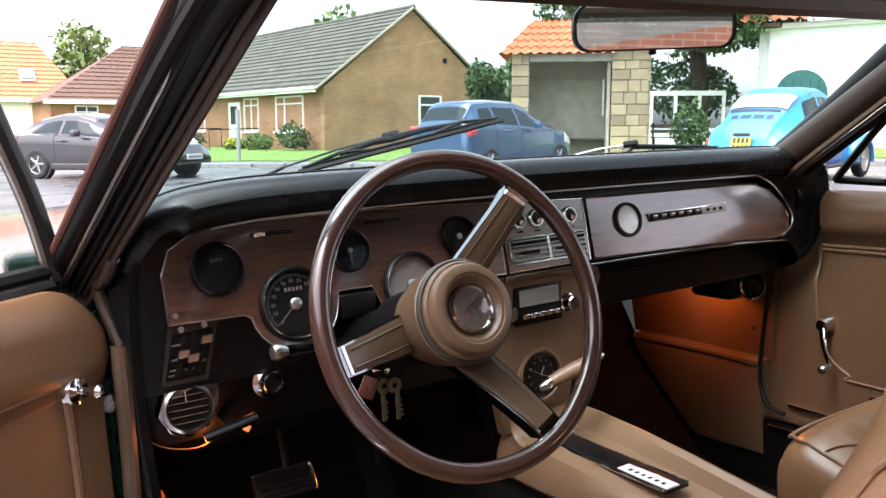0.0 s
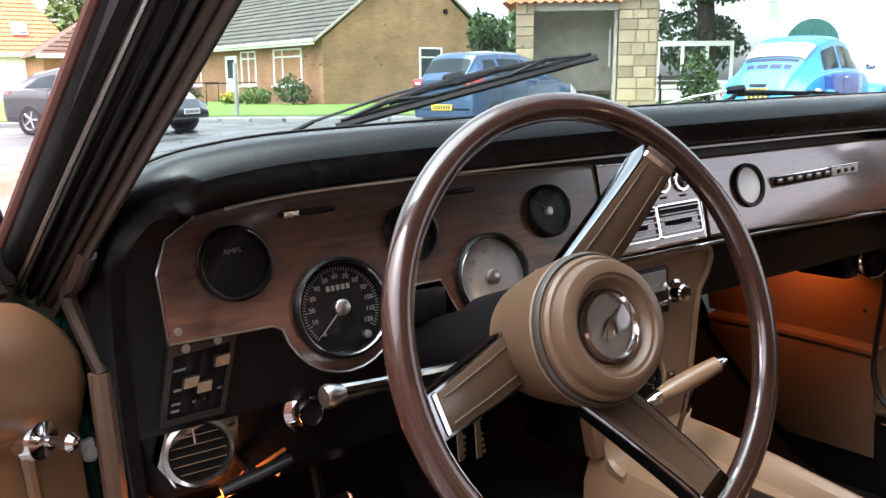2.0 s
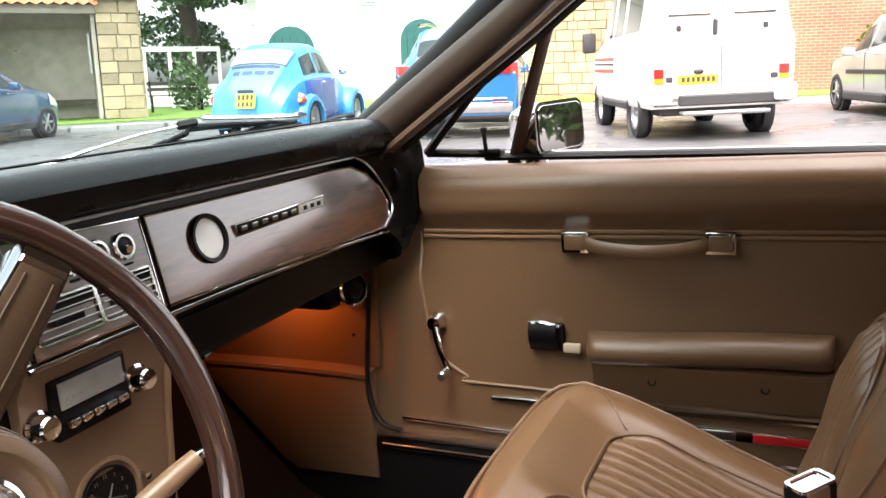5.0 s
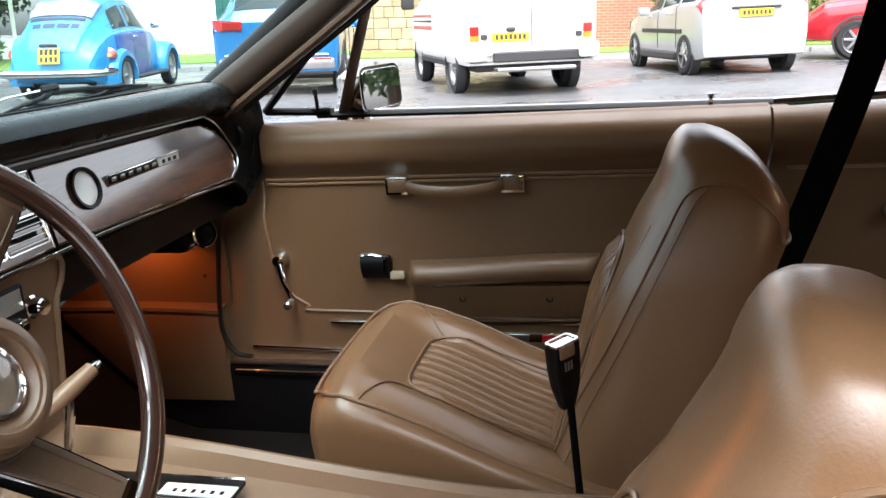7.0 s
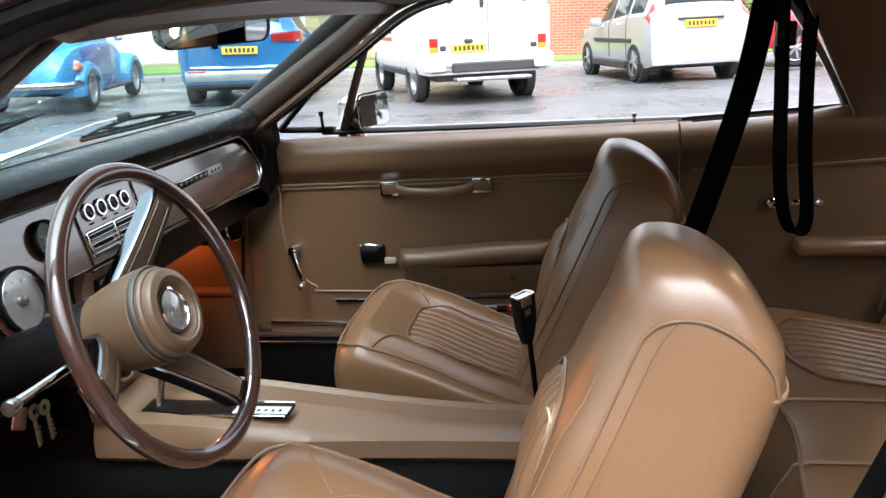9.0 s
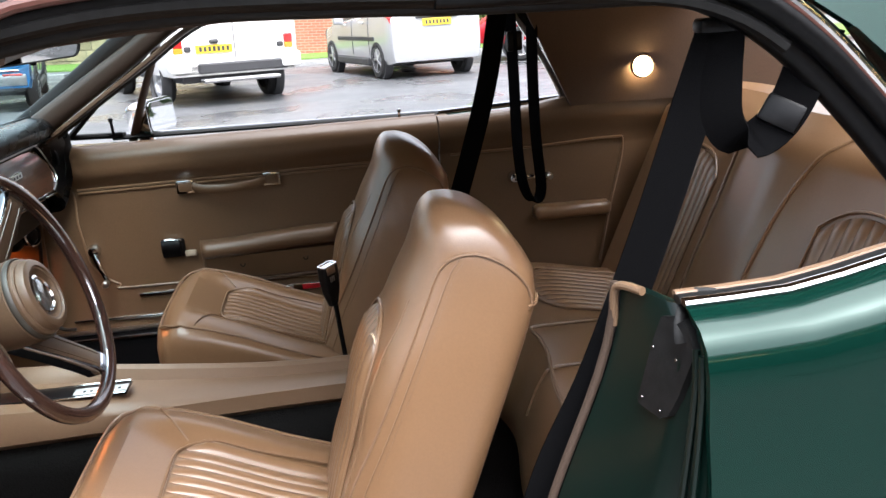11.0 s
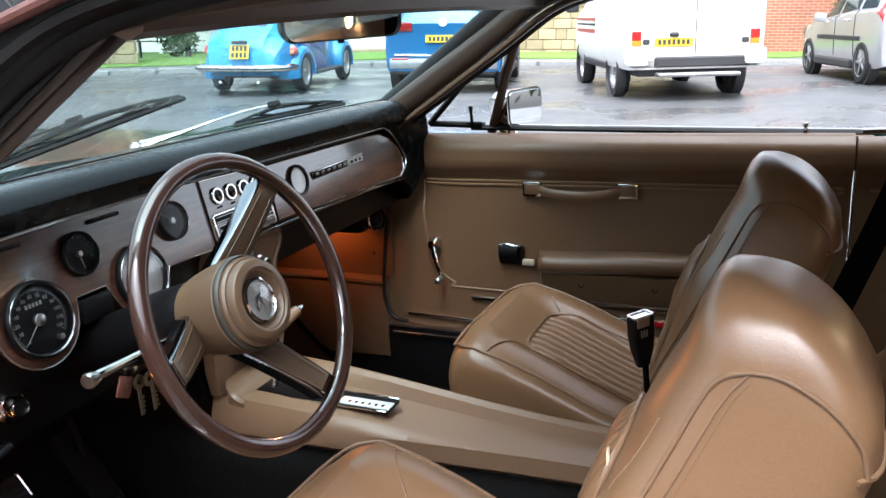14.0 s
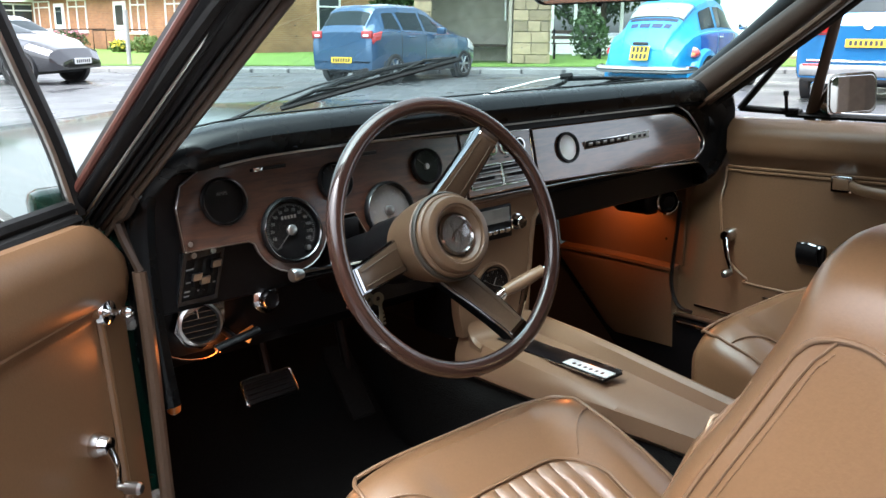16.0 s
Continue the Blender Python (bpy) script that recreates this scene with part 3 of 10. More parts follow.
def door_x(y, z):
    """The trim's inner face: nearly upright, with a padded roll below the glass."""
    base = 0.70 + 0.03 * (1.0 - y) * 0.8 + 0.03 * (z - 0.6)
    roll = -0.03 * smooth01((z - 0.79) / 0.05) * smooth01((0.912 - z) / 0.035)
    return base + roll * (1 - smooth01((y - 0.98) / 0.06)) + 0.05 * smooth01((y - 0.98) / 0.06) * smooth01((z - 0.7) / 0.06)


Y0, Y1, ZB = 0.035, 1.165, 0.405
bm = nbm()
nz = [0.405, 0.42, 0.5, 0.6, 0.7, 0.76, 0.785, 0.79, 0.797, 0.802, 0.81, 0.82, 0.835, 0.85, 0.865, 0.878, 0.89, 0.899, 0.903]
sheet(bm, lambda u, v: Vector((door_x(lerp(Y0, Y1, u), nz[round(v * (len(nz) - 1))]), lerp(Y0, Y1, u), nz[round(v * (len(nz) - 1))])), 24, len(nz) - 1, 0.03, (1, 0, 0))
part("trim_panel", bm, TRIM, door, smooth=70)
bm = nbm()
prism(bm, [(Y0, 0.3), (Y1, 0.3), (Y1, 0.88), (1.05, 0.89), (Y0, 0.875)], 0.78, 0.86, "x", 0.015)
part("outer_skin", bm, GREEN, door, "dark green metallic door skin")
bm = nbm()
tube(bm, [(door_x(y, 0.79) - 0.003, y, 0.792) for y in [lerp(0.05, 0.99, i / 20) for i in range(21)]], 0.0032, 6)
tube(bm, [(door_x(y, 0.79) - 0.003, y, 0.783) for y in [lerp(0.05, 0.99, i / 20) for i in range(21)]], 0.003, 6)
part("stitched_bead", bm, PIPING, door)
# pressed outline of the lower panel
bm = nbm()
loop = [(0.07, 0.785), (0.07, 0.52), (0.85, 0.515), (0.93, 0.53), (0.985, 0.58), (1.0, 0.66), (1.01, 0.785)]
tube(bm, [(door_x(y, z) - 0.001, y, z) for y, z, _ in [tuple(p) for p in spline([(a, b, 0) for a, b in loop], 60)]], 0.003, 6)
part("pressed_bead", bm, PIPING, door)
bm = nbm()
tube(bm, [(door_x(y, 0.48) - 0.004, y, 0.492) for y in (0.1, 0.5, 0.88)], 0.004, 6)
part("chrome_strip", bm, CHROME, door)
bm = nbm()
tube(bm, [(0.80, 0.02, 0.897), (0.80, 0.9, 0.907)], 0.012, 8, flat=0.6)
part("window_sweep", bm, RUBBER, door)
bm = nbm()
tube(bm, [(0.818, 0.02, 0.897), (0.818, 0.9, 0.908)], 0.007, 8)
part("belt_moulding", bm, CHROME, door)
# armrest with two holes
bm = nbm()
prof = [(0.0, -0.004), (-0.02, -0.003), (-0.033, 0.002), (-0.042, 0.01), (-0.047, 0.021), (-0.046, 0.032), (-0.039, 0.041), (-0.027, 0.047), (-0.012, 0.049), (0.0, 0.049)]
arm = [[(door_x(y, 0.6) + px * s, y, 0.575 + 0.012 * smooth01((0.69 - y) / 0.3) + pz * (1.0 if 1 else s)) for px, pz in prof] for y, s in
       [(0.702, 0.25), (0.698, 0.7), (0.69, 0.95)] + [(lerp(0.68, 0.36, i / 8), 1.0) for i in range(9)] + [(0.34, 0.9), (0.33, 0.4)]]
loft(bm, arm)
part("armrest", bm, TRIM, door, "tan padded armrest", smooth=75)
bm = nbm()
arm = [[(door_x(y, 0.56) + px * s, y, 0.505 + pz) for px, pz in [(0.0, 0.0), (-0.012, 0.004), (-0.03, 0.06), (-0.034, 0.075), (0.0, 0.078)]] for y, s in
       [(0.70, 0.4), (0.69, 1.0), (0.5, 1.0), (0.34, 1.0), (0.33, 0.3)]]
loft(bm, arm)
ab = part("armrest_base", bm, TRIM, door)
for y in (0.595, 0.425):
    bm = nbm()
    lathe(bm, [(0.007, -0.004), (0.007, 0.001), (0.0045, 0.0015), (0.004, -0.003)], frame_to((door_x(y, 0.56) - 0.026, y, 0.552), (-1, 0, 0.25)), 14)
    part("screw_hole", bm, RUBBER, ab)
# pull strap between two chrome squares
for y in (0.716, 0.49):
    bm = nbm()
    box(bm, (door_x(y, 0.775) - 0.008, y, 0.776), (0.014, 0.046, 0.036), 0.003)
    sq = part("strap_anchor", bm, CHROME, door, "square chrome strap end")
    bm = nbm()
    box(bm, (door_x(y, 0.775) - 0.016, y, 0.776), (0.003, 0.034, 0.024), 0.001)
    part("inset", bm, TRIM, sq)
bm = nbm()
sp = spline([(door_x(0.7, 0.77) - 0.012, 0.70, 0.776), (door_x(0.66, 0.77) - 0.026, 0.665, 0.769), (door_x(0.6, 0.77) - 0.034, 0.60, 0.766), (door_x(0.54, 0.77) - 0.026, 0.54, 0.769), (door_x(0.5, 0.77) - 0.012, 0.505, 0.776)], 18)
tube(bm, sp, 0.011, 8, flat=0.35, up=(1, 0, 0))
part("pull_strap", bm, TRIM, door, "tan leather pull strap")
# inner release in its dark cup
bm = nbm()
box(bm, (door_x(0.77, 0.61) - 0.006, 0.772, 0.612), (0.012, 0.062, 0.05), 0.01, 3)
cup = part("release_cup", bm, BLACK, door, "dark recessed release cup")
bm = nbm()
sheet(bm, lambda u, v: Vector((door_x(0.76, 0.61) - 0.014 - 0.012 * math.sin(v * 2.6), lerp(0.80, 0.752, u), lerp(0.59, 0.637, v))), 4, 6, 0.003, (1, 0, 0))
part("release_handle", bm, BLACK, cup, "black release paddle")
bm = nbm()
box(bm, (door_x(0.73, 0.59) - 0.01, 0.728, 0.595), (0.012, 0.03, 0.016), 0.003)
part("cream_clip", bm, material("cream_plastic", (0.4, 0.33, 0.25), 0.35, stain=0.2), cup, "cream plastic clip")
bm = nbm()
tube(bm, [(door_x(0.77, 0.61) - 0.016, 0.80, 0.637), (door_x(0.77, 0.61) - 0.018, 0.775, 0.64), (door_x(0.77, 0.61) - 0.014, 0.748, 0.632)], 0.004, 8)
part("chrome_lip", bm, CHROME, cup)
bm = nbm()
tube(bm, [(door_x(1.05, 0.43) - 0.004, 1.06, 0.436), (door_x(0.7, 0.43) - 0.004, 0.7, 0.424), (door_x(0.1, 0.43) - 0.004, 0.06, 0.415)], 0.004, 8)
part("lower_moulding", bm, CHROME, door, "thin chrome lower moulding")


def window_crank(parent, c, n, arm_dir, length, mat=None):
    """A chrome winder: boss, arm and knob."""
    f = frame_to(c, n)
    bm = nbm()
    lathe(bm, [(0.017, 0), (0.018, 0.006), (0.015, 0.014), (0.012, 0.024), (0.0, 0.027)], f, 22)
    boss = part("crank_boss", bm, CHROME, parent, "chrome winder boss")
    d, nn = Vector(arm_dir).normalized(), Vector(n).normalized()
    p = Vector(c) + nn * 0.02
    bm = nbm()
    tube(bm, spline([p, p + d * length * 0.5 + nn * 0.012, p + d * length + nn * 0.01], 10), [0.009, 0.0085, 0.008, 0.0075, 0.007, 0.0065, 0.006, 0.006, 0.006, 0.006], 10, flat=0.55, up=nn)
    part("crank_arm", bm, CHROME, boss)
    bm = nbm()
    lathe(bm, [(0.004, 0), (0.005, 0.008), (0.0085, 0.01), (0.009, 0.03), (0.006, 0.034), (0, 0.035)], frame_to(p + d * length + nn * 0.012, n), 16)
    part("crank_knob", bm, STEEL, boss)


window_crank(door, (door_x(0.975, 0.62), 0.975, 0.628), (-1, 0, 0), (0, -0.32, -1), 0.085)
# lower map pocket edge and courtesy reflector
bm = nbm()
box(bm, (door_x(0.3, 0.45) - 0.004, 0.44, 0.462), (0.006, 0.2, 0.02), 0.002)
r = part("reflector_frame", bm, CHROME, door, "chrome-edged courtesy reflector")
bm = nbm()
box(bm, (door_x(0.3, 0.45) - 0.0085, 0.40, 0.462), (0.004, 0.09, 0.014), 0.001)
part("red_lens", bm, RED, r, "red reflector lens")
bm = nbm()
box(bm, (door_x(0.3, 0.45) - 0.0085, 0.50, 0.462), (0.004, 0.06, 0.014), 0.001)
part("clear_lens", bm, STEEL, r)
# lock button at the belt
bm = nbm()
tube(bm, [(0.775, 0.13, 0.895), (0.775, 0.13, 0.915)], 0.004, 8)
lathe(bm, [(0.004, 0), (0.0065, 0.003), (0.0065, 0.008), (0.0, 0.01)], Matrix.Translation((0.775, 0.13, 0.913)), 12)
part("lock_button", bm, CHROME, door, "chrome lock button")

# passenger vent window: front edge, foot and divider bar
vent = thing("window_3", "small triangular vent window with dark frame", "vent window", (0.74, 0.9, 0.9), kind="structure")
va, vb, vc = Vector((0.765, 1.0, 0.922)), Vector((0.80, 0.865, 0.912)), Vector((0.672, 0.755, 1.125))
bm = nbm()
f = [bm.verts.new(p) for p in (va, vb, vc)]
bm.faces.new(f)
g = part("pane", bm, DOORGLASS, vent, smooth=0)
g.visible_shadow = False
bm = nbm()
tube(bm, [va, vb], 0.008, 8)
tube(bm, [va, lerp(va, vc, 0.5) + Vector((0, 0.008, 0)), vc], 0.008, 8)
part("rubber_frame", bm, RUBBER, vent)
bm = nbm()
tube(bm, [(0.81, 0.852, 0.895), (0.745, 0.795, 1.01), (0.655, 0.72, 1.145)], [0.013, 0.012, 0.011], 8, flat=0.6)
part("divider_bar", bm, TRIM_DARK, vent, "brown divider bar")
bm = nbm()
box(bm, (0.79, 0.895, 0.917), (0.016, 0.05, 0.012), 0.004)
tube(bm, [(0.782, 0.893, 0.917), (0.776, 0.893, 0.955)], 0.004, 8)
lathe(bm, [(0.0, 0), (0.006, 0.002), (0.006, 0.012), (0.0, 0.014)], Matrix.Translation((0.776, 0.893, 0.95)), 10)
part("latch", bm, BLACK, vent, "black vent latch")

# passenger door mirror
mir = thing("door_mirror", "chrome door mirror with rectangular glass on passenger door", "mirror", (0.87, 0.8, 0.9))
mm = frame_to((0.846, 0.785, 0.952), (-0.36, -0.93, 0.045), (0.93, -0.36, 0))
bm = nbm()
rings = []
for h, k in ((-0.075, 0.45), (-0.065, 0.7), (-0.035, 0.93), (0.0, 1.0), (0.012, 1.0)):
    rings.append([mm @ Vector((x * k, y * k, h)) for x, y in rounded(0.135, 0.092, 0.02, 4)])
loft(bm, rings)
part("shell", bm, CHROME, mir, "chrome mirror shell")
bm = nbm()
rings = [[mm @ Vector((x, y, 0.0135)) for x, y in rounded(0.124, 0.08, 0.016, 4)], [mm @ Vector((x, y, 0.0145)) for x, y in rounded(0.122, 0.078, 0.016, 4)]]
loft(bm, rings)
part("mirror_glass", bm, MIRROR, mir)
bm = nbm()
tube(bm, spline([(0.85, 0.825, 0.935), (0.855, 0.83, 0.905), (0.86, 0.83, 0.88)], 8), [0.018, 0.018, 0.019, 0.02, 0.022, 0.024, 0.027, 0.03], 10)
part("stalk", bm, CHROME, mir)

# rear quarter trim on the passenger side, with winder, pad and hinge cover
quart = thing("wall_right_quarter", "tan vinyl rear side trim with winder and padded rest", "trim panel", (0.7, -0.3, 0.45), kind="structure")


def quart_x(y, z):
    return door_x(0.035, z) + 0.004 + 0.02 * (0.03 - y) * -1.2


bm = nbm()
nq = [0.35, 0.5, 0.65, 0.75, 0.785, 0.79, 0.797, 0.81, 0.83, 0.85, 0.87, 0.885, 0.897]
sheet(bm, lambda u, v: Vector((quart_x(lerp(0.03, -0.75, u), nq[round(v * 12)]) - 0.03 * u, lerp(0.03, -0.75, u),
                               nq[round(v * 12)] + (0.03 * smooth01((u - 0.2) / 0.3) if nq[round(v * 12)] > 0.8 else 0))), 18, 12, 0.03, (1, 0, 0))
part("trim_panel", bm, TRIM, quart)
bm = nbm()
lp = spline([(0.72, 0.0, 0.79), (0.72, -0.25, 0.795), (0.715, -0.44, 0.805), (0.71, -0.48, 0.78), (0.71, -0.44, 0.6), (0.71, -0.41, 0.45)], 40)
tube(bm, [(quart_x(p.y, p.z) - 0.03 * (0.03 - p.y) / 0.78 - 0.002, p.y, p.z) for p in lp], 0.004, 6)
part("pressed_bead", bm, PIPING, quart)
bm = nbm()
box(bm, (0.695, -0.33, 0.61), (0.06, 0.22, 0.04), 0.015, 3)
part("padded_rest", bm, LEATHER, quart, "tan padded rest")
bm = nbm()
box(bm, (0.765, 0.022, 0.86), (0.012, 0.05, 0.075), 0.005)
hc_ = part("corner_cover", bm, CONSOLE, quart, "tan plastic corner cover with screw")
bm = nbm()
lathe(bm, [(0.006, 0), (0.005, 0.003), (0, 0.003)], frame_to((0.759, 0.005, 0.853), (-1, 0, 0)), 12)
part("screw", bm, CHROME, hc_)
window_crank(quart, (quart_x(-0.2, 0.72) - 0.008, -0.17, 0.715), (-1, 0, 0), (0, -1, 0.05), 0.09)
bm = nbm()
tube(bm, [(0.8, 0.02, 0.897), (0.8, -0.2, 0.905), (0.74, -0.33, 0.92)], 0.01, 8)
part("window_sweep", bm, CHROME, quart)
# quarter window glass frame edge
bm = nbm()
tube(bm, spline([(0.735, -0.325, 0.915), (0.69, -0.26, 1.03), (0.63, -0.17, 1.16)], 12), 0.008, 8)
part("glass_channel", bm, STEEL, quart)
# outer green quarter on the far side
for sx in (1,):
    bm = nbm()
    sheet(bm, lambda u, v: Vector((sx * (0.80 + 0.06 * math.sin(v * 2.6)), lerp(0.03, -1.9, u), lerp(0.88 + 0.02 * u, 0.3, v))), 12, 8, 0.02, (-sx, 0, 0))
    solo("quarter_panel", bm, GREEN, "dark green metallic rear wing", "wing", kind="structure")
    bm = nbm()
    sheet(bm, lambda u, v: Vector((sx * (0.80 + 0.06 * math.sin(v * 2.6)), lerp(1.17, 2.75, u), lerp(0.89 - 0.05 * u, 0.3, v))), 12, 8, 0.02, (-sx, 0, 0))
    solo("front_wing", bm, GREEN, "dark green metallic front wing", "wing", kind="structure")

# kick panels in the front footwell
bm = nbm()
prism(bm, [(1.15, 0.30), (1.16, 0.78), (1.44, 0.78), (1.44, 0.26)], -0.72, -0.66, "x", 0.01)
solo("kick_panel", bm, CARPET, "black kick panel beside the footwell", "trim panel", kind="structure")
bm = nbm()
prism(bm, [(1.115, 0.313), (1.30, 0.308), (1.33, 0.325), (1.50, 0.49), (1.50, 0.52), (1.115, 0.525)], 0.668, 0.72, "x", 0.006)
kp = solo("kick_panel", bm, TRIM, "tan vinyl kick panel with a ledge beside the footwell", "trim panel", kind="structure")
bm = nbm()
prism(bm, [(1.10, 0.53), (1.52, 0.53), (1.55, 0.77), (1.09, 0.79)], 0.69, 0.73, "x", 0.005)
up_ = part("upper_panel", bm, TRIM, kp)
bm = nbm()
sheet(bm, lambda u, v: Vector((lerp(0.664, 0.695, v), lerp(1.112, 1.50, u), 0.531 + 0.004 * math.sin(u * 3) - 0.006 * (1 - v))), 10, 3, 0.008)
part("ledge", bm, TRIM, kp)
bm = nbm()
lathe(bm, [(0.004, 0), (0.003, 0.001), (0, 0.001)], frame_to((0.69, 1.15, 0.593), (-1, 0, 0)), 10)
part("screw_hole", bm, RUBBER, up_)
bm = nbm()
tube(bm, spline([(0.668, 1.095, 0.70), (0.668, 1.098, 0.66), (0.667, 1.114, 0.53), (0.666, 1.112, 0.47), (0.662, 1.088, 0.432), (0.66, 1.05, 0.425)], 24), 0.005, 6)
part("windlace", bm, RUBBER, kp, "black rubber windlace")
# a cable behind the console
bm = nbm()
tube(bm, spline([(0.16, 1.25, 0.72), (0.2, 1.24, 0.66), (0.19, 1.25, 0.6), (0.16, 1.28, 0.56)], 14), 0.003, 6)
solo("cable", bm, material("orange_cable", (0.35, 0.12, 0.04), 0.4), "thin orange cable hanging beside the console", "cable")

# ---- seats ----
def superring(hw, hz_top, hz_bot, zc, n, dip=0.0, sharp=3.2, skew=0.0):
    """A cross-section of a cushion: pairs (x, z)."""
    out = []
    for k in range(n):
        a = 2 * math.pi * k / n
        c, s = math.cos(a), math.sin(a)
        x = math.copysign(abs(c) ** (2 / sharp), c) * hw
        z = math.copysign(abs(s) ** (2 / sharp), s)
        z = zc + (z * hz_top if z > 0 else z * hz_bot)
        if s > 0:
            z -= dip * max(0.0, 1 - (x / hw) ** 2)
        out.append((x, z))
    return out


def front_seat(name, cx, label, by=0.0, bz=0.0):
    seat = thing(name, label, "car seat", (cx, 0.45, 0.25), group="front seats")
    # cushion body, a loft from front to back
    rings = []
    hw = 0.218
    stations = [(0.757, 0.82, 0.02, 0.50, 0.03), (0.752, 0.91, 0.045, 0.50, 0.05), (0.74, 0.965, 0.064, 0.502, 0.08), (0.715, 0.99, 0.078, 0.506, 0.1), (0.68, 1.0, 0.084, 0.51, 0.11), (0.62, 1.0, 0.08, 0.498, 0.11),
                (0.55, 1.0, 0.07, 0.48, 0.11), (0.45, 0.99, 0.058, 0.444, 0.11), (0.35, 0.97, 0.05, 0.412, 0.1), (0.25, 0.93, 0.042, 0.393, 0.09), (0.2, 0.88, 0.03, 0.392, 0.07)]

    def dip(x, y):
        """The hollow of the middle, with firm bolsters at the sides."""
        return 0.03 * smooth01((0.7 - y) / 0.11) * (1 - smooth01((abs(x) - 0.08) / 0.07))

    fine = [stations[0]]
    for a, b in zip(stations, stations[1:]):
        fine += [tuple(lerp(p, q, t / 3) for p, q in zip(a, b)) for t in (1, 2, 3)]
    for y, k, ht, zc, hb in fine:
        front = smooth01((0.757 - y) / 0.08)
        ring = superring(hw * k, ht, hb, zc, 112, sharp=4.2)
        rings.append([(cx + x, y - 0.03 * (abs(x) / hw) ** 3 * (1 - front), z - (dip(x, y) if z > zc else 0)) for x, z in ring])
    bm = nbm()
    loft(bm, rings)
    cushion = part("cushion", bm, LEATHER, seat, "smooth tan leather cushion")

    def top(x, y):
        """Height of the cushion's top."""
        i = next(j for j in range(len(stations) - 1) if stations[j + 1][0] <= y)
        a, b = stations[i], stations[i + 1]
        t = (y - a[0]) / (b[0] - a[0])
        w = hw * lerp(a[1], b[1], t)
        s = (1 - min(0.999, abs(x / w)) ** 4.2) ** (1 / 4.2)
        return lerp(a[3] + a[2] * s, b[3] + b[2] * s, t) - dip(x, y)

    # pleated insert: rolls that run from front to back, with a rounded front
    nple = 9
    iw = 0.112
    def front_edge(x):
        return 0.608 - 0.045 * min(1.0, abs(x / iw)) ** 7
    def insert(u, v):
        x = lerp(-iw, iw, u)
        y = lerp(front_edge(x), 0.25, v)
        roll = abs(math.sin(math.pi * nple * u)) ** 0.55 * 0.0075
        edge = smooth01(v / 0.05)
        return Vector((cx + x, y, top(x, y) + 0.0045 + roll * edge))
    bm = nbm()
    sheet(bm, insert, nple * 8, 20, 0.006)
    part("pleated_insert", bm, LEATHER, cushion, "pleated tan leather insert")
    # piping round the insert and along the cushion's edge
    bm = nbm()
    outline = [(-iw - 0.004, 0.26), (-iw - 0.004, 0.5), (-iw - 0.004, 0.55)] + [(lerp(-iw, iw, i / 20), front_edge(lerp(-iw, iw, i / 20)) + 0.005) for i in range(21)] + [(iw + 0.004, 0.55), (iw + 0.004, 0.5), (iw + 0.004, 0.26)]
    tube(bm, [(cx + x, y, top(x, y) + 0.004) for x, y in outline], 0.0026, 6)
    part("piping", bm, PIPING, cushion)
    for sx in (-1, 1):
        bm = nbm()
        ex = [(0.193, 0.26), (0.197, 0.45), (0.197, 0.62), (0.192, 0.69), (0.17, 0.728)]
        tube(bm, [(cx + sx * x, y, top(x, y) + 0.002) for x, y in spline2(ex, 40)], 0.003, 8)
        part("side_piping", bm, PIPING, cushion)
        bm = nbm()
        tube(bm, [(cx + sx * x, y, top(x, y) + 0.002) for x, y in spline2([(0.108, 0.597), (0.135, 0.622), (0.165, 0.642), (0.196, 0.655)], 10)], 0.0014, 6)
        part("corner_seam", bm, PIPING, cushion)
    bm = nbm()
    rim = [(lerp(-0.17, 0.17, i / 24), 0.728 + 0.004 * (1 - abs(lerp(-1, 1, i / 24)) ** 2)) for i in range(25)]
    tube(bm, [(cx + x, y, top(x, y) + 0.002) for x, y in rim], 0.003, 8)
    part("front_piping", bm, PIPING, cushion)
    # lower skirt of the cushion and its black base
    bm = nbm()
    box(bm, (cx, 0.46, 0.375), (0.40, 0.5, 0.06), 0.02, 2)
    part("base", bm, BLACK, seat, "black seat base")
    for sx in (-1, 1):
        bm = nbm()
        box(bm, (cx + sx * 0.15, 0.45, 0.30), (0.035, 0.52, 0.11), 0.006)
        part("runner", bm, BLACK, seat)

    # backrest: a loft from bottom to top, boxy at the rear, rounder in front
    back_st = [(z, w, (f - r) / 2, (f + r) / 2) for z, w, f, r in (
        (0.44, 0.172, 0.39, 0.2), (0.5, 0.18, 0.378, 0.168), (0.56, 0.175, 0.362, 0.143), (0.63, 0.166, 0.338, 0.115), (0.7, 0.153, 0.322, 0.085), (0.76, 0.14, 0.297, 0.06), (0.81, 0.126, 0.263, 0.042),
        (0.85, 0.115, 0.231, 0.044), (0.88, 0.106, 0.213, 0.06), (0.905, 0.096, 0.206, 0.08), (0.925, 0.082, 0.198, 0.102), (0.938, 0.064, 0.19, 0.124), (0.946, 0.043, 0.182, 0.145), (0.949, 0.022, 0.174, 0.157))]
    NF, NR = 2.9, 4.5

    def prof(z):
        z = min(max(z, 0.44), 0.949)
        i = next((j for j in range(len(back_st) - 1) if back_st[j + 1][0] >= z), len(back_st) - 2)
        a, b = back_st[i], back_st[i + 1]
        t = (z - a[0]) / (b[0] - a[0])
        return tuple(lerp(a[m], b[m], t) for m in (1, 2, 3))

    def lift(x, z):
        return z + 0.003 * (1 - (x / 0.2) ** 2) * smooth01((z - 0.8) / 0.12)

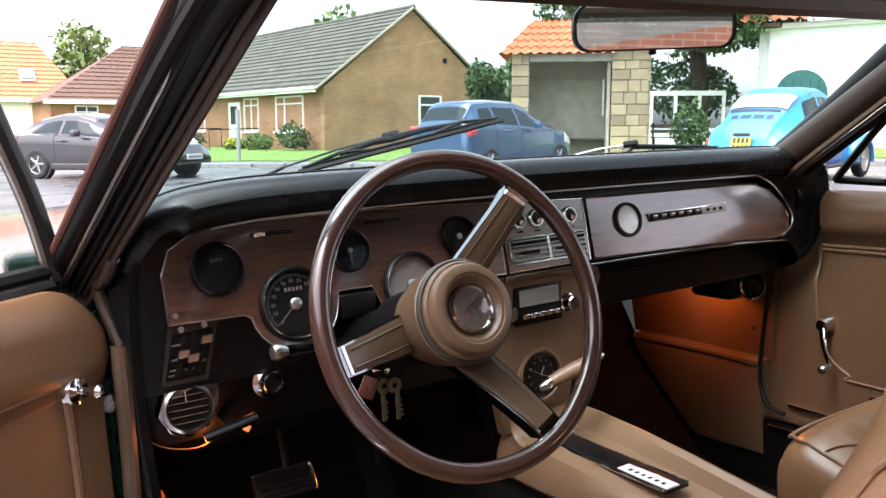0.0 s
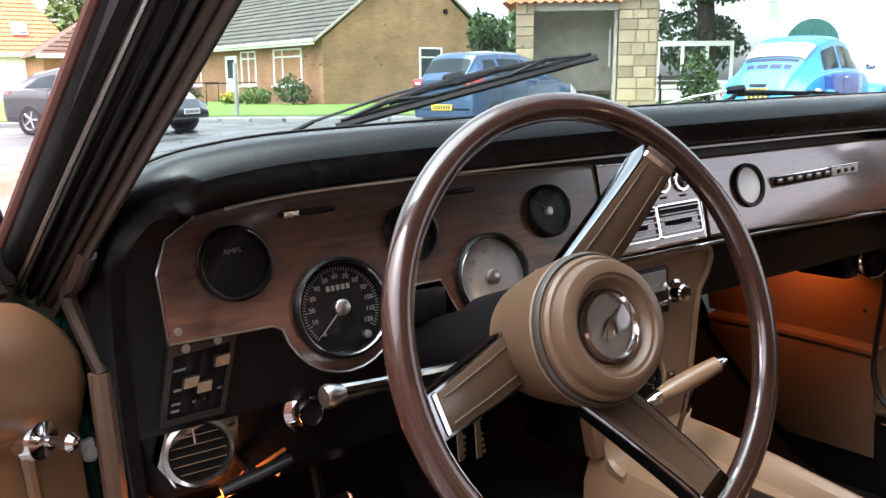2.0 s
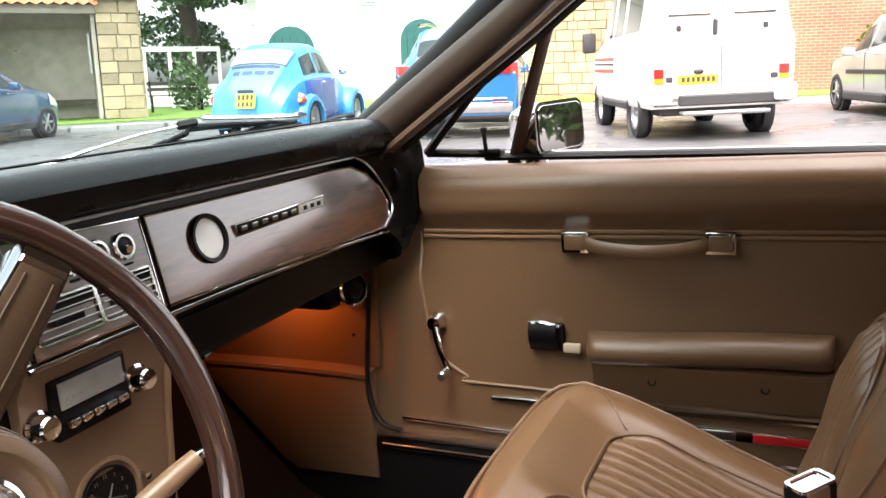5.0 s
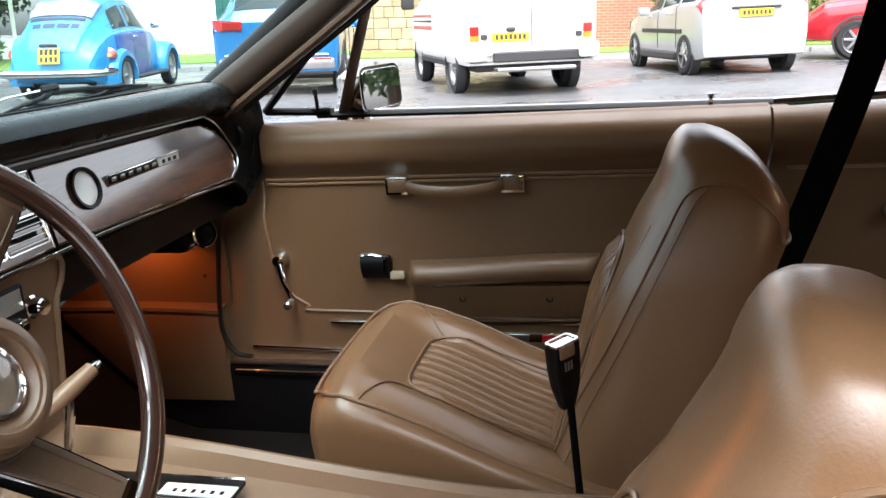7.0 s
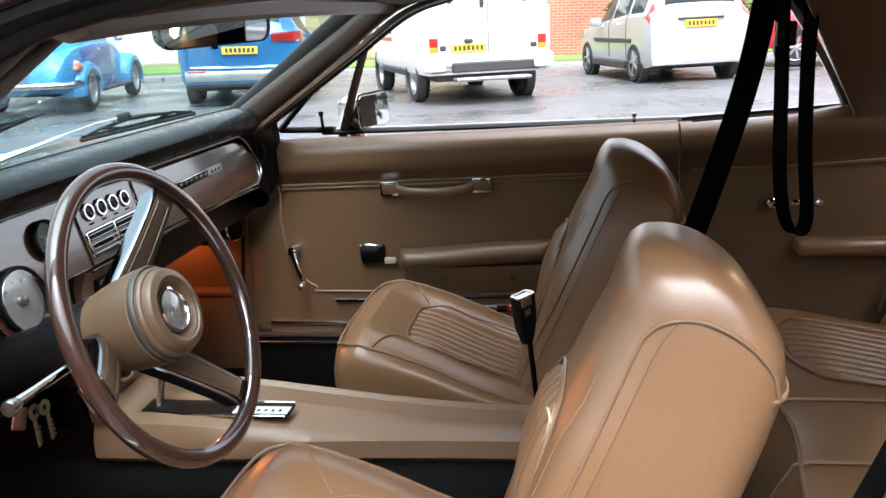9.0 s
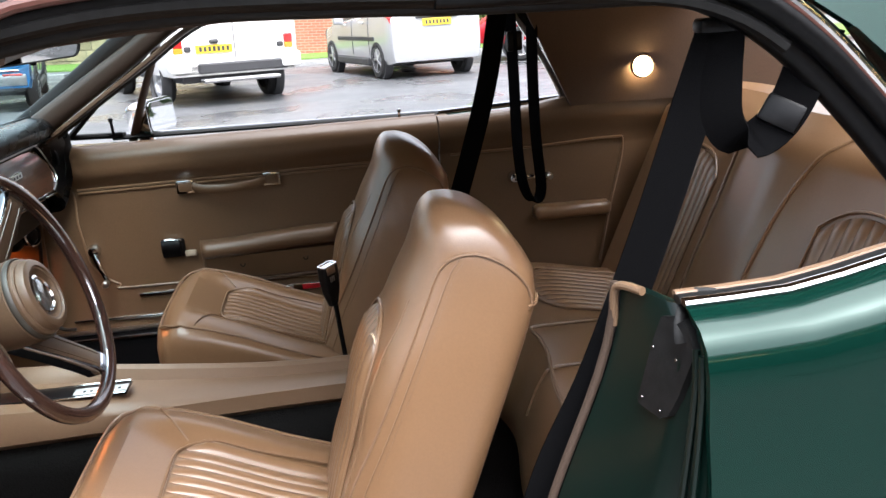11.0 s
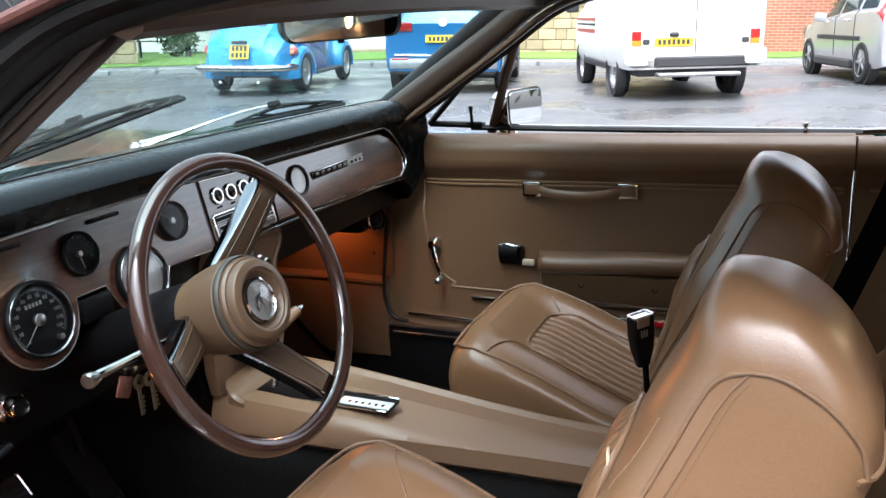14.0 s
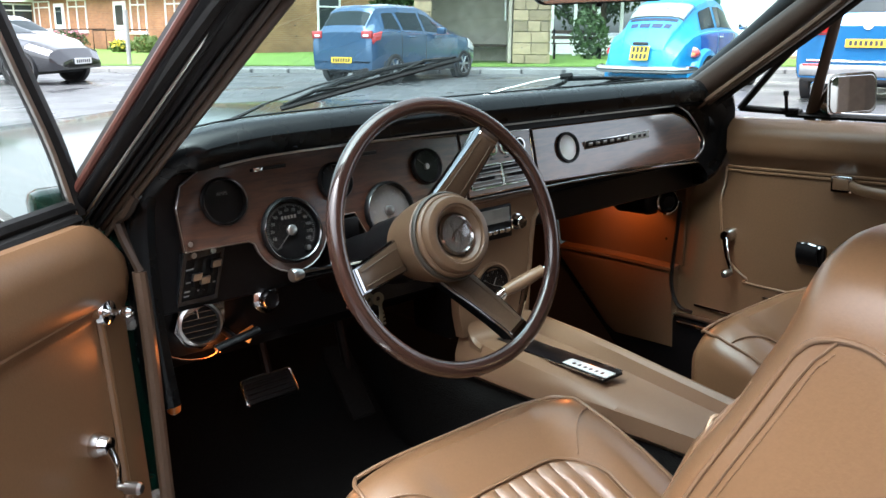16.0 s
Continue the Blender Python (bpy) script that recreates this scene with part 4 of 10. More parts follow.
    def hollow(x, w, z):
        return 0.016 * (1 - smooth01((abs(x) - 0.07) / 0.07)) * smooth01((0.86 - z) / 0.08)

    rings = []
    n = 72
    for j in range(31):
        z = lerp(0.44, 0.89, j / 22) if j < 23 else (0.9, 0.91, 0.92, 0.929, 0.936, 0.942, 0.946, 0.949)[j - 23]
        w, d, yc = prof(z)
        ring = []
        for k in range(n):
            a = 2 * math.pi * k / n
            c, s = math.cos(a), math.sin(a)
            sh = NF if s > 0 else NR
            x = math.copysign(abs(c) ** (2 / sh), c) * w
            y = math.copysign(abs(s) ** (2 / sh), s) * d
            if y > 0:
                y -= hollow(x, w, z)
            ring.append((cx + x, yc + y + by, lift(x, z) + bz))
        rings.append(ring)
    bm = nbm()
    loft(bm, rings)
    back = part("backrest", bm, LEATHER, seat, "smooth tan leather backrest")

    def face(x, z, side=1):
        w, d, yc = prof(z)
        sh = NF if side > 0 else NR
        y = d * (1 - min(0.999, abs(x / w)) ** sh) ** (1 / sh)
        if side > 0:
            y -= hollow(x, w, z)
        return Vector((cx + x, yc + side * y + by, lift(x, z) + bz))

    def flank(sx, r, z):
        """A point of the side, r from -1 (rear) to 1 (front) of the half depth."""
        w, d, yc = prof(z)
        sh = NF if r > 0 else NR
        x = sx * w * (1 - min(0.999, abs(r)) ** sh) ** (1 / sh)
        return Vector((cx + x + sx * 0.001, yc + r * d + by, lift(x, z) + bz))

    def binsert(u, v):
        z = lerp(0.50, 0.785 - 0.04 * abs(lerp(-1, 1, u)) ** 3, v)
        x = lerp(-1, 1, u) * lerp(0.1, 0.078, v)
        roll = abs(math.sin(math.pi * 8 * u)) ** 0.55 * 0.007
        return face(x, z) + Vector((0, 0.0045 + roll * smooth01((1 - v) / 0.06), 0))
    bm = nbm()
    sheet(bm, binsert, 64, 20, 0.005, (0, -1, 0))
    part("pleated_insert", bm, LEATHER, back, "pleated tan leather insert")
    bm = nbm()
    ol = [(-0.104, 0.5), (-0.091, 0.65)] + [(lerp(-0.082, 0.082, i / 12), 0.792 - 0.04 * abs(lerp(-1, 1, i / 12)) ** 3) for i in range(13)] + [(0.091, 0.65), (0.104, 0.5)]
    tube(bm, [face(x, z) + Vector((0, 0.003, 0)) for x, z in ol], 0.0026, 6)
    part("piping", bm, PIPING, back)
    # seams: front of each side panel, its stitching, and the loop of the top cap
    for sx in (-1, 1):
        bm = nbm()
        edge_y = lambda z: float(np.interp(z, [0.46, 0.582, 0.657, 0.756, 0.865, 0.887], [0.36, 0.312, 0.274, 0.225, 0.17, 0.15]))
        edge_r = lambda z, dy: (edge_y(z) + dy - prof(z)[2]) / prof(z)[1]
        tube(bm, [flank(sx, edge_r(z, 0.017), z) for z in [lerp(0.46, 0.868, j / 26) for j in range(27)]], 0.0024, 6)
        part("side_seam", bm, PIPING, back)
        bm = nbm()
        tube(bm, [flank(sx, edge_r(z, 0.0), z) for z in [lerp(0.46, 0.887, j / 24) for j in range(25)]], 0.0012, 6)
        part("panel_seam", bm, PIPING, back)
        bm = nbm()
        for j in range(56):
            z = lerp(0.6, 0.88, j / 56)
            tube(bm, [flank(sx, edge_r(z, -0.007), z), flank(sx, edge_r(z + 0.003, -0.007), z + 0.003)], 0.0006, 4)
        st = part("stitching", bm, PIPING, back)
        tagged(st, kind="stuff")
        bm = nbm()
        loop = [(0.185, 0.868), (0.17, 0.882), (0.149, 0.888), (0.122, 0.885), (0.089, 0.867), (0.064, 0.838), (0.057, 0.808)]
        tube(bm, [flank(sx, (p.x - prof(p.y)[2]) / prof(p.y)[1], p.y) for p in spline([(a, b, 0) for a, b in loop], 26)], 0.0026, 8)
        part("cap_seam", bm, PIPING, back)
        bm = nbm()
        tube(bm, [face(sx * prof(z)[0] * 0.74, z) for z in [lerp(0.5, 0.83, j / 20) for j in range(21)]], 0.0012, 6)
        part("bolster_seam", bm, PIPING, back)
    bm = nbm()
    tube(bm, [face(lerp(-0.115, 0.115, j / 16), 0.808, -1) + Vector((0, -0.001, 0)) for j in range(17)], 0.003, 6)
    part("rear_cap_seam", bm, PIPING, back)
    return seat


def spline2(pts, n):
    return [(p.x, p.y) for p in spline([(a, b, 0) for a, b in pts], n)]


driver_seat = front_seat("front_seat", -0.365, "tan leather bucket seat with pleated centre beside the open door", 0.0, 0.0)
# a torn piece of piping stands out of the driver's backrest
bm = nbm()
tube(bm, spline([(-0.4, 0.303, 0.7), (-0.395, 0.292, 0.735), (-0.405, 0.284, 0.762), (-0.425, 0.28, 0.77), (-0.438, 0.277, 0.762)], 14), 0.0018, 6)
part("loose_piping", bm, material("pale_piping", (0.5, 0.38, 0.26), 0.5), driver_seat, "torn pale piping end")
front_seat("front_seat", 0.397, "tan leather bucket seat with pleated centre beside closed door", 0.018, -0.03)

# seat belt buckle on its stalk between the front seats
buckle = thing("belt_buckle", "black seat belt buckle on a stalk beside the seat", "belt buckle", (0.122, 0.34, 0.45))
bm = nbm()
mb = frame_to((0.122, 0.35, 0.672), (-0.05, 0.05, 1), (0.75, -0.65, 0))
rings = [[mb @ Vector((x * k, y * k, h)) for x, y in rounded(0.042, 0.024, 0.005, 3)] for h, k in ((-0.055, 0.5), (-0.025, 0.85), (0.0, 0.98), (0.03, 1.0), (0.033, 0.97))]
loft(bm, rings)
part("housing", bm, BLACK, buckle)
bm = nbm()
rings = [[mb @ Vector((x * k, y * k, h)) for x, y in rounded(0.04, 0.023, 0.005, 3)] for h, k in ((0.0325, 1.0), (0.036, 1.0), (0.036, 0.8), (0.034, 0.78))]
loft(bm, rings)
part("metal_mouth", bm, CHROME, buckle, "chrome buckle mouth")
bm = nbm()
box(bm, (0, 0, 0), (0.024, 0.006, 0.017), 0.002, m=None)
part("press_button", bm, CONSOLE, buckle, "orange-tan press button", at=mb @ Matrix.Translation((-0.004, -0.0115, 0.026)))
bm = nbm()
tube(bm, [(0.122, 0.343, 0.62), (0.128, 0.335, 0.5), (0.13, 0.33, 0.4)], 0.011, 8, flat=0.45, up=(0, 1, 0))
part("stalk", bm, WEBBING, buckle)
bm = nbm()
for k in range(3):
    box(bm, (-0.008 + 0.005 * k, -0.0123, 0.006), (0.003, 0.0005, 0.012), 0)
part("stamped_mark", bm, STEEL, buckle, smooth=0, at=mb)

# rear bench
bench = thing("bench_seat", "tan leather rear bench with pleated seat and back", "rear seat", (0, -0.3, 0.25))


def bench_back_y(x, z):
    return -0.40 - 0.17 * (z - 0.5) / 0.4


bm = nbm()
def bb(u, v):
    x = lerp(-0.66, 0.66, u)
    z = lerp(0.44, 0.945, v)
    edge = smooth01(min(u, 1 - u) / 0.05) * smooth01((1 - v) / 0.12)
    y = bench_back_y(x, z) + 0.06 * edge - 0.06
    # two hollowed places and a raised middle
    hollow = 0.02 * math.exp(-((abs(x) - 0.36) / 0.17) ** 4)
    return Vector((x, y - hollow + 0.04 * math.exp(-(x / 0.12) ** 4), z + 0.012 * math.cos(x * 2.0)))
sheet(bm, bb, 66, 26, 0.08, (0, -1, 0))
rb = part("backrest", bm, LEATHER, bench)
for sx in (-1, 1):
    bm = nbm()
    def bi(u, v, sx=sx):
        x = sx * 0.35 + lerp(-0.14, 0.14, u)
        z = lerp(0.49, 0.815 - 0.05 * abs(lerp(-1, 1, u)) ** 3, v)
        p = bb((x + 0.66) / 1.32, (z - 0.44) / 0.505)
        return p + Vector((0, 0.002 + 0.006 * abs(math.sin(math.pi * 10 * u)) ** 0.6 * smooth01((1 - v) / 0.05), 0))
    sheet(bm, bi, 80, 16, 0.004, (0, -1, 0))
    part("pleated_panel", bm, LEATHER, rb, "pleated tan leather panel")
    bm = nbm()
    ol = [(-0.145, 0.5), (-0.145, 0.72)] + [(lerp(-0.145, 0.145, i / 12), 0.825 - 0.05 * abs(lerp(-1, 1, i / 12)) ** 3) for i in range(13)] + [(0.145, 0.72), (0.145, 0.5)]
    tube(bm, [bb((sx * 0.35 + x + 0.66) / 1.32, (z - 0.44) / 0.505) + Vector((0, 0.003, 0)) for x, z in ol], 0.003, 6)
    part("piping", bm, PIPING, rb)
    bm = nbm()
    ol = [(0.1, 0.46), (0.105, 0.7), (0.12, 0.82), (0.155, 0.905), (0.2, 0.937)]
    tube(bm, [bb((sx * x + 0.66) / 1.32, (z - 0.44) / 0.505) + Vector((0, 0.003, 0)) for x, z in spline2(ol, 22)], 0.004, 6)
    part("seam", bm, PIPING, rb)
bm = nbm()
def bc(u, v):
    x = lerp(-0.64, 0.64, u)
    y = lerp(0.03, -0.46, v) - 0.03 * math.exp(-(x / 0.14) ** 2) * (1 - v)
    front = smooth01(v / 0.16)
    edge = smooth01(min(u, 1 - u) / 0.06)
    return Vector((x, y, 0.37 + 0.145 * front ** 0.6 * (0.6 + 0.4 * edge) - 0.05 * smooth01((v - 0.3) / 0.7) * (1 - math.exp(-(x / 0.16) ** 4)) + 0.012 * math.exp(-(x / 0.12) ** 4)))
sheet(bm, bc, 64, 28, 0.06)
cu = part("cushion", bm, LEATHER, bench)
for sx in (-1, 1):
    bm = nbm()
    def ci(u, v, sx=sx):
        x = sx * 0.35 + lerp(-0.14, 0.14, u)
        w = 0.33 + 0.1 * abs(lerp(-1, 1, u)) ** 3 + v * (0.9 - 0.33 - 0.1 * abs(lerp(-1, 1, u)) ** 3)
        p = bc((x + 0.64) / 1.28, w)
        return p + Vector((0, 0, 0.003 + 0.006 * abs(math.sin(math.pi * 10 * u)) ** 0.6 * smooth01(v / 0.05)))
    sheet(bm, ci, 80, 14, 0.004)
    part("pleated_panel", bm, LEATHER, cu, "pleated tan leather panel")
    bm = nbm()
    ol = [(-0.145, 0.9), (-0.145, 0.5)] + [(lerp(-0.145, 0.145, i / 12), 0.31 + 0.1 * abs(lerp(-1, 1, i / 12)) ** 3) for i in range(13)] + [(0.145, 0.5), (0.145, 0.9)]
    tube(bm, [bc((sx * 0.35 + x + 0.64) / 1.28, w) + Vector((0, 0, 0.004)) for x, w in ol], 0.004, 6)
    part("piping", bm, PIPING, cu)
bm = nbm()
tube(bm, [bc(i / 40, 0.15) + Vector((0, 0, 0.003)) for i in range(2, 39)], 0.004, 6)
part("front_seam", bm, PIPING, cu)
bm = nbm()
for sx in (-1, 1):
    tube(bm, [bc((sx * 0.1 + 0.64) / 1.28, w) + Vector((0, 0, 0.003)) for w in [lerp(0.04, 0.95, i / 20) for i in range(21)]], 0.004, 6)
part("middle_seam", bm, PIPING, cu)


# ---- seat belts ----
def strap(bm, pts, w, across, n=30, thick=0.0015):
    """A flat belt along points, its width along the vector 'across'."""
    path = spline(pts, n)
    rings = []
    for i, p in enumerate(path):
        t = (path[min(i + 1, n - 1)] - path[max(i - 1, 0)]).normalized()
        a = Vector(across)
        a = (a - t * a.dot(t)).normalized()
        nn = t.cross(a)
        rings.append([p + a * w / 2 + nn * thick, p - a * w / 2 + nn * thick, p - a * w / 2 - nn * thick, p + a * w / 2 - nn * thick])
    loft(bm, rings)
    return bm


belt = thing("seat_belt", "black seat belt hanging from the roof by the open door", "seat belt", (-0.56, 0.05, 0.3), group="front seat belts")
bm = nbm()
strap(bm, [(-0.56, -0.16, 1.165), (-0.555, -0.13, 1.07), (-0.552, -0.078, 0.91), (-0.55, -0.01, 0.73), (-0.55, 0.06, 0.58), (-0.55, 0.11, 0.40)], 0.052, (0.15, 1, 0.15), thick=0.002)
part("webbing", bm, WEBBING, belt)
bm = nbm()
strap(bm, [(-0.567, -0.163, 1.168), (-0.57, -0.16, 1.11), (-0.572, -0.163, 1.06), (-0.578, -0.185, 1.032), (-0.588, -0.215, 1.045), (-0.596, -0.238, 1.08), (-0.6, -0.253, 1.125), (-0.6, -0.268, 1.165)], 0.05, (0.6, 0.8, 0), thick=0.002)
part("loop", bm, WEBBING, belt, "doubled belt loop")
bm = nbm()
box(bm, (0, 0, 0), (0.05, 0.012, 0.036), 0.005, 2)
part("adjuster", bm, BLACK, belt, "black plastic adjuster", at=frame_to((-0.593, -0.228, 1.066), (0, -0.5, 0.85), (0.6, 0.8, 0)))
bm = nbm()
box(bm, (-0.565, -0.165, 1.172), (0.03, 0.07, 0.018), 0.006)
part("roof_anchor", bm, BLACK, belt, "black roof anchor")

belt2 = thing("seat_belt", "black seat belt hanging from the roof behind passenger seat", "seat belt", (0.5, 0.0, 0.3), group="front seat belts")
bm = nbm()
strap(bm, [(0.60, -0.13, 1.2), (0.60, -0.09, 1.0), (0.60, -0.03, 0.8), (0.58, 0.06, 0.55)], 0.05, (0.1, 1, 0.1), thick=0.002)
part("webbing", bm, WEBBING, belt2)
bm = nbm()
strap(bm, [(0.605, -0.155, 1.2), (0.61, -0.16, 1.0), (0.615, -0.165, 0.8), (0.62, -0.18, 0.70), (0.62, -0.205, 0.665), (0.62, -0.225, 0.70), (0.62, -0.215, 0.85), (0.61, -0.21, 1.05), (0.605, -0.215, 1.2)], 0.034, (0.75, 0.6, 0), 44, thick=0.002)
part("loop", bm, WEBBING, belt2, "hanging belt loop")
bm = nbm()
box(bm, (0.607, -0.165, 1.09), (0.014, 0.04, 0.05), 0.005)
part("adjuster", bm, BLACK, belt2)

# ---- dashboard ----
dash = thing("dashboard", "padded black dashboard with walnut veneer and round dials", "dashboard", (0, 1.1, 0.7))


def dash_y(z):
    """The veneered face, its top a little further off."""
    return 1.035 + 0.22 * (z - 0.88)


def arch(pts, n):
    return [(p.x, p.y) for p in spline([(a, b, 0) for a, b in pts], n)]


# padded brow that wraps down at both ends
brow = arch([(-0.655, 0.60), (-0.662, 0.72), (-0.66, 0.86), (-0.645, 0.935), (-0.605, 0.98), (-0.53, 0.996), (-0.4, 1.0), (-0.1, 0.998), (0.2, 0.993), (0.5, 0.987), (0.63, 0.982),
             (0.695, 0.972), (0.722, 0.94), (0.726, 0.87), (0.71, 0.815), (0.69, 0.78), (0.65, 0.765)], 90)
rings = []
for i, (x, z) in enumerate(brow):
    a, b = brow[max(i - 1, 0)], brow[min(i + 1, len(brow) - 1)]
    t = Vector((b[0] - a[0], 0, b[1] - a[1])).normalized()
    nrm = Vector((-t.z, 0, t.x))
    s = i / (len(brow) - 1)
    top = smooth01((s - 0.16) / 0.12) * smooth01((0.93 - s) / 0.1)
    right = smooth01((s - 0.8) / 0.1)
    y0 = lerp(lerp(1.045, 1.005, right), 0.985, top)
    y1 = lerp(1.2, 1.44 - 0.38 * (x / 0.68) ** 2, top)
    inn = lerp(lerp(0.012, 0.034, right), 0.038, top)
    fall = lerp(0.004, -0.058, top)
    prof = [(y1, fall), (lerp(y0 + 0.05, y1, 0.45), lerp(0.016, fall, 0.3)), (y0 + 0.05, 0.016), (y0 + 0.02, 0.013), (y0 + 0.006, 0.004), (y0, -0.008), (y0 + 0.002, -0.02), (y0 + 0.012, -inn + 0.002), (y0 + 0.03, -inn), (y1, min(-inn, fall - 0.02))]
    rings.append([Vector((x, 0, z)) + nrm * h + Vector((0, y, 0)) for y, h in prof])
bm = nbm()
loft(bm, rings)
pad = part("padded_brow", bm, PAD, dash, "black padded brow")
# stitch line along the brow's top
bm = nbm()
tube(bm, [r[2] + Vector((0, 0.012, 0.001)) for r in rings[14:78]], 0.0016, 5)
part("stitching", bm, BLACK, pad)
LIP = [q for q in (r[7] + Vector((0, -0.003, -0.0015)) for r in rings[26:78]) if q.x < 0.5]
END_IN = spline([tuple(LIP[-1]), (0.545, 1.02, 0.944), (0.59, 1.022, 0.924), (0.628, 1.02, 0.885), (0.64, 1.014, 0.858), (0.63, 1.01, 0.838), (0.6, 1.008, 0.82)], 24)
END_OUT = spline([(0.5, 0.992, 0.953), (0.57, 0.99, 0.95), (0.65, 0.99, 0.948), (0.695, 0.992, 0.92), (0.7, 1.0, 0.86), (0.685, 1.005, 0.815), (0.64, 1.008, 0.79)], 24)
bm = nbm()
sheet(bm, lambda u, v: END_IN[round(u * 23)].lerp(END_OUT[round(u * 23)], v), 23, 6, 0.012, (0, 1, 0))
part("brow_cheek", bm, PAD, dash, "black padded cheek beside the glovebox")
LIP += END_IN[1:]

# recessed black wall behind the veneer and the lower panels
bm = nbm()
box(bm, (0.02, 1.11, 0.86), (1.34, 0.12, 0.24), 0.01)
part("inner_wall", bm, BLACK, dash)


def veneer(name, outline, front, mat, parent, label=""):
    """A veneered plate with an outline of (x, z) on the sloping face."""
    bm = nbm()
    rows = []
    for d in (0.006, -0.001, -0.003):
        k = 0.0 if d > -0.003 else 0.002
        cx = sum(p[0] for p in outline) / len(outline)
        cz = sum(p[1] for p in outline) / len(outline)
        rows.append([Vector((x + (cx - x) * k * 4, dash_y(z) + d - front, z + (cz - z) * k * 4)) for x, z in outline])
    loft(bm, rows)
    return part(name, bm, mat, parent, label, smooth=20)


def bead(outline, front, r, mat, parent, name="bright_edge", closed=True):
    bm = nbm()
    tube(bm, [(x, dash_y(z) - front, z) for x, z in outline], r, 6, closed=closed)
    return part(name, bm, mat, parent)


# instrument board on the driver's side
SP, TA = (-0.442, 0.842), (-0.257, 0.842)
def lobe(c, r, a0, a1, n=12):
    return [(c[0] + r * math.cos(radians(lerp(a0, a1, i / n))), c[1] + r * math.sin(radians(lerp(a0, a1, i / n)))) for i in range(n + 1)]


left_board = [(-0.612, 0.838), (-0.514, 0.836)] + lobe(SP, 0.064, 190, 348) + [(-0.375, 0.848), (-0.322, 0.848)] + lobe(TA, 0.058, 200, 330) + [(-0.195, 0.838), (-0.085, 0.834), (-0.082, 0.947), (-0.3, 0.956),
              (-0.5, 0.957), (-0.565, 0.95), (-0.6, 0.93), (-0.612, 0.9)]
lb = veneer("instrument_board", left_board, 0.008, WOOD, dash, "walnut veneered instrument board")
bead(left_board, 0.0105, 0.0012, STEEL, lb)
mid_board = [(-0.079, 0.835), (0.092, 0.836), (0.096, 0.938), (-0.077, 0.946)]
mb_ = veneer("centre_board", mid_board, 0.009, WOOD, dash, "veneered switch board with vents")
bead(mid_board, 0.0118, 0.0016, CHROME, mb_)
right_board = [(0.1, 0.836), (0.4, 0.827), (0.6, 0.82), (0.625, 0.832), (0.632, 0.858), (0.62, 0.885), (0.59, 0.912), (0.55, 0.928), (0.5, 0.931), (0.103, 0.938)]
rb_ = veneer("glovebox_lid", right_board, 0.009, WOOD, dash, "walnut veneered glovebox lid")
bead(right_board, 0.0118, 0.002, CHROME, rb_)
bm = nbm()
tube(bm, LIP, 0.0018, 6)
part("upper_moulding", bm, STEEL, dash, "thin bright moulding")
bm = nbm()
tube(bm, [(-0.09, dash_y(0.828) - 0.012, 0.828), (0.2, dash_y(0.826) - 0.012, 0.826), (0.45, dash_y(0.82) - 0.012, 0.82), (0.61, dash_y(0.812) - 0.012, 0.812)], 0.0028, 6)
part("lower_moulding", bm, CHROME, dash, "thin bright moulding")


DIM_CHROME = material("dim_chrome", (0.17, 0.17, 0.17), 0.22, 1.0, stain=0.3, stain_scale=30)


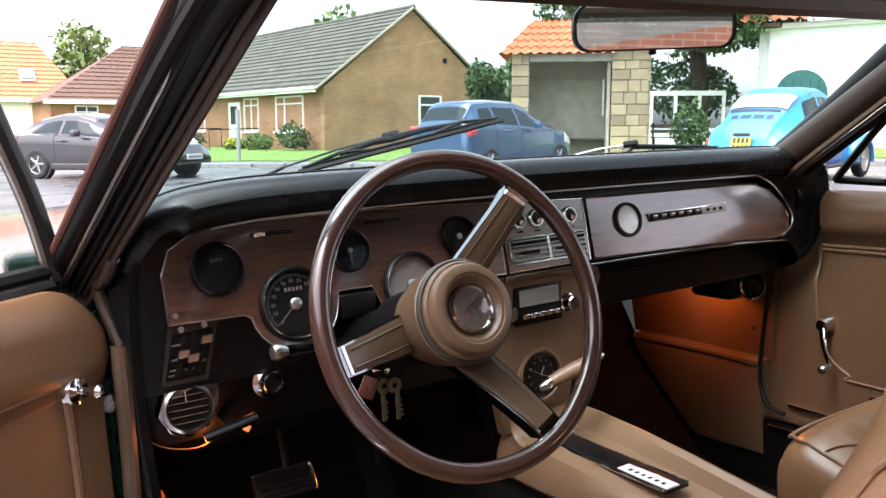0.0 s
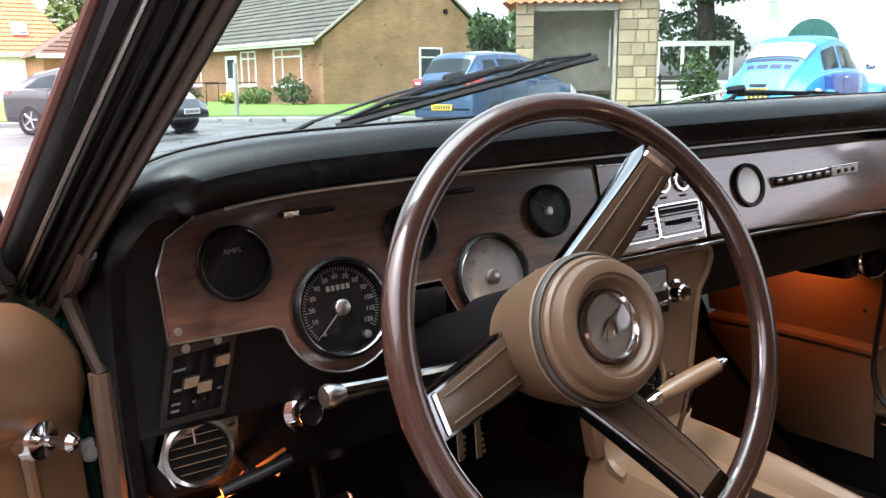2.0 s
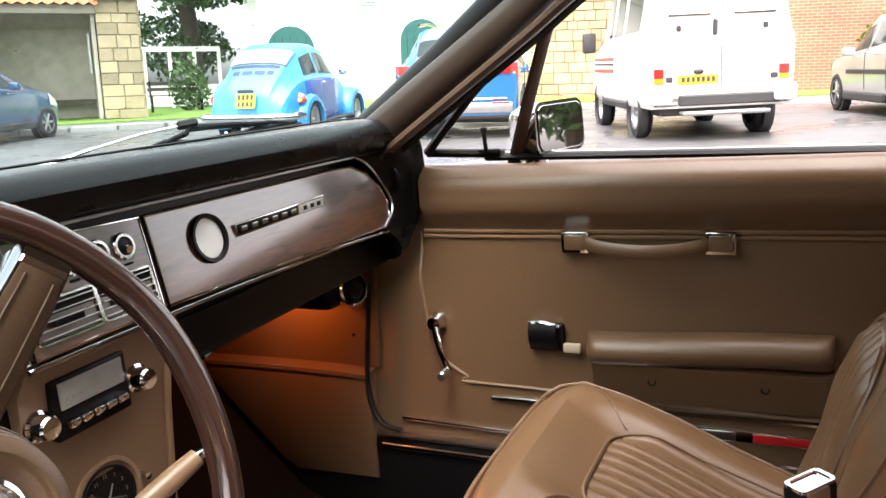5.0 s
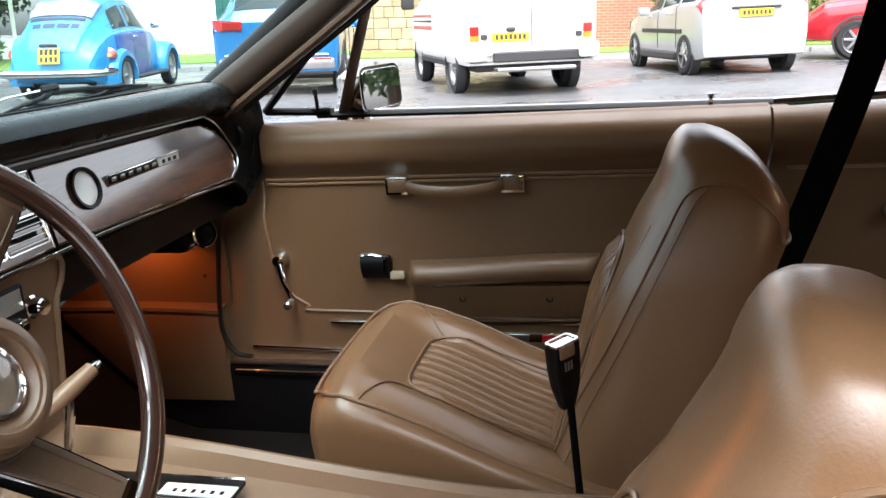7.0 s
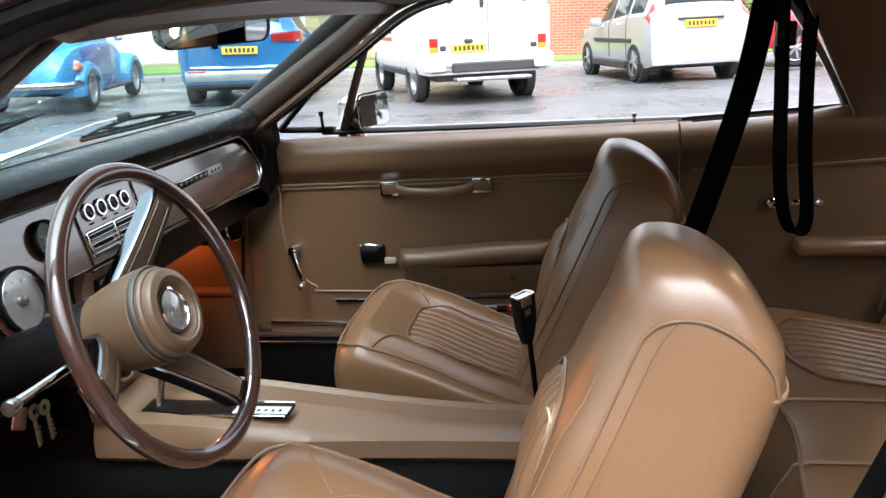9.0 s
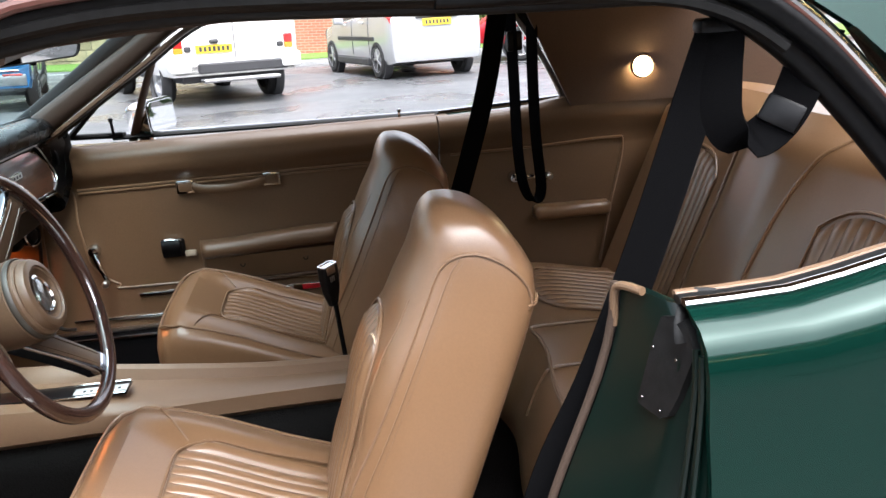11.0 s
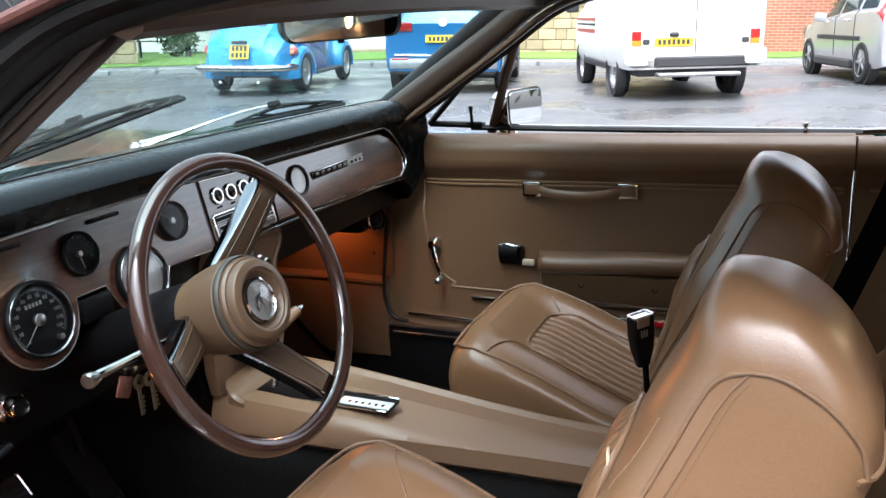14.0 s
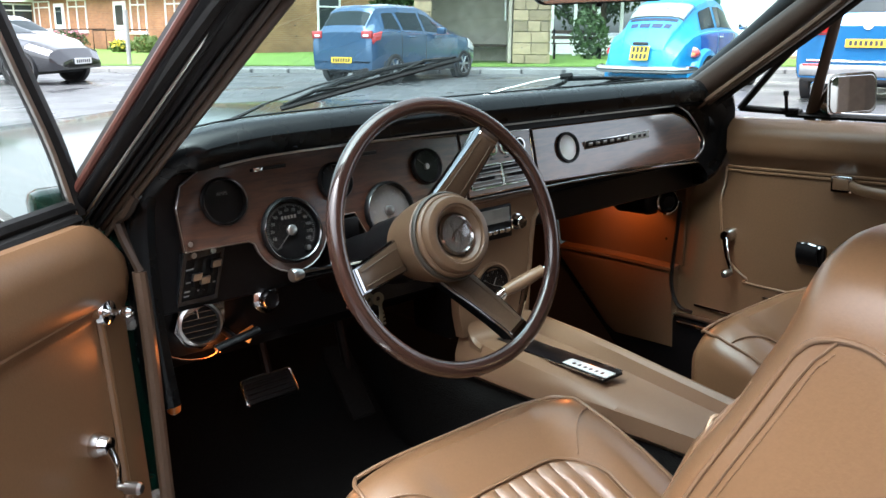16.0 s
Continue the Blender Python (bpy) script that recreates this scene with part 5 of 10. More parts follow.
def gauge(name, x, z, r, parent, label, marks=0, a0=225, a1=-45, face=None, nums=(), needle=None, hub=0.008, depth=0.008):
    """A round dial: bezel, face, scale, needle and glass."""
    f = frame_to((x, dash_y(z) - 0.0185, z), (0, -1, 0.22), (1, 0, 0))
    bm = nbm()
    lathe(bm, [(r * 0.93, -depth), (r * 0.95, 0.002), (r, 0.004), (r * 1.06, 0.002), (r * 1.08, -0.004), (r * 1.0, -depth)], f, 40)
    g = part(name, bm, BLACK, parent, label)
    bm = nbm()
    lathe(bm, [(r * 0.955, 0.0035), (r * 0.985, 0.0048), (r * 1.01, 0.0035), (r * 0.98, 0.002)], f, 40)
    part("bright_ring", bm, DIM_CHROME, g)
    bm = nbm()
    lathe(bm, [(r * 0.94, -0.0065), (r * 0.93, -0.006), (0, -0.006)], f, 40)
    part("dial_face", bm, face or DIAL, g)
    if marks:
        bm = nbm()
        for k in range(marks):
            a = radians(lerp(a0, a1, k / (marks - 1)))
            ln_ = 0.12 if k % 5 == 0 else 0.07
            m = f @ Matrix.Rotation(a, 4, "Z") @ Matrix.Translation((r * (0.86 - ln_ / 2), 0, -0.0054))
            box(bm, (0, 0, 0), (r * ln_, r * 0.016, 0.0004), 0, m=None)
            for v in bm.verts[-8:]:
                v.co = m @ v.co
        tick = part("scale", bm, MARK, g, smooth=0)
        tagged(tick, kind="stuff")
    for txt, a, rr, size in nums:
        a = radians(a)
        me = text_mesh(txt, size, f @ Matrix.Translation((rr * r * math.cos(a), rr * r * math.sin(a), -0.0054)), MARK)
        part("numeral", me, MARK, g, smooth=0)
    if needle is not None:
        a = radians(needle)
        bm = nbm()
        tube(bm, [f @ Vector((-0.15 * r * math.cos(a), -0.15 * r * math.sin(a), -0.0035)), f @ Vector((0.75 * r * math.cos(a), 0.75 * r * math.sin(a), -0.0035))], [0.0011, 0.0005], 5)
        part("needle", bm, MARK, g)
    if hub:
        bm = nbm()
        lathe(bm, [(hub, -0.006), (hub * 1.02, -0.001), (hub * 0.85, 0.0), (0, 0.0002)], f, 20)
        part("centre_cap", bm, STEEL, g, "brushed metal cap")
    bm = nbm()
    lathe(bm, [(r * 0.94, 0.0006), (r * 0.93, 0.001), (0, 0.0012)], f, 40)
    gl = part("glass", bm, SHINY_LENS if name == "tachometer" else LENS, g)
    gl.visible_shadow = False
    return g


nums = [(str(10 * k), lerp(218, -32, k / 12), 0.66, 0.0068) for k in range(1, 13)] + [("0", 226, 0.66, 0.006)]
spd = gauge("speedometer", SP[0], SP[1], 0.048, lb, "black speedometer with white numerals", 61, 222, -36, nums=nums, needle=222)
f = frame_to((SP[0], dash_y(SP[1]) - 0.0185, SP[1]), (0, -1, 0.22), (1, 0, 0))
bm = nbm()
for k in range(5):
    q = f @ Matrix.Translation((-0.011 + 0.0055 * k, 0.0205, -0.0056))
    box(bm, (0, 0, 0), (0.0036, 0.0052, 0.0004))
    for v in bm.verts[-8:]:
        v.co = q @ v.co
part("odometer", bm, STEEL, spd, "row of small odometer digits", smooth=0)
bm = nbm()
lathe(bm, [(0.004, -0.006), (0.004, 0.001), (0, 0.0015)], f @ Matrix.Translation((0.021, -0.031, 0)), 14)
part("trip_knob", bm, STEEL, spd)
# The tachometer's silver face carries the sky reflection of its glass.
gauge("tachometer", TA[0], TA[1], 0.046, lb, "black tachometer with bright reflecting glass", 41, 215, -35, nums=[(str(10 * k), lerp(215, 60, k / 4), 0.64, 0.0065) for k in range(1, 5)], hub=0.0085, face=material("reflection_silver_dial_face", (0.42, 0.42, 0.42), 0.22, 0.7, stain=0.2, stain_scale=25))
gauge("ammeter", -0.541, 0.901, 0.0335, lb, "small black ammeter dial", 0, nums=[("AMPS", 90, 0.35, 0.0072)], hub=0)
gauge("temperature_gauge", -0.350, 0.903, 0.029, lb, "small black temperature dial", 11, 200, -20, needle=-85, hub=0.004)
gauge("fuel_gauge", -0.164, 0.903, 0.029, lb, "small black fuel dial", 13, 200, -20, needle=140, hub=0.005)
# indicator slots above the dials
for x in (-0.46, -0.29):
    bm = nbm()
    box(bm, (x, dash_y(0.938) - 0.013, 0.938), (0.06, 0.004, 0.006), 0.0015)
    sl = part("warning_slot", bm, BLACK, lb)
    bm = nbm()
    box(bm, (x - 0.018, dash_y(0.938) - 0.0145, 0.9385), (0.016, 0.004, 0.0065), 0.001)
    part("slider", bm, CHROME if x < -0.4 else BLACK, sl)
for x, z in ((-0.602, 0.848),):
    bm = nbm()
    lathe(bm, [(0.004, 0), (0.0035, 0.002), (0, 0.002)], frame_to((x, dash_y(z) - 0.011, z), (0, -1, 0.2)), 10)
    part("screw", bm, STEEL, lb)
# column notch
bm = nbm()
box(bm, (-0.35, dash_y(0.826) - 0.012, 0.826), (0.055, 0.012, 0.034), 0.004)
part("column_notch", bm, BLACK, lb)

# switches and twin vents in the middle
for k in range(4):
    x = -0.045 + 0.036 * k
    f = frame_to((x, dash_y(0.915) - 0.012, 0.915 - 0.0006 * k), (0, -1, 0.2), (1, 0, 0))
    bm = nbm()
    lathe(bm, [(0.015, -0.002), (0.015, 0.003), (0.0135, 0.0045), (0.0105, 0.0045), (0.0095, 0.001)], f, 24)
    sw = part("switch", bm, CHROME, mb_, "round chrome-ringed toggle switch")
    bm = nbm()
    lathe(bm, [(0.0105, 0.002), (0.0, 0.003)], f, 20)
    part("well", bm, BLACK, sw)
    bm = nbm()
    tube(bm, [f @ Vector((0, -0.001, 0.002)), f @ Vector((0.0, -0.005, 0.009))], [0.003, 0.0042], 8)
    part("lever", bm, CHROME, sw)
    bm = nbm()
    box(bm, (x, dash_y(0.896) - 0.0125, 0.896 - 0.0006 * k), (0.012, 0.001, 0.003), 0)
    part("caption", bm, BLACK, mb_, smooth=0)
for x in (-0.032, 0.048):
    bm = nbm()
    o = rounded(0.078, 0.040, 0.004, 2)
    tube(bm, [(x + a, dash_y(0.866 + b) - 0.013, 0.866 + b) for a, b in o], 0.0022, 6, closed=True)
    vt = part("vent", bm, CHROME, mb_, "chrome-framed slatted air vent")
    bm = nbm()
    box(bm, (x, dash_y(0.866) - 0.008, 0.866), (0.076, 0.006, 0.038), 0)
    part("dark_duct", bm, BLACK, vt, smooth=0)
    for j in range(5):
        z = 0.866 - 0.015 + 0.0075 * j
        bm = nbm()
        box(bm, (x, dash_y(z) - 0.0135, z), (0.072, 0.008, 0.0014), 0.0004, 1, m=Matrix.Rotation(radians(-18), 4, "X"))
        part("slat", bm, STEEL, vt)
    bm = nbm()
    for j in range(14):
        box(bm, (x - 0.006 + 0.0025 * j - 0.012, dash_y(0.864) - 0.0185, 0.8635), (0.0012, 0.004, 0.006), 0)
    tw = part("thumb_wheel", bm, BLACK, vt, smooth=0)

# white dial and badge on the glovebox lid
f = frame_to((0.192, dash_y(0.893) - 0.012, 0.893), (0, -1, 0.22), (1, 0, 0))
bm = nbm()
lathe(bm, [(0.026, -0.004), (0.031, 0.002), (0.03, 0.006), (0.0255, 0.005), (0.025, 0.0)], f, 36)
wd = part("round_plaque", bm, BLACK, rb_, "black-rimmed round white plaque")
bm = nbm()
lathe(bm, [(0.0255, 0.001), (0.02, 0.003), (0.0, 0.004)], f, 36)
part("plaque_face", bm, WHITE_DIAL, wd, "glossy white plaque face")
bm = nbm()
box(bm, (0.345, dash_y(0.892) - 0.0135, 0.8925), (0.207, 0.004, 0.0165), 0.001, m=Matrix.Rotation(radians(-0.6), 4, "Y"))
bd = part("badge", bm, CHROME, rb_, "chrome-framed badge bar")
bm = nbm()
box(bm, (0.311, dash_y(0.892) - 0.0155, 0.8925), (0.133, 0.003, 0.0125), 0.0005)
part("black_field", bm, BLACK, bd)
for k in range(6):
    bm = nbm()
    box(bm, (0.256 + 0.0222 * k, dash_y(0.892) - 0.0173, 0.8925), (0.012, 0.002, 0.0065), 0.0008)
    part("raised_bar", bm, STEEL, bd)
bm = nbm()
box(bm, (0.413, dash_y(0.892) - 0.0155, 0.8925), (0.064, 0.003, 0.0125), 0.0005)
part("silver_field", bm, material("silver_badge_field", (0.6, 0.6, 0.58), 0.35, stain=0.15, stain_scale=60), bd, "silver badge field")
for k in range(3):
    bm = nbm()
    box(bm, (0.396 + 0.0175 * k, dash_y(0.892) - 0.0172, 0.8925), (0.009, 0.001, 0.006), 0.0003)
    part("raised_bar", bm, BLACK, bd)

# lower black panels
bm = nbm()
low = [(1.045, 0.806), (1.075, 0.775), (1.14, 0.735), (1.25, 0.745), (1.25, 0.81)]
prism(bm, low, 0.1, 0.70, "x", 0.008)
gl_ = part("under_panel", bm, BLACK, dash, "black under-dash panel")
bm = nbm()
tube(bm, [(0.11, 1.052, 0.797), (0.66, 1.052, 0.787)], 0.0022, 6)
part("bright_edge", bm, STEEL, gl_)
bm = nbm()
low = [(1.055, 0.835), (1.07, 0.76), (1.09, 0.66), (1.13, 0.63), (1.25, 0.64), (1.25, 0.835)]
prism(bm, low, -0.66, -0.1, "x", 0.01)
part("lower_panel", bm, BLACK, dash, "black lower driver's panel")
# catch under the glovebox
bm = nbm()
lathe(bm, [(0.006, 0), (0.007, 0.006), (0.0, 0.008)], frame_to((0.355, 1.072, 0.768), (0, -1, -0.2)), 12)
tube(bm, [(0.345, 1.062, 0.772), (0.368, 1.06, 0.765)], 0.003, 6)
part("catch", bm, CHROME, gl_)
# round chrome vent low at the passenger end, in its black bracket
f = frame_to((0.612, 1.095, 0.708), (-0.35, -0.9, 0.1), (1, 0, 0))
bm = nbm()
box(bm, (0.62, 1.165, 0.712), (0.12, 0.12, 0.07), 0.02, 3)
part("vent_bracket", bm, BLACK, dash)
bm = nbm()
lathe(bm, [(0.028, -0.03), (0.031, 0.0), (0.03, 0.008), (0.026, 0.01), (0.024, 0.0)], f, 28)
rv = part("round_vent", bm, CHROME, dash, "round chrome-rimmed vent")
bm = nbm()
lathe(bm, [(0.024, 0.002), (0.014, 0.012), (0, 0.014)], f, 24)
part("vent_core", bm, BLACK, rv)

# driver's side: switch stack and round chrome vent
def plate_pt(u, v, out=0.0):
    """On the leaning switch plate: u across, v from foot to head."""
    return Vector((lerp(lerp(-0.622, -0.563, u), lerp(-0.608, -0.545, u), v), lerp(1.046, 1.036, v) - out, lerp(0.757, lerp(0.832, 0.836, u), v)))


def plate_bit(u0, u1, v0, v1, o0, o1):
    bm = nbm()
    loft(bm, [[plate_pt(u, v, o) for u, v in ((u0, v0), (u1, v0), (u1, v1), (u0, v1))] for o in (o0, o1)])
    return bm


SMOKED = material("smoked_metal", (0.05, 0.052, 0.055), 0.25, 0.8, stain=0.3, stain_scale=60)
st = part("switch_plate", plate_bit(0, 1, 0, 1, -0.012, 0.004), BLACK, dash, "black plate with sliding levers", smooth=0)
for q in ((-0.02, 0.07, 0, 1), (0.93, 1.02, 0, 1), (-0.02, 1.02, 0.86, 1.02), (-0.02, 1.02, -0.04, 0.05)):
    part("bright_border", plate_bit(*q, 0.002, 0.0065), SMOKED, st, "dull smoked border", smooth=0)
for u in (0.24, 0.72):
    bm = nbm()
    lathe(bm, [(0.0045, 0), (0.004, 0.002), (0, 0.0022)], frame_to(plate_pt(u, 0.93, 0.0065), (0, -1, 0.1)), 12)
    part("screw", bm, STEEL, st)
for u, v in ((0.34, 0.5), (0.56, 0.4), (0.79, 0.68)):
    part("slot", plate_bit(u - 0.05, u + 0.05, 0.1, 0.8, 0.003, 0.0048), RUBBER, st, smooth=0)
    sw = part("lever", plate_bit(u - 0.04, u + 0.04, v - 0.18, v + 0.02, 0.004, 0.012), BLACK, st, smooth=0)
    part("chrome_tip", plate_bit(u - 0.11, u + 0.11, v - 0.05, v + 0.08, 0.01, 0.017), STEEL, sw, "bright lever tip", smooth=0)
for u, v, w in ((0.2, 0.66, 0.1), (0.2, 0.4, 0.06), (0.2, 0.22, 0.07), (0.19, 0.13, 0.07), (0.56, 0.2, 0.1), (0.86, 0.3, 0.05)):
    part("legend_bar", plate_bit(u - w, u + w, v - 0.015, v + 0.015, 0.004, 0.0046), MARK, st, smooth=0)
f = frame_to((-0.588, 1.055, 0.716), (-0.05, -1, 0.12), (1, 0, 0))
bm = nbm()
lathe(bm, [(0.031, -0.02), (0.035, -0.004), (0.034, 0.004), (0.030, 0.006), (0.028, -0.002), (0.026, -0.016)], f, 32)
sv = part("round_vent", bm, STEEL, dash, "round chrome vent with dark slats")
bm = nbm()
lathe(bm, [(0.029, -0.003), (0.028, 0.0005), (0, 0.001)], f, 24)
part("vent_core", bm, BLACK, sv)
for j in range(5):
    h = -0.018 + 0.009 * j
    w = 2 * math.sqrt(max(0.0275 ** 2 - h * h, 1e-6))
    bm = nbm()
    box(bm, (0, h, 0.002), (w, 0.001, 0.006), 0)
    part("slat", bm, DARK_CHROME, sv, at=f)
bm = nbm()
box(bm, (-0.003, 0.018, 0.004), (0.0022, 0.016, 0.006), 0.0005)
part("vent_tab", bm, CHROME, sv, at=f)
bm = nbm()
prism(bm, [(-0.612, 0.755), (-0.543, 0.755), (-0.546, 0.71), (-0.562, 0.684), (-0.588, 0.674), (-0.614, 0.684), (-0.628, 0.71)], 1.057, 1.09, "y", 0.003)
part("vent_housing", bm, DARK_CHROME, sv)
# light switch knob
f = frame_to((-0.476, 1.058, 0.728), (0, -1, 0.1), (1, 0, 0))
bm = nbm()
lathe(bm, [(0.022, -0.004), (0.022, 0.003), (0.016, 0.005), (0.0145, 0.006), (0.0145, 0.02), (0.012, 0.024), (0.011, 0.02), (0.0, 0.02)], f, 28)
kn = part("light_switch", bm, CHROME, dash, "chrome ringed light switch knob")
bm = nbm()
lathe(bm, [(0.012, 0.0205), (0.0, 0.022)], f, 20)
part("knob_face", bm, BLACK, kn)

# wires, lamp and brake handle below the dashboard
wires = thing("hanging_wires", "loose wires and amber bulb holder lit orange below dashboard", "wiring", (-0.6, 1.1, 0.64))
# The wires' orange and amber take in the glow of the footwell light.
GLOW_WIRE = material("glow_tinted_wire", (0.22, 0.12, 0.06), 0.4)
for pts, r, mt in (([(-0.655, 1.1, 0.69), (-0.62, 1.08, 0.662), (-0.57, 1.07, 0.655), (-0.53, 1.08, 0.68)], 0.001, GLOW_WIRE),
                   ([(-0.535, 1.085, 0.664), (-0.515, 1.08, 0.674), (-0.49, 1.085, 0.68)], 0.0022, AMBER)):
    bm = nbm()
    tube(bm, spline(pts, 14), r, 6)
    part("wire", bm, mt, wires)
bm = nbm()
lathe(bm, [(0.006, 0), (0.01, 0.004), (0.011, 0.02), (0.008, 0.028), (0.0, 0.03)], frame_to((-0.635, 1.085, 0.575), (0, -0.2, 1)), 14)
part("bulb_holder", bm, AMBER, wires, "amber bulb holder")
bm = nbm()
lathe(bm, [(0.004, 0), (0.006, 0.006), (0.0, 0.012)], frame_to((-0.505, 1.078, 0.668), (0, -0.6, -1)), 12)
part("bulb", bm, BULB, wires, "small glowing bulb")
# Added tan and amber pieces in place of the orange-lit surface near the vent.
for c, sz, mt, nm in (((-0.632, 1.118, 0.682), (0.05, 0.012, 0.026), TRIM, "tan_bracket"), ((-0.522, 1.105, 0.684), (0.034, 0.01, 0.014), AMBER, "terminal_block"), ((-0.497, 1.1, 0.69), (0.02, 0.008, 0.006), AMBER, "terminal_block")):
    bm = nbm()
    box(bm, c, sz, 0.003, 2, m=Matrix.Rotation(radians(-12), 4, "Y"))
    part(nm, bm, mt, wires)
brake = thing("parking_brake", "black parking brake pull handle below dashboard", "handle", (-0.5, 1.05, 0.63))
bm = nbm()
tube(bm, [(-0.575, 1.038, 0.676), (-0.54, 1.036, 0.682), (-0.502, 1.038, 0.688)], [0.0085, 0.0095, 0.0085], 12, flat=0.75)
part("grip", bm, BLACK, brake)
bm = nbm()
tube(bm, [(-0.54, 1.036, 0.682), (-0.54, 1.14, 0.69)], 0.006, 8)
part("rod", bm, BLACK, brake)
# pedals
for nm, x, z, w, h in (("brake_pedal", -0.395, 0.49, 0.105, 0.05), ("accelerator_pedal", -0.22, 0.45, 0.05, 0.16)):
    pd = thing(nm, "black ribbed rubber pedal with bright edge", "pedal", (x, 1.25, z - 0.05))
    m = Matrix.Rotation(radians(-38), 4, "X")
    bm = nbm()
    box(bm, (x, 1.255, z), (w, 0.02, h), 0.006, 2, m=m)
    part("pad", bm, RUBBER if w > 0.06 else CARPET, pd)
    bm = nbm()
    tube(bm, [Vector((x, 1.255, z)) + m @ Vector((a, -0.008, b)) for a, b in rounded(w, h, 0.006, 3)], 0.0025, 6, closed=True)
    part("edge_rim", bm, DARK_CHROME if w > 0.06 else CARPET, pd)
    if w > 0.06:
        for j in range(4):
            bm = nbm()
            c = Vector((x, 1.255, z)) + m @ Vector((0, -0.011, -0.015 + 0.01 * j))
            box(bm, c, (w * 0.9, 0.004, 0.004), 0.001, 1, m=m)
            part("rib", bm, RUBBER, pd)
    bm = nbm()
    tube(bm, [(x + 0.01, 1.265, z + 0.01), (x + 0.015, 1.31, 0.62), (x + 0.015, 1.3, 0.75)], 0.009, 8)
    part("lever", bm, BLACK, pd)

# ---- centre stack and console ----
con = thing("centre_console", "tan moulded centre console with radio, clock and shift slot", "console", (0, 0.7, 0.3))


def stack_y(z):
    return 1.035 + 0.10 * (0.80 - z) * 1.0


so = [(-0.07, 0.55), (-0.082, 0.6), (-0.092, 0.72), (-0.092, 0.80), (-0.08, 0.822), (0.112, 0.821), (0.124, 0.816), (0.128, 0.804), (0.122, 0.784), (0.108, 0.764), (0.104, 0.72), (0.1, 0.55)]
bm = nbm()
rows = [[Vector((x, stack_y(z) + d, z)) for x, z in so] for d in (0.022, 0.006)] + [[Vector((x * 0.985, stack_y(z), z + (0.7 - z) * 0.01)) for x, z in so]]
loft(bm, rows)
part("fascia", bm, CONSOLE, con, "tan plastic fascia")
bm = nbm()
tube(bm, [(x * 0.97, stack_y(z) - 0.001, z - 0.003) for x, z in so[4:]], 0.005, 8)
part("raised_rim", bm, CONSOLE, con)
bm = nbm()
box(bm, (0.005, 1.15, 0.66), (0.17, 0.12, 0.24), 0.01)
part("duct_box", bm, BLACK, con)


def console_ring(y):
    k = smooth01((1.06 - y) / 0.7)
    xl, xr = lerp(-0.07, -0.04, k), lerp(0.105, 0.095, k)
    zt, zr = lerp(0.55, 0.5, k), lerp(0.574, 0.52, k)
    p = [(xl + 0.012, 0.47), (xl - 0.004, 0.485), (xl - 0.002, 0.515), (xl + 0.01, zt - 0.004), (xl + 0.022, zt), (0.03, zt - 0.006), (0.06, zt - 0.003), (xr - 0.03, zr - 0.005), (xr - 0.018, zr), (xr - 0.008, zr - 0.004),
         (xr, 0.5), (xr + 0.002, 0.485), (xr - 0.012, 0.47)]
    return p


bm = nbm()
ysl = [1.085, 1.06, 1.03, 1.0, 0.9, 0.8, 0.7, 0.6, 0.5, 0.42, 0.36, 0.28, 0.2, 0.14, 0.12]
rings = []
for y in ysl:
    r = console_ring(max(y, 0.36))
    drop = 0.03 * smooth01((0.16 - y) / 0.04)
    rings.append([(x * (1 - drop), y, z - (drop if z > 0.5 else 0)) for x, z in r])
loft(bm, rings)
cb = part("console_body", bm, CONSOLE, con, "tan moulded console body")
# front curl where the stack runs into the console
bm = nbm()
rings = []
for i in range(11):
    a = radians(90 * i / 10)
    y, z = 1.015 + 0.035 * math.sin(a), 0.547 + 0.035 * (1 - math.cos(a))
    rings.append([(-0.062, y, 0.5), (-0.066, y, z - 0.006), (-0.06, y, z), (0.07, y, z), (0.082, y, z + 0.003), (0.09, y, z - 0.003), (0.09, y, 0.5)])
loft(bm, rings)
part("front_curl", bm, CONSOLE, cb)
# shift slot with its marked plate
bm = nbm()
box(bm, (0.003, 0.885, 0.5425), (0.05, 0.27, 0.006), 0.002, m=Matrix.Rotation(radians(1.2), 4, "X"))
sp_ = part("shift_plate", bm, BLACK, con, "dark shift slot with bright marked plate")
bm = nbm()
box(bm, (-0.004, 0.80, 0.5445), (0.026, 0.1, 0.003), 0.001)
part("bright_plate", bm, material("pale_gear_plate", (0.62, 0.66, 0.66), 0.2, coat=0.4, stain=0.15, stain_scale=40), sp_, "bright metal gear plate")
for j in range(6):
    bm = nbm()
    box(bm, (-0.008, 0.765 + 0.013 * j, 0.5465), (0.007, 0.005, 0.0006), 0)
    part("mark", bm, BLACK, sp_, smooth=0)
bm = nbm()
for sx in (-0.026, 0.026):
    tube(bm, [(0.003 + sx, 0.752, 0.543), (0.003 + sx, 1.018, 0.543)], 0.002, 6)
part("bright_edges", bm, CHROME, sp_)
# shift lever with T-handle
lev = thing("shift_lever", "chrome shift lever with tan T-handle and chrome tip", "gear lever", (0.0, 0.985, 0.545))
bm = nbm()
tube(bm, spline([(0.0, 0.995, 0.54), (0.012, 0.985, 0.60), (0.02, 0.975, 0.66)], 8), 0.0065, 10)
part("lever_rod", bm, CHROME, lev)
bm = nbm()
tube(bm, [(-0.028, 0.985, 0.652), (-0.01, 0.98, 0.658), (0.02, 0.97, 0.67), (0.05, 0.96, 0.682)], [0.0095, 0.0125, 0.0125, 0.0105], 14)
part("grip", bm, CONSOLE, lev, "tan grip")
bm = nbm()
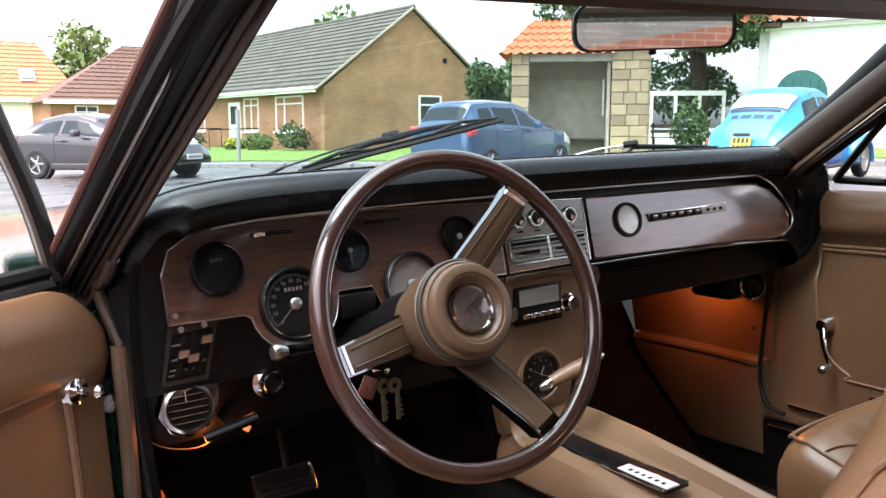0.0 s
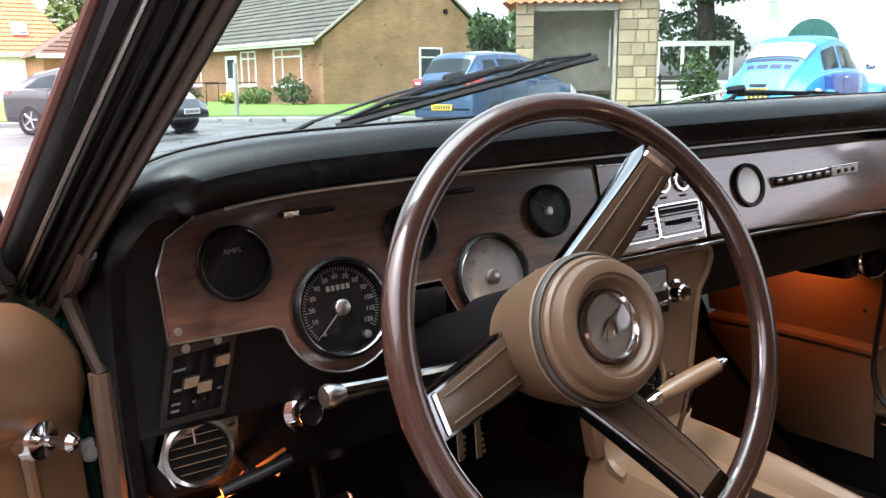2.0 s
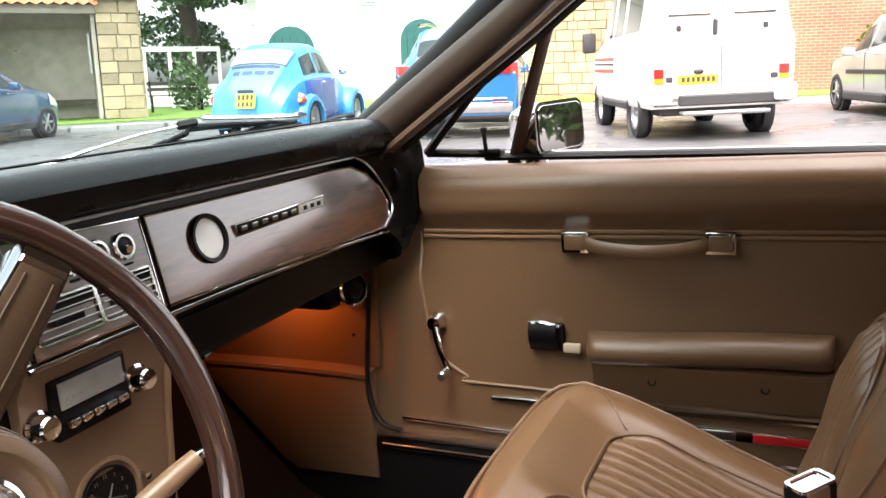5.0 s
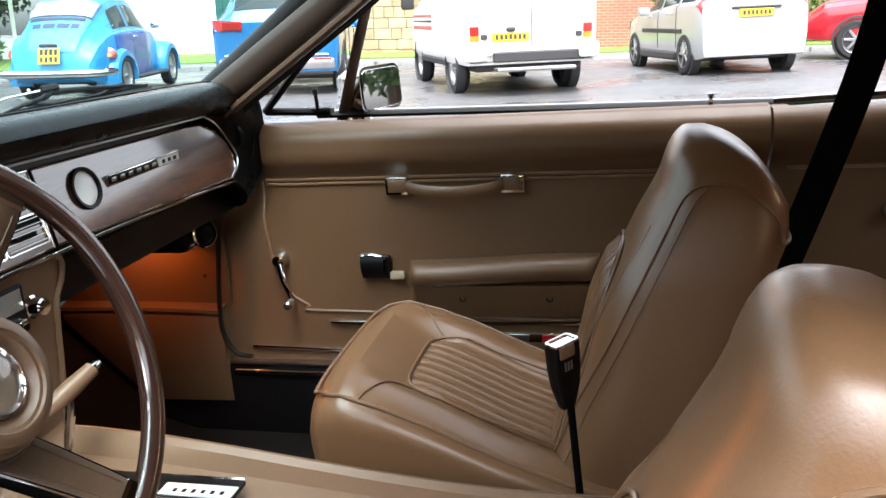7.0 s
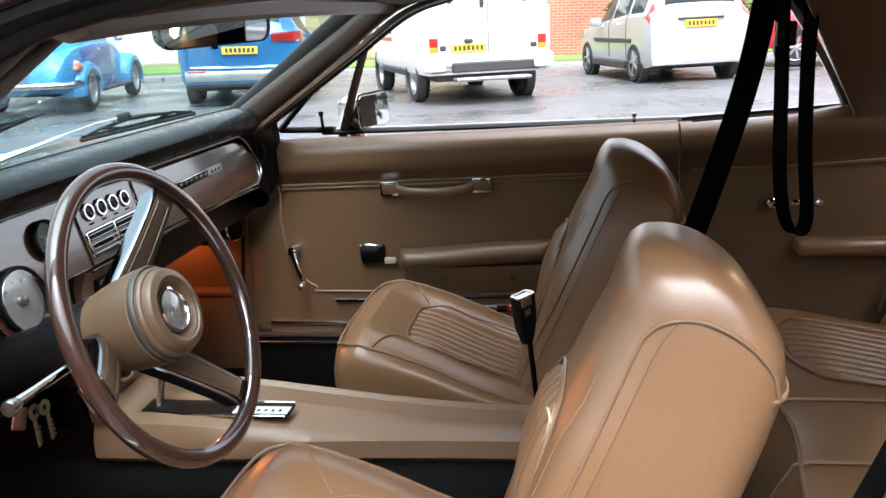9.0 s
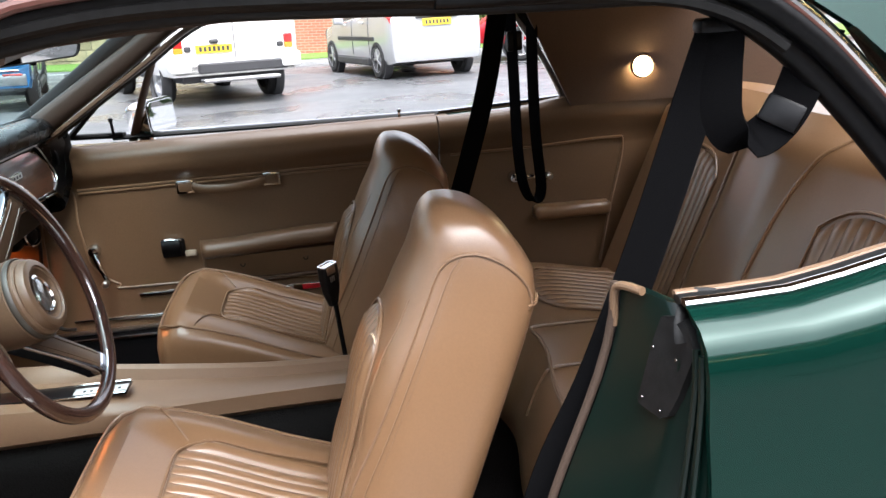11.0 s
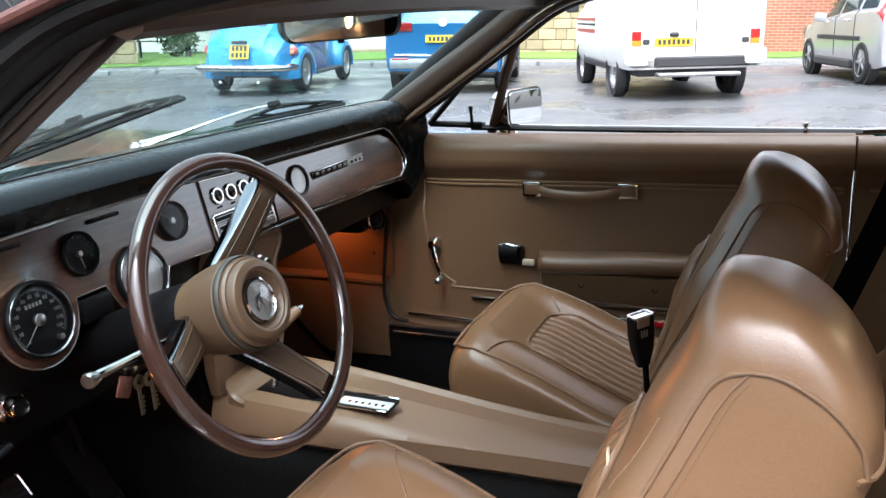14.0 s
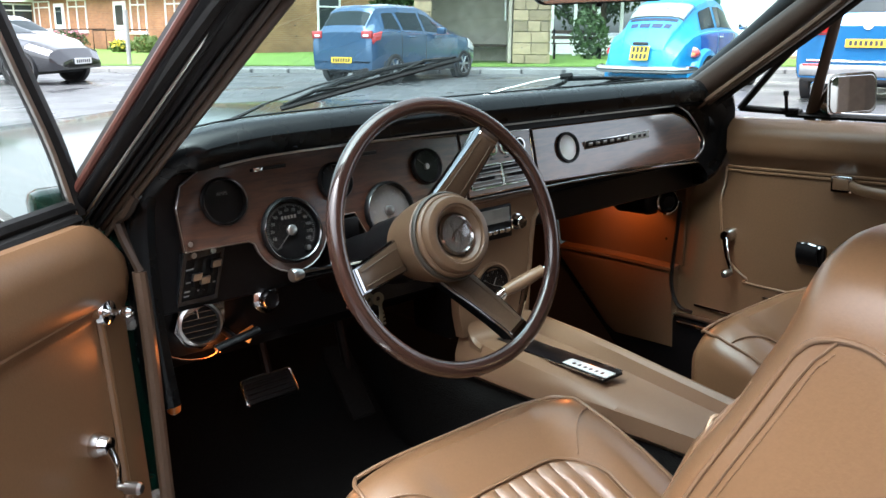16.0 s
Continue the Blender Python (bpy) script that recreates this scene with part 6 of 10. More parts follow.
tube(bm, [(0.05, 0.96, 0.682), (0.056, 0.958, 0.684), (0.062, 0.956, 0.6865)], [0.008, 0.007, 0.003], 12)
part("chrome_tip", bm, CHROME, lev)
bm = nbm()
tube(bm, [(-0.046, 0.992, 0.644), (-0.036, 0.988, 0.648), (-0.027, 0.985, 0.652)], [0.005, 0.009, 0.0085], 12)
part("button", bm, CHROME, lev, "chrome button")

# radio
rad = thing("radio", "push-button car radio with chrome keys and knobs", "radio", (0.015, 1.03, 0.755))
bm = nbm()
box(bm, (-0.01, stack_y(0.77) - 0.002, 0.772), (0.098, 0.014, 0.064), 0.003)
part("bezel", bm, BLACK, rad)
bm = nbm()
box(bm, (-0.01, stack_y(0.78) - 0.009, 0.786), (0.082, 0.003, 0.028), 0.001)
part("display", bm, material("grey_radio_window", (0.24, 0.24, 0.22), 0.15, coat=0.6, stain=0.3, stain_scale=40), rad, "grey tuning window")
bm = nbm()
for j in range(9):
    box(bm, (-0.044 + 0.0085 * j, stack_y(0.78) - 0.0108, 0.782), (0.004, 0.0005, 0.003), 0)
part("scale_print", bm, MARK, rad, smooth=0)
for j in range(5):
    bm = nbm()
    box(bm, (-0.042 + 0.016 * j, stack_y(0.755) - 0.013, 0.7565), (0.014, 0.012, 0.0085), 0.002)
    part("push_button", bm, CHROME, rad, "chrome push button")
bm = nbm()
tube(bm, [(-0.056, stack_y(0.745) - 0.008, 0.7455), (0.036, stack_y(0.745) - 0.008, 0.7455)], 0.002, 6)
part("trim_bar", bm, CHROME, rad)
for x in (-0.074, 0.056):
    f = frame_to((x, stack_y(0.762), 0.765), (0, -1, 0), (1, 0, 0))
    bm = nbm()
    lathe(bm, [(0.016, 0), (0.016, 0.004), (0.0125, 0.006), (0.0125, 0.02), (0.0105, 0.0225), (0, 0.023)], f, 24)
    part("knob", bm, CHROME, rad, "ribbed chrome knob")

# clock
f = frame_to((0.0, stack_y(0.646) - 0.0035, 0.646), (0, -1, 0.05), (1, 0, 0))
clk = thing("dash_clock", "round black analogue clock in the tan console", "clock", (0.01, 1.05, 0.62))
bm = nbm()
lathe(bm, [(0.047, -0.002), (0.046, 0.004), (0.041, 0.0045), (0.036, -0.004), (0.035, -0.001), (0.036, -0.002)], f, 36)
part("surround", bm, CONSOLE, clk)
bm = nbm()
lathe(bm, [(0.037, 0.0015), (0.0365, 0.004), (0.034, 0.003), (0.033, 0.0005)], f, 36)
part("bezel", bm, BLACK, clk)
bm = nbm()
lathe(bm, [(0.0345, 0.0004), (0.034, 0.0008), (0.0, 0.0008)], f, 36)
part("dial_face", bm, DIAL, clk)
for k in range(12):
    a = radians(90 - 30 * (k + 1))
    me = text_mesh(str(k + 1), 0.0062, f @ Matrix.Translation((0.0255 * math.cos(a), 0.0255 * math.sin(a), 0.0016)), MARK)
    part("numeral", me, MARK, clk, smooth=0)
for a, ln_, w in ((60, 0.016, 0.0009), (-20, 0.024, 0.0006), (150, 0.022, 0.0003)):
    a = radians(a)
    bm = nbm()
    tube(bm, [f @ Vector((0, 0, 0.002)), f @ Vector((ln_ * math.cos(a), ln_ * math.sin(a), 0.002))], [w * 1.3, w], 5)
    part("clock_hand", bm, MARK, clk)
bm = nbm()
lathe(bm, [(0.034, 0.003), (0.03, 0.0042), (0, 0.005)], f, 30)
g = part("glass", bm, LENS, clk)
g.visible_shadow = False
bm = nbm()
lathe(bm, [(0.004, 0), (0.0045, 0.012), (0, 0.013)], frame_to((0.052, stack_y(0.65) - 0.0, 0.648), (0, -1, 0)), 12)
part("set_knob", bm, CHROME, clk)

# ---- steering wheel and column ----
WC = Vector((-0.3334, 0.7511, 0.8524))
WN = Vector((-0.0006, -0.95, 0.3125)).normalized()
WM = frame_to(WC, WN, (1, 0, 0))
wheel = thing("steering_wheel", "three-spoke steering wheel with brown rim and tan hub", "steering wheel", tuple(WC))
bm = nbm()
rim = []
for k in range(96):
    a = 2 * math.pi * k / 96
    rr = 0.0118
    ring = []
    for j in range(12):
        b = 2 * math.pi * j / 12
        wave = 0.0006 * math.cos(8 * a) if math.cos(b) < -0.2 else 0
        ring.append(WM @ Vector(((0.1843 + (rr + wave) * math.cos(b)) * math.cos(a), (0.1843 + (rr + wave) * math.cos(b)) * math.sin(a), rr * 0.95 * math.sin(b))))
    rim.append(ring)
loft(bm, rim, closed=True)
rim_part = part("rim", bm, WOODRIM, wheel, "glossy brown rim")
bm = nbm()
tube(bm, [WM @ Vector((0.1755 * math.cos(a), 0.1755 * math.sin(a), 0.0035)) for a in [2 * math.pi * k / 80 for k in range(80)]], 0.0022, 8, closed=True)
part("chrome_inner_ring", bm, DARK_CHROME, rim_part, "thin chrome inner ring")
SPOKE_METAL = material("smoked_chrome", (0.26, 0.27, 0.29), 0.1, 1.0, stain=0.3, stain_scale=30, rough_var=0.05)
SPOKE_TAN = material("dark_tan_spoke_insert", (0.085, 0.056, 0.034), 0.35, grain=0.3, grain_scale=300, bump=0.15, bump_scale=500, stain=0.15)
HUB_TAN = material("brown_padded_hub", (0.115, 0.072, 0.041), 0.38, grain=0.25, grain_scale=300, bump=0.15, bump_scale=500, stain=0.2, stain_scale=12)
HUBM = WM @ Matrix.Translation((0, 0, -0.013)) @ Matrix.Diagonal((1.12, 1.12, 1.0, 1.0))
SPOKES = (50, -64, 190.5)


def spoke_h(r):
    """The dish: spokes climb from deep on the hub to the rim."""
    return float(np.interp(r, [0.045, 0.1, 0.15, 0.168, 0.182], [-0.074, -0.042, -0.016, -0.009, -0.004]))


for ang in SPOKES:
    R = WM @ Matrix.Rotation(radians(ang), 4, "Z")
    def blade(r0, r1, w0, w1, lift, t, deep=0.7, top=0.46):
        rings = []
        for i in range(9):
            r, w = lerp(r0, r1, i / 8), lerp(w0, w1, i / 8)
            h = spoke_h(r) + lift
            rings.append([R @ Vector((r, y * w, h + z * t)) for y, z in ((-0.5, -0.3), (-0.5, 0.6), (-top, 1.0), (top, 1.0), (0.5, 0.6), (0.5, -0.3), (0.42, -deep), (-0.42, -deep))])
        bm = nbm()
        loft(bm, rings)
        return bm
    sp = part("spoke", blade(0.048, 0.174, 0.05, 0.036, 0.0, 0.009, 2.3), SPOKE_METAL, wheel, "deep smoked-chrome spoke")
    part("spoke_insert", blade(0.052, 0.162, 0.043, 0.03, 0.0085, 0.0018), SPOKE_TAN, sp, "brown bordered spoke insert")
    for y in (-0.011, 0.011):
        bm = nbm()
        tube(bm, [R @ Vector((r, y * lerp(1.15, 0.9, i / 8), spoke_h(r) + 0.0104)) for i, r in enumerate(lerp(0.058, 0.157, k / 8) for k in range(9))], 0.0012, 5)
        part("border_bead", bm, SPOKE_TAN, sp)
    part("end_bar", blade(0.1625, 0.1665, 0.034, 0.033, 0.0065, 0.0035), CHROME, sp, "chrome end bar")
    part("rim_block", blade(0.17, 0.182, 0.034, 0.04, 0.001, 0.0075), BLACK, sp, "black block at the rim")
bm = nbm()
lathe(bm, [(0.030, -0.082), (0.046, -0.078), (0.05, -0.06), (0.0525, -0.045), (0.0555, -0.018), (0.0565, -0.002), (0.0545, 0.0)], HUBM, 48)
hub = part("hub", bm, HUB_TAN, wheel, "tan padded hub")
bm = nbm()
lathe(bm, [(0.0545, -0.002), (0.0562, 0.001), (0.0562, 0.005), (0.0545, 0.008), (0.051, 0.006)], HUBM, 48)
part("dark_band", bm, material("grey_olive_band", (0.04, 0.036, 0.028), 0.4, grain=0.2), hub)
bm = nbm()
lathe(bm, [(0.0525, 0.004), (0.0525, 0.012), (0.0505, 0.015), (0.0485, 0.0155), (0.048, 0.022), (0.046, 0.026), (0.041, 0.0285), (0.0375, 0.0285), (0.0365, 0.026), (0.034, 0.0255), (0.032, 0.022), (0.0275, 0.018), (0.027, 0.014), (0.024, 0.013)], HUBM, 48)
part("hub_pad", bm, HUB_TAN, hub, "stepped tan horn pad")
bm = nbm()
lathe(bm, [(0.0265, 0.013), (0.026, 0.019), (0.0235, 0.0205), (0.022, 0.018), (0.0, 0.0175)], HUBM, 40)
em = part("emblem", bm, material("silvered_emblem_face", (0.3, 0.29, 0.27), 0.25, 0.8, stain=0.3, stain_scale=60), hub, "round silvered emblem under glass")
bm = nbm()
for pts in ([(-0.009, -0.006), (-0.002, 0.003), (0.006, 0.006), (0.010, 0.010)], [(-0.004, 0.0), (-0.006, -0.011)], [(0.004, 0.005), (0.005, -0.006)]):
    tube(bm, spline([HUBM @ Vector((x, y, 0.0185)) for x, y in pts], 8) if len(pts) > 2 else [HUBM @ Vector((x, y, 0.0185)) for x, y in pts], 0.0016, 6)
part("emblem_figure", bm, CHROME, em, "small silver relief")
bm = nbm()
lathe(bm, [(0.0265, 0.0185), (0.0262, 0.0222), (0.0235, 0.0232), (0.0222, 0.0205)], HUBM, 40)
part("chrome_ring", bm, CHROME, em)
bm = nbm()
lathe(bm, [(0.0225, 0.0205), (0.018, 0.0235), (0.009, 0.025), (0, 0.0255)], HUBM, 32)
g = part("dome", bm, SHINY_LENS, em, "clear dome")
g.visible_shadow = False
# column, stalk and keys
col = thing("steering_column", "black steering column with chrome indicator stalk", "steering column", (-0.31, 0.95, 0.79))
cdir = -WN
bm = nbm()
lathe(bm, [(0.034, 0.075), (0.046, 0.085), (0.05, 0.1), (0.05, 0.16), (0.042, 0.18), (0.04, 0.42)], frame_to(WC, cdir), 28)
part("column_shroud", bm, BLACK, col)
bm = nbm()
tube(bm, spline([WC + cdir * 0.10 + Vector((-0.04, 0, -0.01)), Vector((-0.47, 0.835, 0.82)), Vector((-0.538, 0.826, 0.826))], 10), [0.0055] * 7 + [0.006, 0.0065, 0.007], 10)
sk = part("indicator_stalk", bm, CHROME, col, "chrome indicator stalk")
bm = nbm()
lathe(bm, [(0.006, -0.01), (0.0085, -0.002), (0.0095, 0.004), (0.008, 0.008), (0, 0.009)], frame_to((-0.54, 0.8255, 0.826), (-1, -0.12, 0.06)), 18)
part("stalk_knob", bm, STEEL, sk)
keys = thing("ignition_keys", "bunch of brass keys hanging from the ignition", "keys", (-0.335, 0.95, 0.69))
bm = nbm()
lathe(bm, [(0.014, -0.01), (0.014, 0.004), (0.01, 0.006), (0, 0.006)], frame_to((-0.335, 0.985, 0.735), (0, -1, -0.15)), 20)
part("ignition_lock", bm, CHROME, keys)
BRASS = material("worn_brass", (0.2, 0.18, 0.13), 0.32, 0.9, stain=0.4, stain_scale=60)
for k, (x, tilt) in enumerate(((-0.34, 4), (-0.328, -7))):
    m = Matrix.Translation((x, 0.966 - 0.006 * k, 0.722)) @ Matrix.Rotation(radians(tilt), 4, "Y")
    bm = nbm()
    lathe(bm, [(0.004, -0.001), (0.011, -0.001), (0.011, 0.001), (0.004, 0.001)], m @ frame_to((0, 0, -0.008), (0, 1, 0)), 18)
    box(bm, m @ Vector((0, 0, -0.037)), (0.007, 0.002, 0.042), 0.0005, 1)
    for j in range(4):
        box(bm, m @ Vector((0.0045, 0, -0.032 - 0.007 * j)), (0.004, 0.002, 0.004), 0)
    part("key", bm, BRASS, keys)
bm = nbm()
box(bm, (-0.362, 0.972, 0.715), (0.026, 0.004, 0.03), 0.004, 2, m=Matrix.Rotation(radians(28), 4, "Y"))
part("leather_fob", bm, RUST, keys, "dark red leather fob")
bm = nbm()
lathe(bm, [(0.006, -0.002), (0.0, -0.0025)], frame_to((-0.36, 0.968, 0.715), (0, -1, 0)), 3)
part("fob_mark", bm, BRASS, keys)

# ---- rear-view mirror ----
rvm = thing("rear_view_mirror", "black-rimmed interior mirror on the windscreen header", "mirror", (0.04, 0.805, 1.2))
RM = frame_to((0.04, 0.805, 1.195), (-0.32, -0.943, -0.085), (0.943, -0.32, 0))
o = rounded(0.25, 0.066, 0.026, 6)
o = [(x, y + 0.006 * (x / 0.125) ** 2 * -1) for x, y in o]
bm = nbm()
loft(bm, [[RM @ Vector((x * k, y * k, h)) for x, y in o] for h, k in ((-0.022, 0.7), (-0.016, 0.93), (0.0, 1.0), (0.006, 1.0), (0.006, 0.955), (0.003, 0.95))])
part("casing", bm, BLACK, rvm, "black casing")
bm = nbm()
loft(bm, [[RM @ Vector((x * 0.952, y * 0.93, h)) for x, y in o] for h in (0.0032, 0.0045)])
part("mirror_glass", bm, MIRROR, rvm)
bm = nbm()
tube(bm, [RM @ Vector((0, 0.0, -0.02)), (0.045, 0.80, 1.225), (0.045, 0.765, 1.245)], [0.007, 0.007, 0.012], 10)
part("stem", bm, CHROME, rvm)
bm = nbm()
lathe(bm, [(0.005, 0), (0.006, 0.012), (0, 0.014)], frame_to(RM @ Vector((0.0, -0.03, -0.006)), RM.to_3x3() @ Vector((0, -1, 0))), 10)
part("dip_tab", bm, BLACK, rvm)


# ---- wipers ----
def wiper(pivot, elbow, joint, heel, toe, mat, label):
    """A sprung arm from its pivot to the middle of a blade with yokes and a squeegee."""
    pivot, elbow, joint, a, b = (Vector(q) for q in (pivot, elbow, joint, heel, toe))
    w = thing("wiper", label, "wiper", tuple(pivot), group="windscreen wipers")
    along = (b - a).normalized()
    up = Vector((0, 0.5, 0.85))
    up = (up - along * up.dot(along)).normalized()
    bm = nbm()
    tube(bm, [pivot, pivot.lerp(elbow, 0.3), elbow], [0.0085, 0.009, 0.0055], 8, flat=0.5)
    arm = part("arm", bm, mat, w)
    bm = nbm()
    lathe(bm, [(0.013, -0.012), (0.014, 0.0), (0.011, 0.009), (0, 0.011)], frame_to(pivot, up), 16)
    part("pivot_cap", bm, mat, arm)
    bm = nbm()
    tube(bm, [elbow, elbow.lerp(joint, 0.5) + up * 0.003, joint], 0.0032, 8, flat=0.6)
    part("arm_rod", bm, mat, arm)
    mid = a.lerp(b, 0.5)
    bm = nbm()
    box(bm, (0, 0, 0), (0.03, 0.012, 0.012), 0.003, 1, m=frame_to(joint, up, along))
    part("clip", bm, BLACK, w)
    bm = nbm()
    tube(bm, [a, a.lerp(b, 0.5), b], 0.0022, 6, flat=2.2, up=up)
    part("squeegee", bm, RUBBER, w, "black rubber squeegee")
    bm = nbm()
    tube(bm, [a.lerp(b, 0.02) + up * 0.006, b.lerp(a, 0.02) + up * 0.006], 0.0028, 6)
    part("backing_strip", bm, BLACK, w)
    bm = nbm()
    top = joint - up * 0.006
    tube(bm, [a.lerp(b, 0.2) + up * 0.013, a.lerp(b, 0.32).lerp(top, 0.3) + up * 0.013, top, a.lerp(b, 0.68).lerp(top, 0.3) + up * 0.013, a.lerp(b, 0.8) + up * 0.013], [0.0036, 0.0046, 0.006, 0.0046, 0.0036], 8)
    part("bridge", bm, BLACK, w)
    for s0, s1 in ((0.04, 0.36), (0.64, 0.96)):
        bm = nbm()
        tube(bm, [a.lerp(b, s0) + up * 0.005, a.lerp(b, lerp(s0, s1, 0.5)) + up * 0.015, a.lerp(b, s1) + up * 0.005], 0.0033, 6)
        part("yoke", bm, BLACK, w)
    return w


wiper((-0.47, 1.27, 0.972), (-0.372, 1.2, 1.022), (-0.2, 1.155, 1.063), (-0.36, 1.165, 1.014), (-0.026, 1.085, 1.078), BLACK, "black wiper lying across the wet windscreen")
wiper((0.13, 1.36, 0.962), (0.245, 1.247, 1.003), (0.353, 1.175, 1.022), (0.335, 1.272, 0.979), (0.545, 1.112, 1.0), STEEL, "silver-armed wiper low on the windscreen")

# ---- driver's side: hinge pillar, open door, rear wing ----
hp = thing("hinge_pillar", "dark green hinge pillar with bolts beside the open door", "pillar", (-0.7, 1.1, 0.3), kind="structure")
bm = nbm()
box(bm, (-0.72, 1.125, 0.6), (0.12, 0.06, 0.68), 0.015)
part("post", bm, GREEN, hp, "dark green painted post")
for z in (0.735, 0.45):
    bm = nbm()
    box(bm, (-0.7, 1.092, z), (0.05, 0.014, 0.07), 0.004)
    h = part("hinge_plate", bm, GREEN, hp)
    bm = nbm()
    lathe(bm, [(0.012, 0), (0.011, 0.006), (0.006, 0.008), (0.006, 0.013), (0, 0.014)], frame_to((-0.68, 1.086, z), (0, -1, 0)), 16)
    part("bolt", bm, MARK, h, "pale buffer bolt")
bm = nbm()
tube(bm, spline([(-0.666, 1.055, 0.815), (-0.668, 1.05, 0.7), (-0.672, 1.05, 0.55), (-0.676, 1.05, 0.35)], 16), 0.011, 10)
part("windlace", bm, TRIM_DARK, hp, "brown cloth windlace")

TH = radians(50)
DM = Matrix.Translation((-0.672, 1.09, 0)) @ Matrix.Rotation(-TH, 4, "Z")   # the door's x runs outwards, its -y along the door


def dpt(s, z, off=0.0):
    """A point on the open door's inner face: s from the hinge, z up, off towards the cabin."""
    return DM @ Vector((off, -s, z))


od_ = thing("door_2", "open driver's door with tan vinyl trim and chrome winder", "car door", tuple(dpt(0.5, 0.3)), kind="structure")


def panel_top(s):
    return 0.835 + 0.063 * smooth01(s / 0.09) ** 0.6


zz = [0.32, 0.45, 0.55, 0.65, 0.72, 0.755, 0.765, 0.77, 0.78, 0.80, 0.82, 0.85, 0.88, 0.9]
bm = nbm()
def od_panel(u, v):
    s = 1.08 * u ** 1.6
    z = zz[round(v * 13)]
    z = 0.32 + (z - 0.32) * (panel_top(s) - 0.32) / 0.58
    roll = 0.016 * smooth01((z - 0.765) / 0.03) * smooth01((panel_top(s) + 0.004 - z) / 0.03)
    edge = -0.02 * (1 - smooth01(s / 0.02))
    return dpt(s, z, roll + edge)
sheet(bm, od_panel, 34, 13, 0.05, tuple(DM.to_3x3() @ Vector((-1, 0, 0))))
part("trim_panel", bm, LEATHER, od_, "tan vinyl trim panel")
bm = nbm()
tube(bm, spline([dpt(0.082, 0.34, 0.002), dpt(0.084, 0.72, 0.002), dpt(0.098, 0.777, 0.003), dpt(0.13, 0.785, 0.004), dpt(0.4, 0.78, 0.004), dpt(1.0, 0.77, 0.004)], 40), 0.0065, 8)
part("pressed_bead", bm, LEATHER, od_)
bm = nbm()
sheet(bm, lambda u, v: dpt(lerp(0.0, 1.12, u), lerp(0.3, 0.872, v), -0.1 - 0.02 * math.sin(v * 2.8)), 10, 8, 0.02, tuple(DM.to_3x3() @ Vector((1, 0, 0))))
part("outer_skin", bm, GREEN, od_, "dark green metallic door skin")
bm = nbm()
for s in (0.0, 1.1):
    box(bm, (-0.06, -s, 0.58), (0.1, 0.016, 0.56), 0.004)
for v in bm.verts:
    v.co = DM @ v.co
part("shut_face", bm, GREEN, od_)
bm = nbm()
tube(bm, [dpt(0.06, 0.9, -0.03), dpt(0.5, 0.893, -0.03), dpt(1.08, 0.885, -0.03)], 0.014, 8, flat=0.6)
part("window_sweep", bm, RUBBER, od_)
bm = nbm()
tube(bm, [dpt(0.03, 0.898, -0.055), dpt(0.5, 0.893, -0.055), dpt(1.08, 0.885, -0.055)], 0.006, 8)
part("belt_moulding", bm, CHROME, od_)
f = frame_to(dpt(0.075, 0.773, 0.0), DM.to_3x3() @ Vector((1, 0, 0)))
bm = nbm()
lathe(bm, [(0.02, 0), (0.021, 0.004), (0.017, 0.012), (0.008, 0.014), (0.005, 0.016), (0.0045, 0.03), (0.008, 0.034), (0.0085, 0.042), (0.005, 0.047), (0, 0.048)], f, 24)
part("vent_knob", bm, CHROME, od_, "chrome vent window knob")
window_crank(od_, tuple(dpt(0.135, 0.602, 0.0)), tuple(DM.to_3x3() @ Vector((1, 0, 0))), tuple(DM.to_3x3() @ Vector((0.1, -0.25, -0.9))), 0.055)
bm = nbm()
lathe(bm, [(0.004, 0), (0.003, 0.001), (0, 0.001)], frame_to(dpt(0.016, 0.84, 0.004), DM.to_3x3() @ Vector((1, 0, 0))), 10)
part("screw_hole", bm, RUBBER, od_)
# vent frame and glass
bm = nbm()
vf = [dpt(0.035, 0.905, -0.04), dpt(0.055, 1.0, -0.045), dpt(0.085, 1.1, -0.055), dpt(0.11, 1.19, -0.065)]
tube(bm, spline(vf, 14), 0.02, 10, flat=0.7)
part("window_frame", bm, RUBBER, od_, "black window frame")
bm = nbm()
tube(bm, spline([p + (DM.to_3x3() @ Vector((0.006, -0.016, 0.0))) for p in vf], 14), 0.005, 6)
part("frame_bead", bm, STEEL, od_)
bm = nbm()
tube(bm, [dpt(0.04, 0.915, -0.04), dpt(0.6, 0.905, -0.04), dpt(1.06, 0.9, -0.04)], 0.012, 8)
part("lower_frame", bm, RUBBER, od_)
bm = nbm()
loft(bm, [[dpt(0.05, 0.91, -0.04), dpt(0.12, 1.19, -0.065), dpt(0.42, 1.2, -0.066), dpt(0.42, 0.9, -0.04)], [dpt(0.05, 0.91, -0.044), dpt(0.12, 1.19, -0.069), dpt(0.42, 1.2, -0.07), dpt(0.42, 0.9, -0.044)]])
g = part("vent_pane", bm, DOORGLASS, od_, smooth=0)
g.visible_shadow = False
bm = nbm()
tube(bm, [dpt(0.42, 0.9, -0.042), dpt(0.42, 1.205, -0.07)], 0.009, 8)
part("divider_bar", bm, RUBBER, od_)
# its chrome mirror, outside the glass
m2 = thing("door_mirror", "chrome door mirror on the open driver's door", "mirror", tuple(dpt(0.25, 0.9, -0.12)))
mm = frame_to(dpt(0.225, 0.945, -0.17), (0.35, -0.93, 0.05), (0.93, 0.35, 0))
bm = nbm()
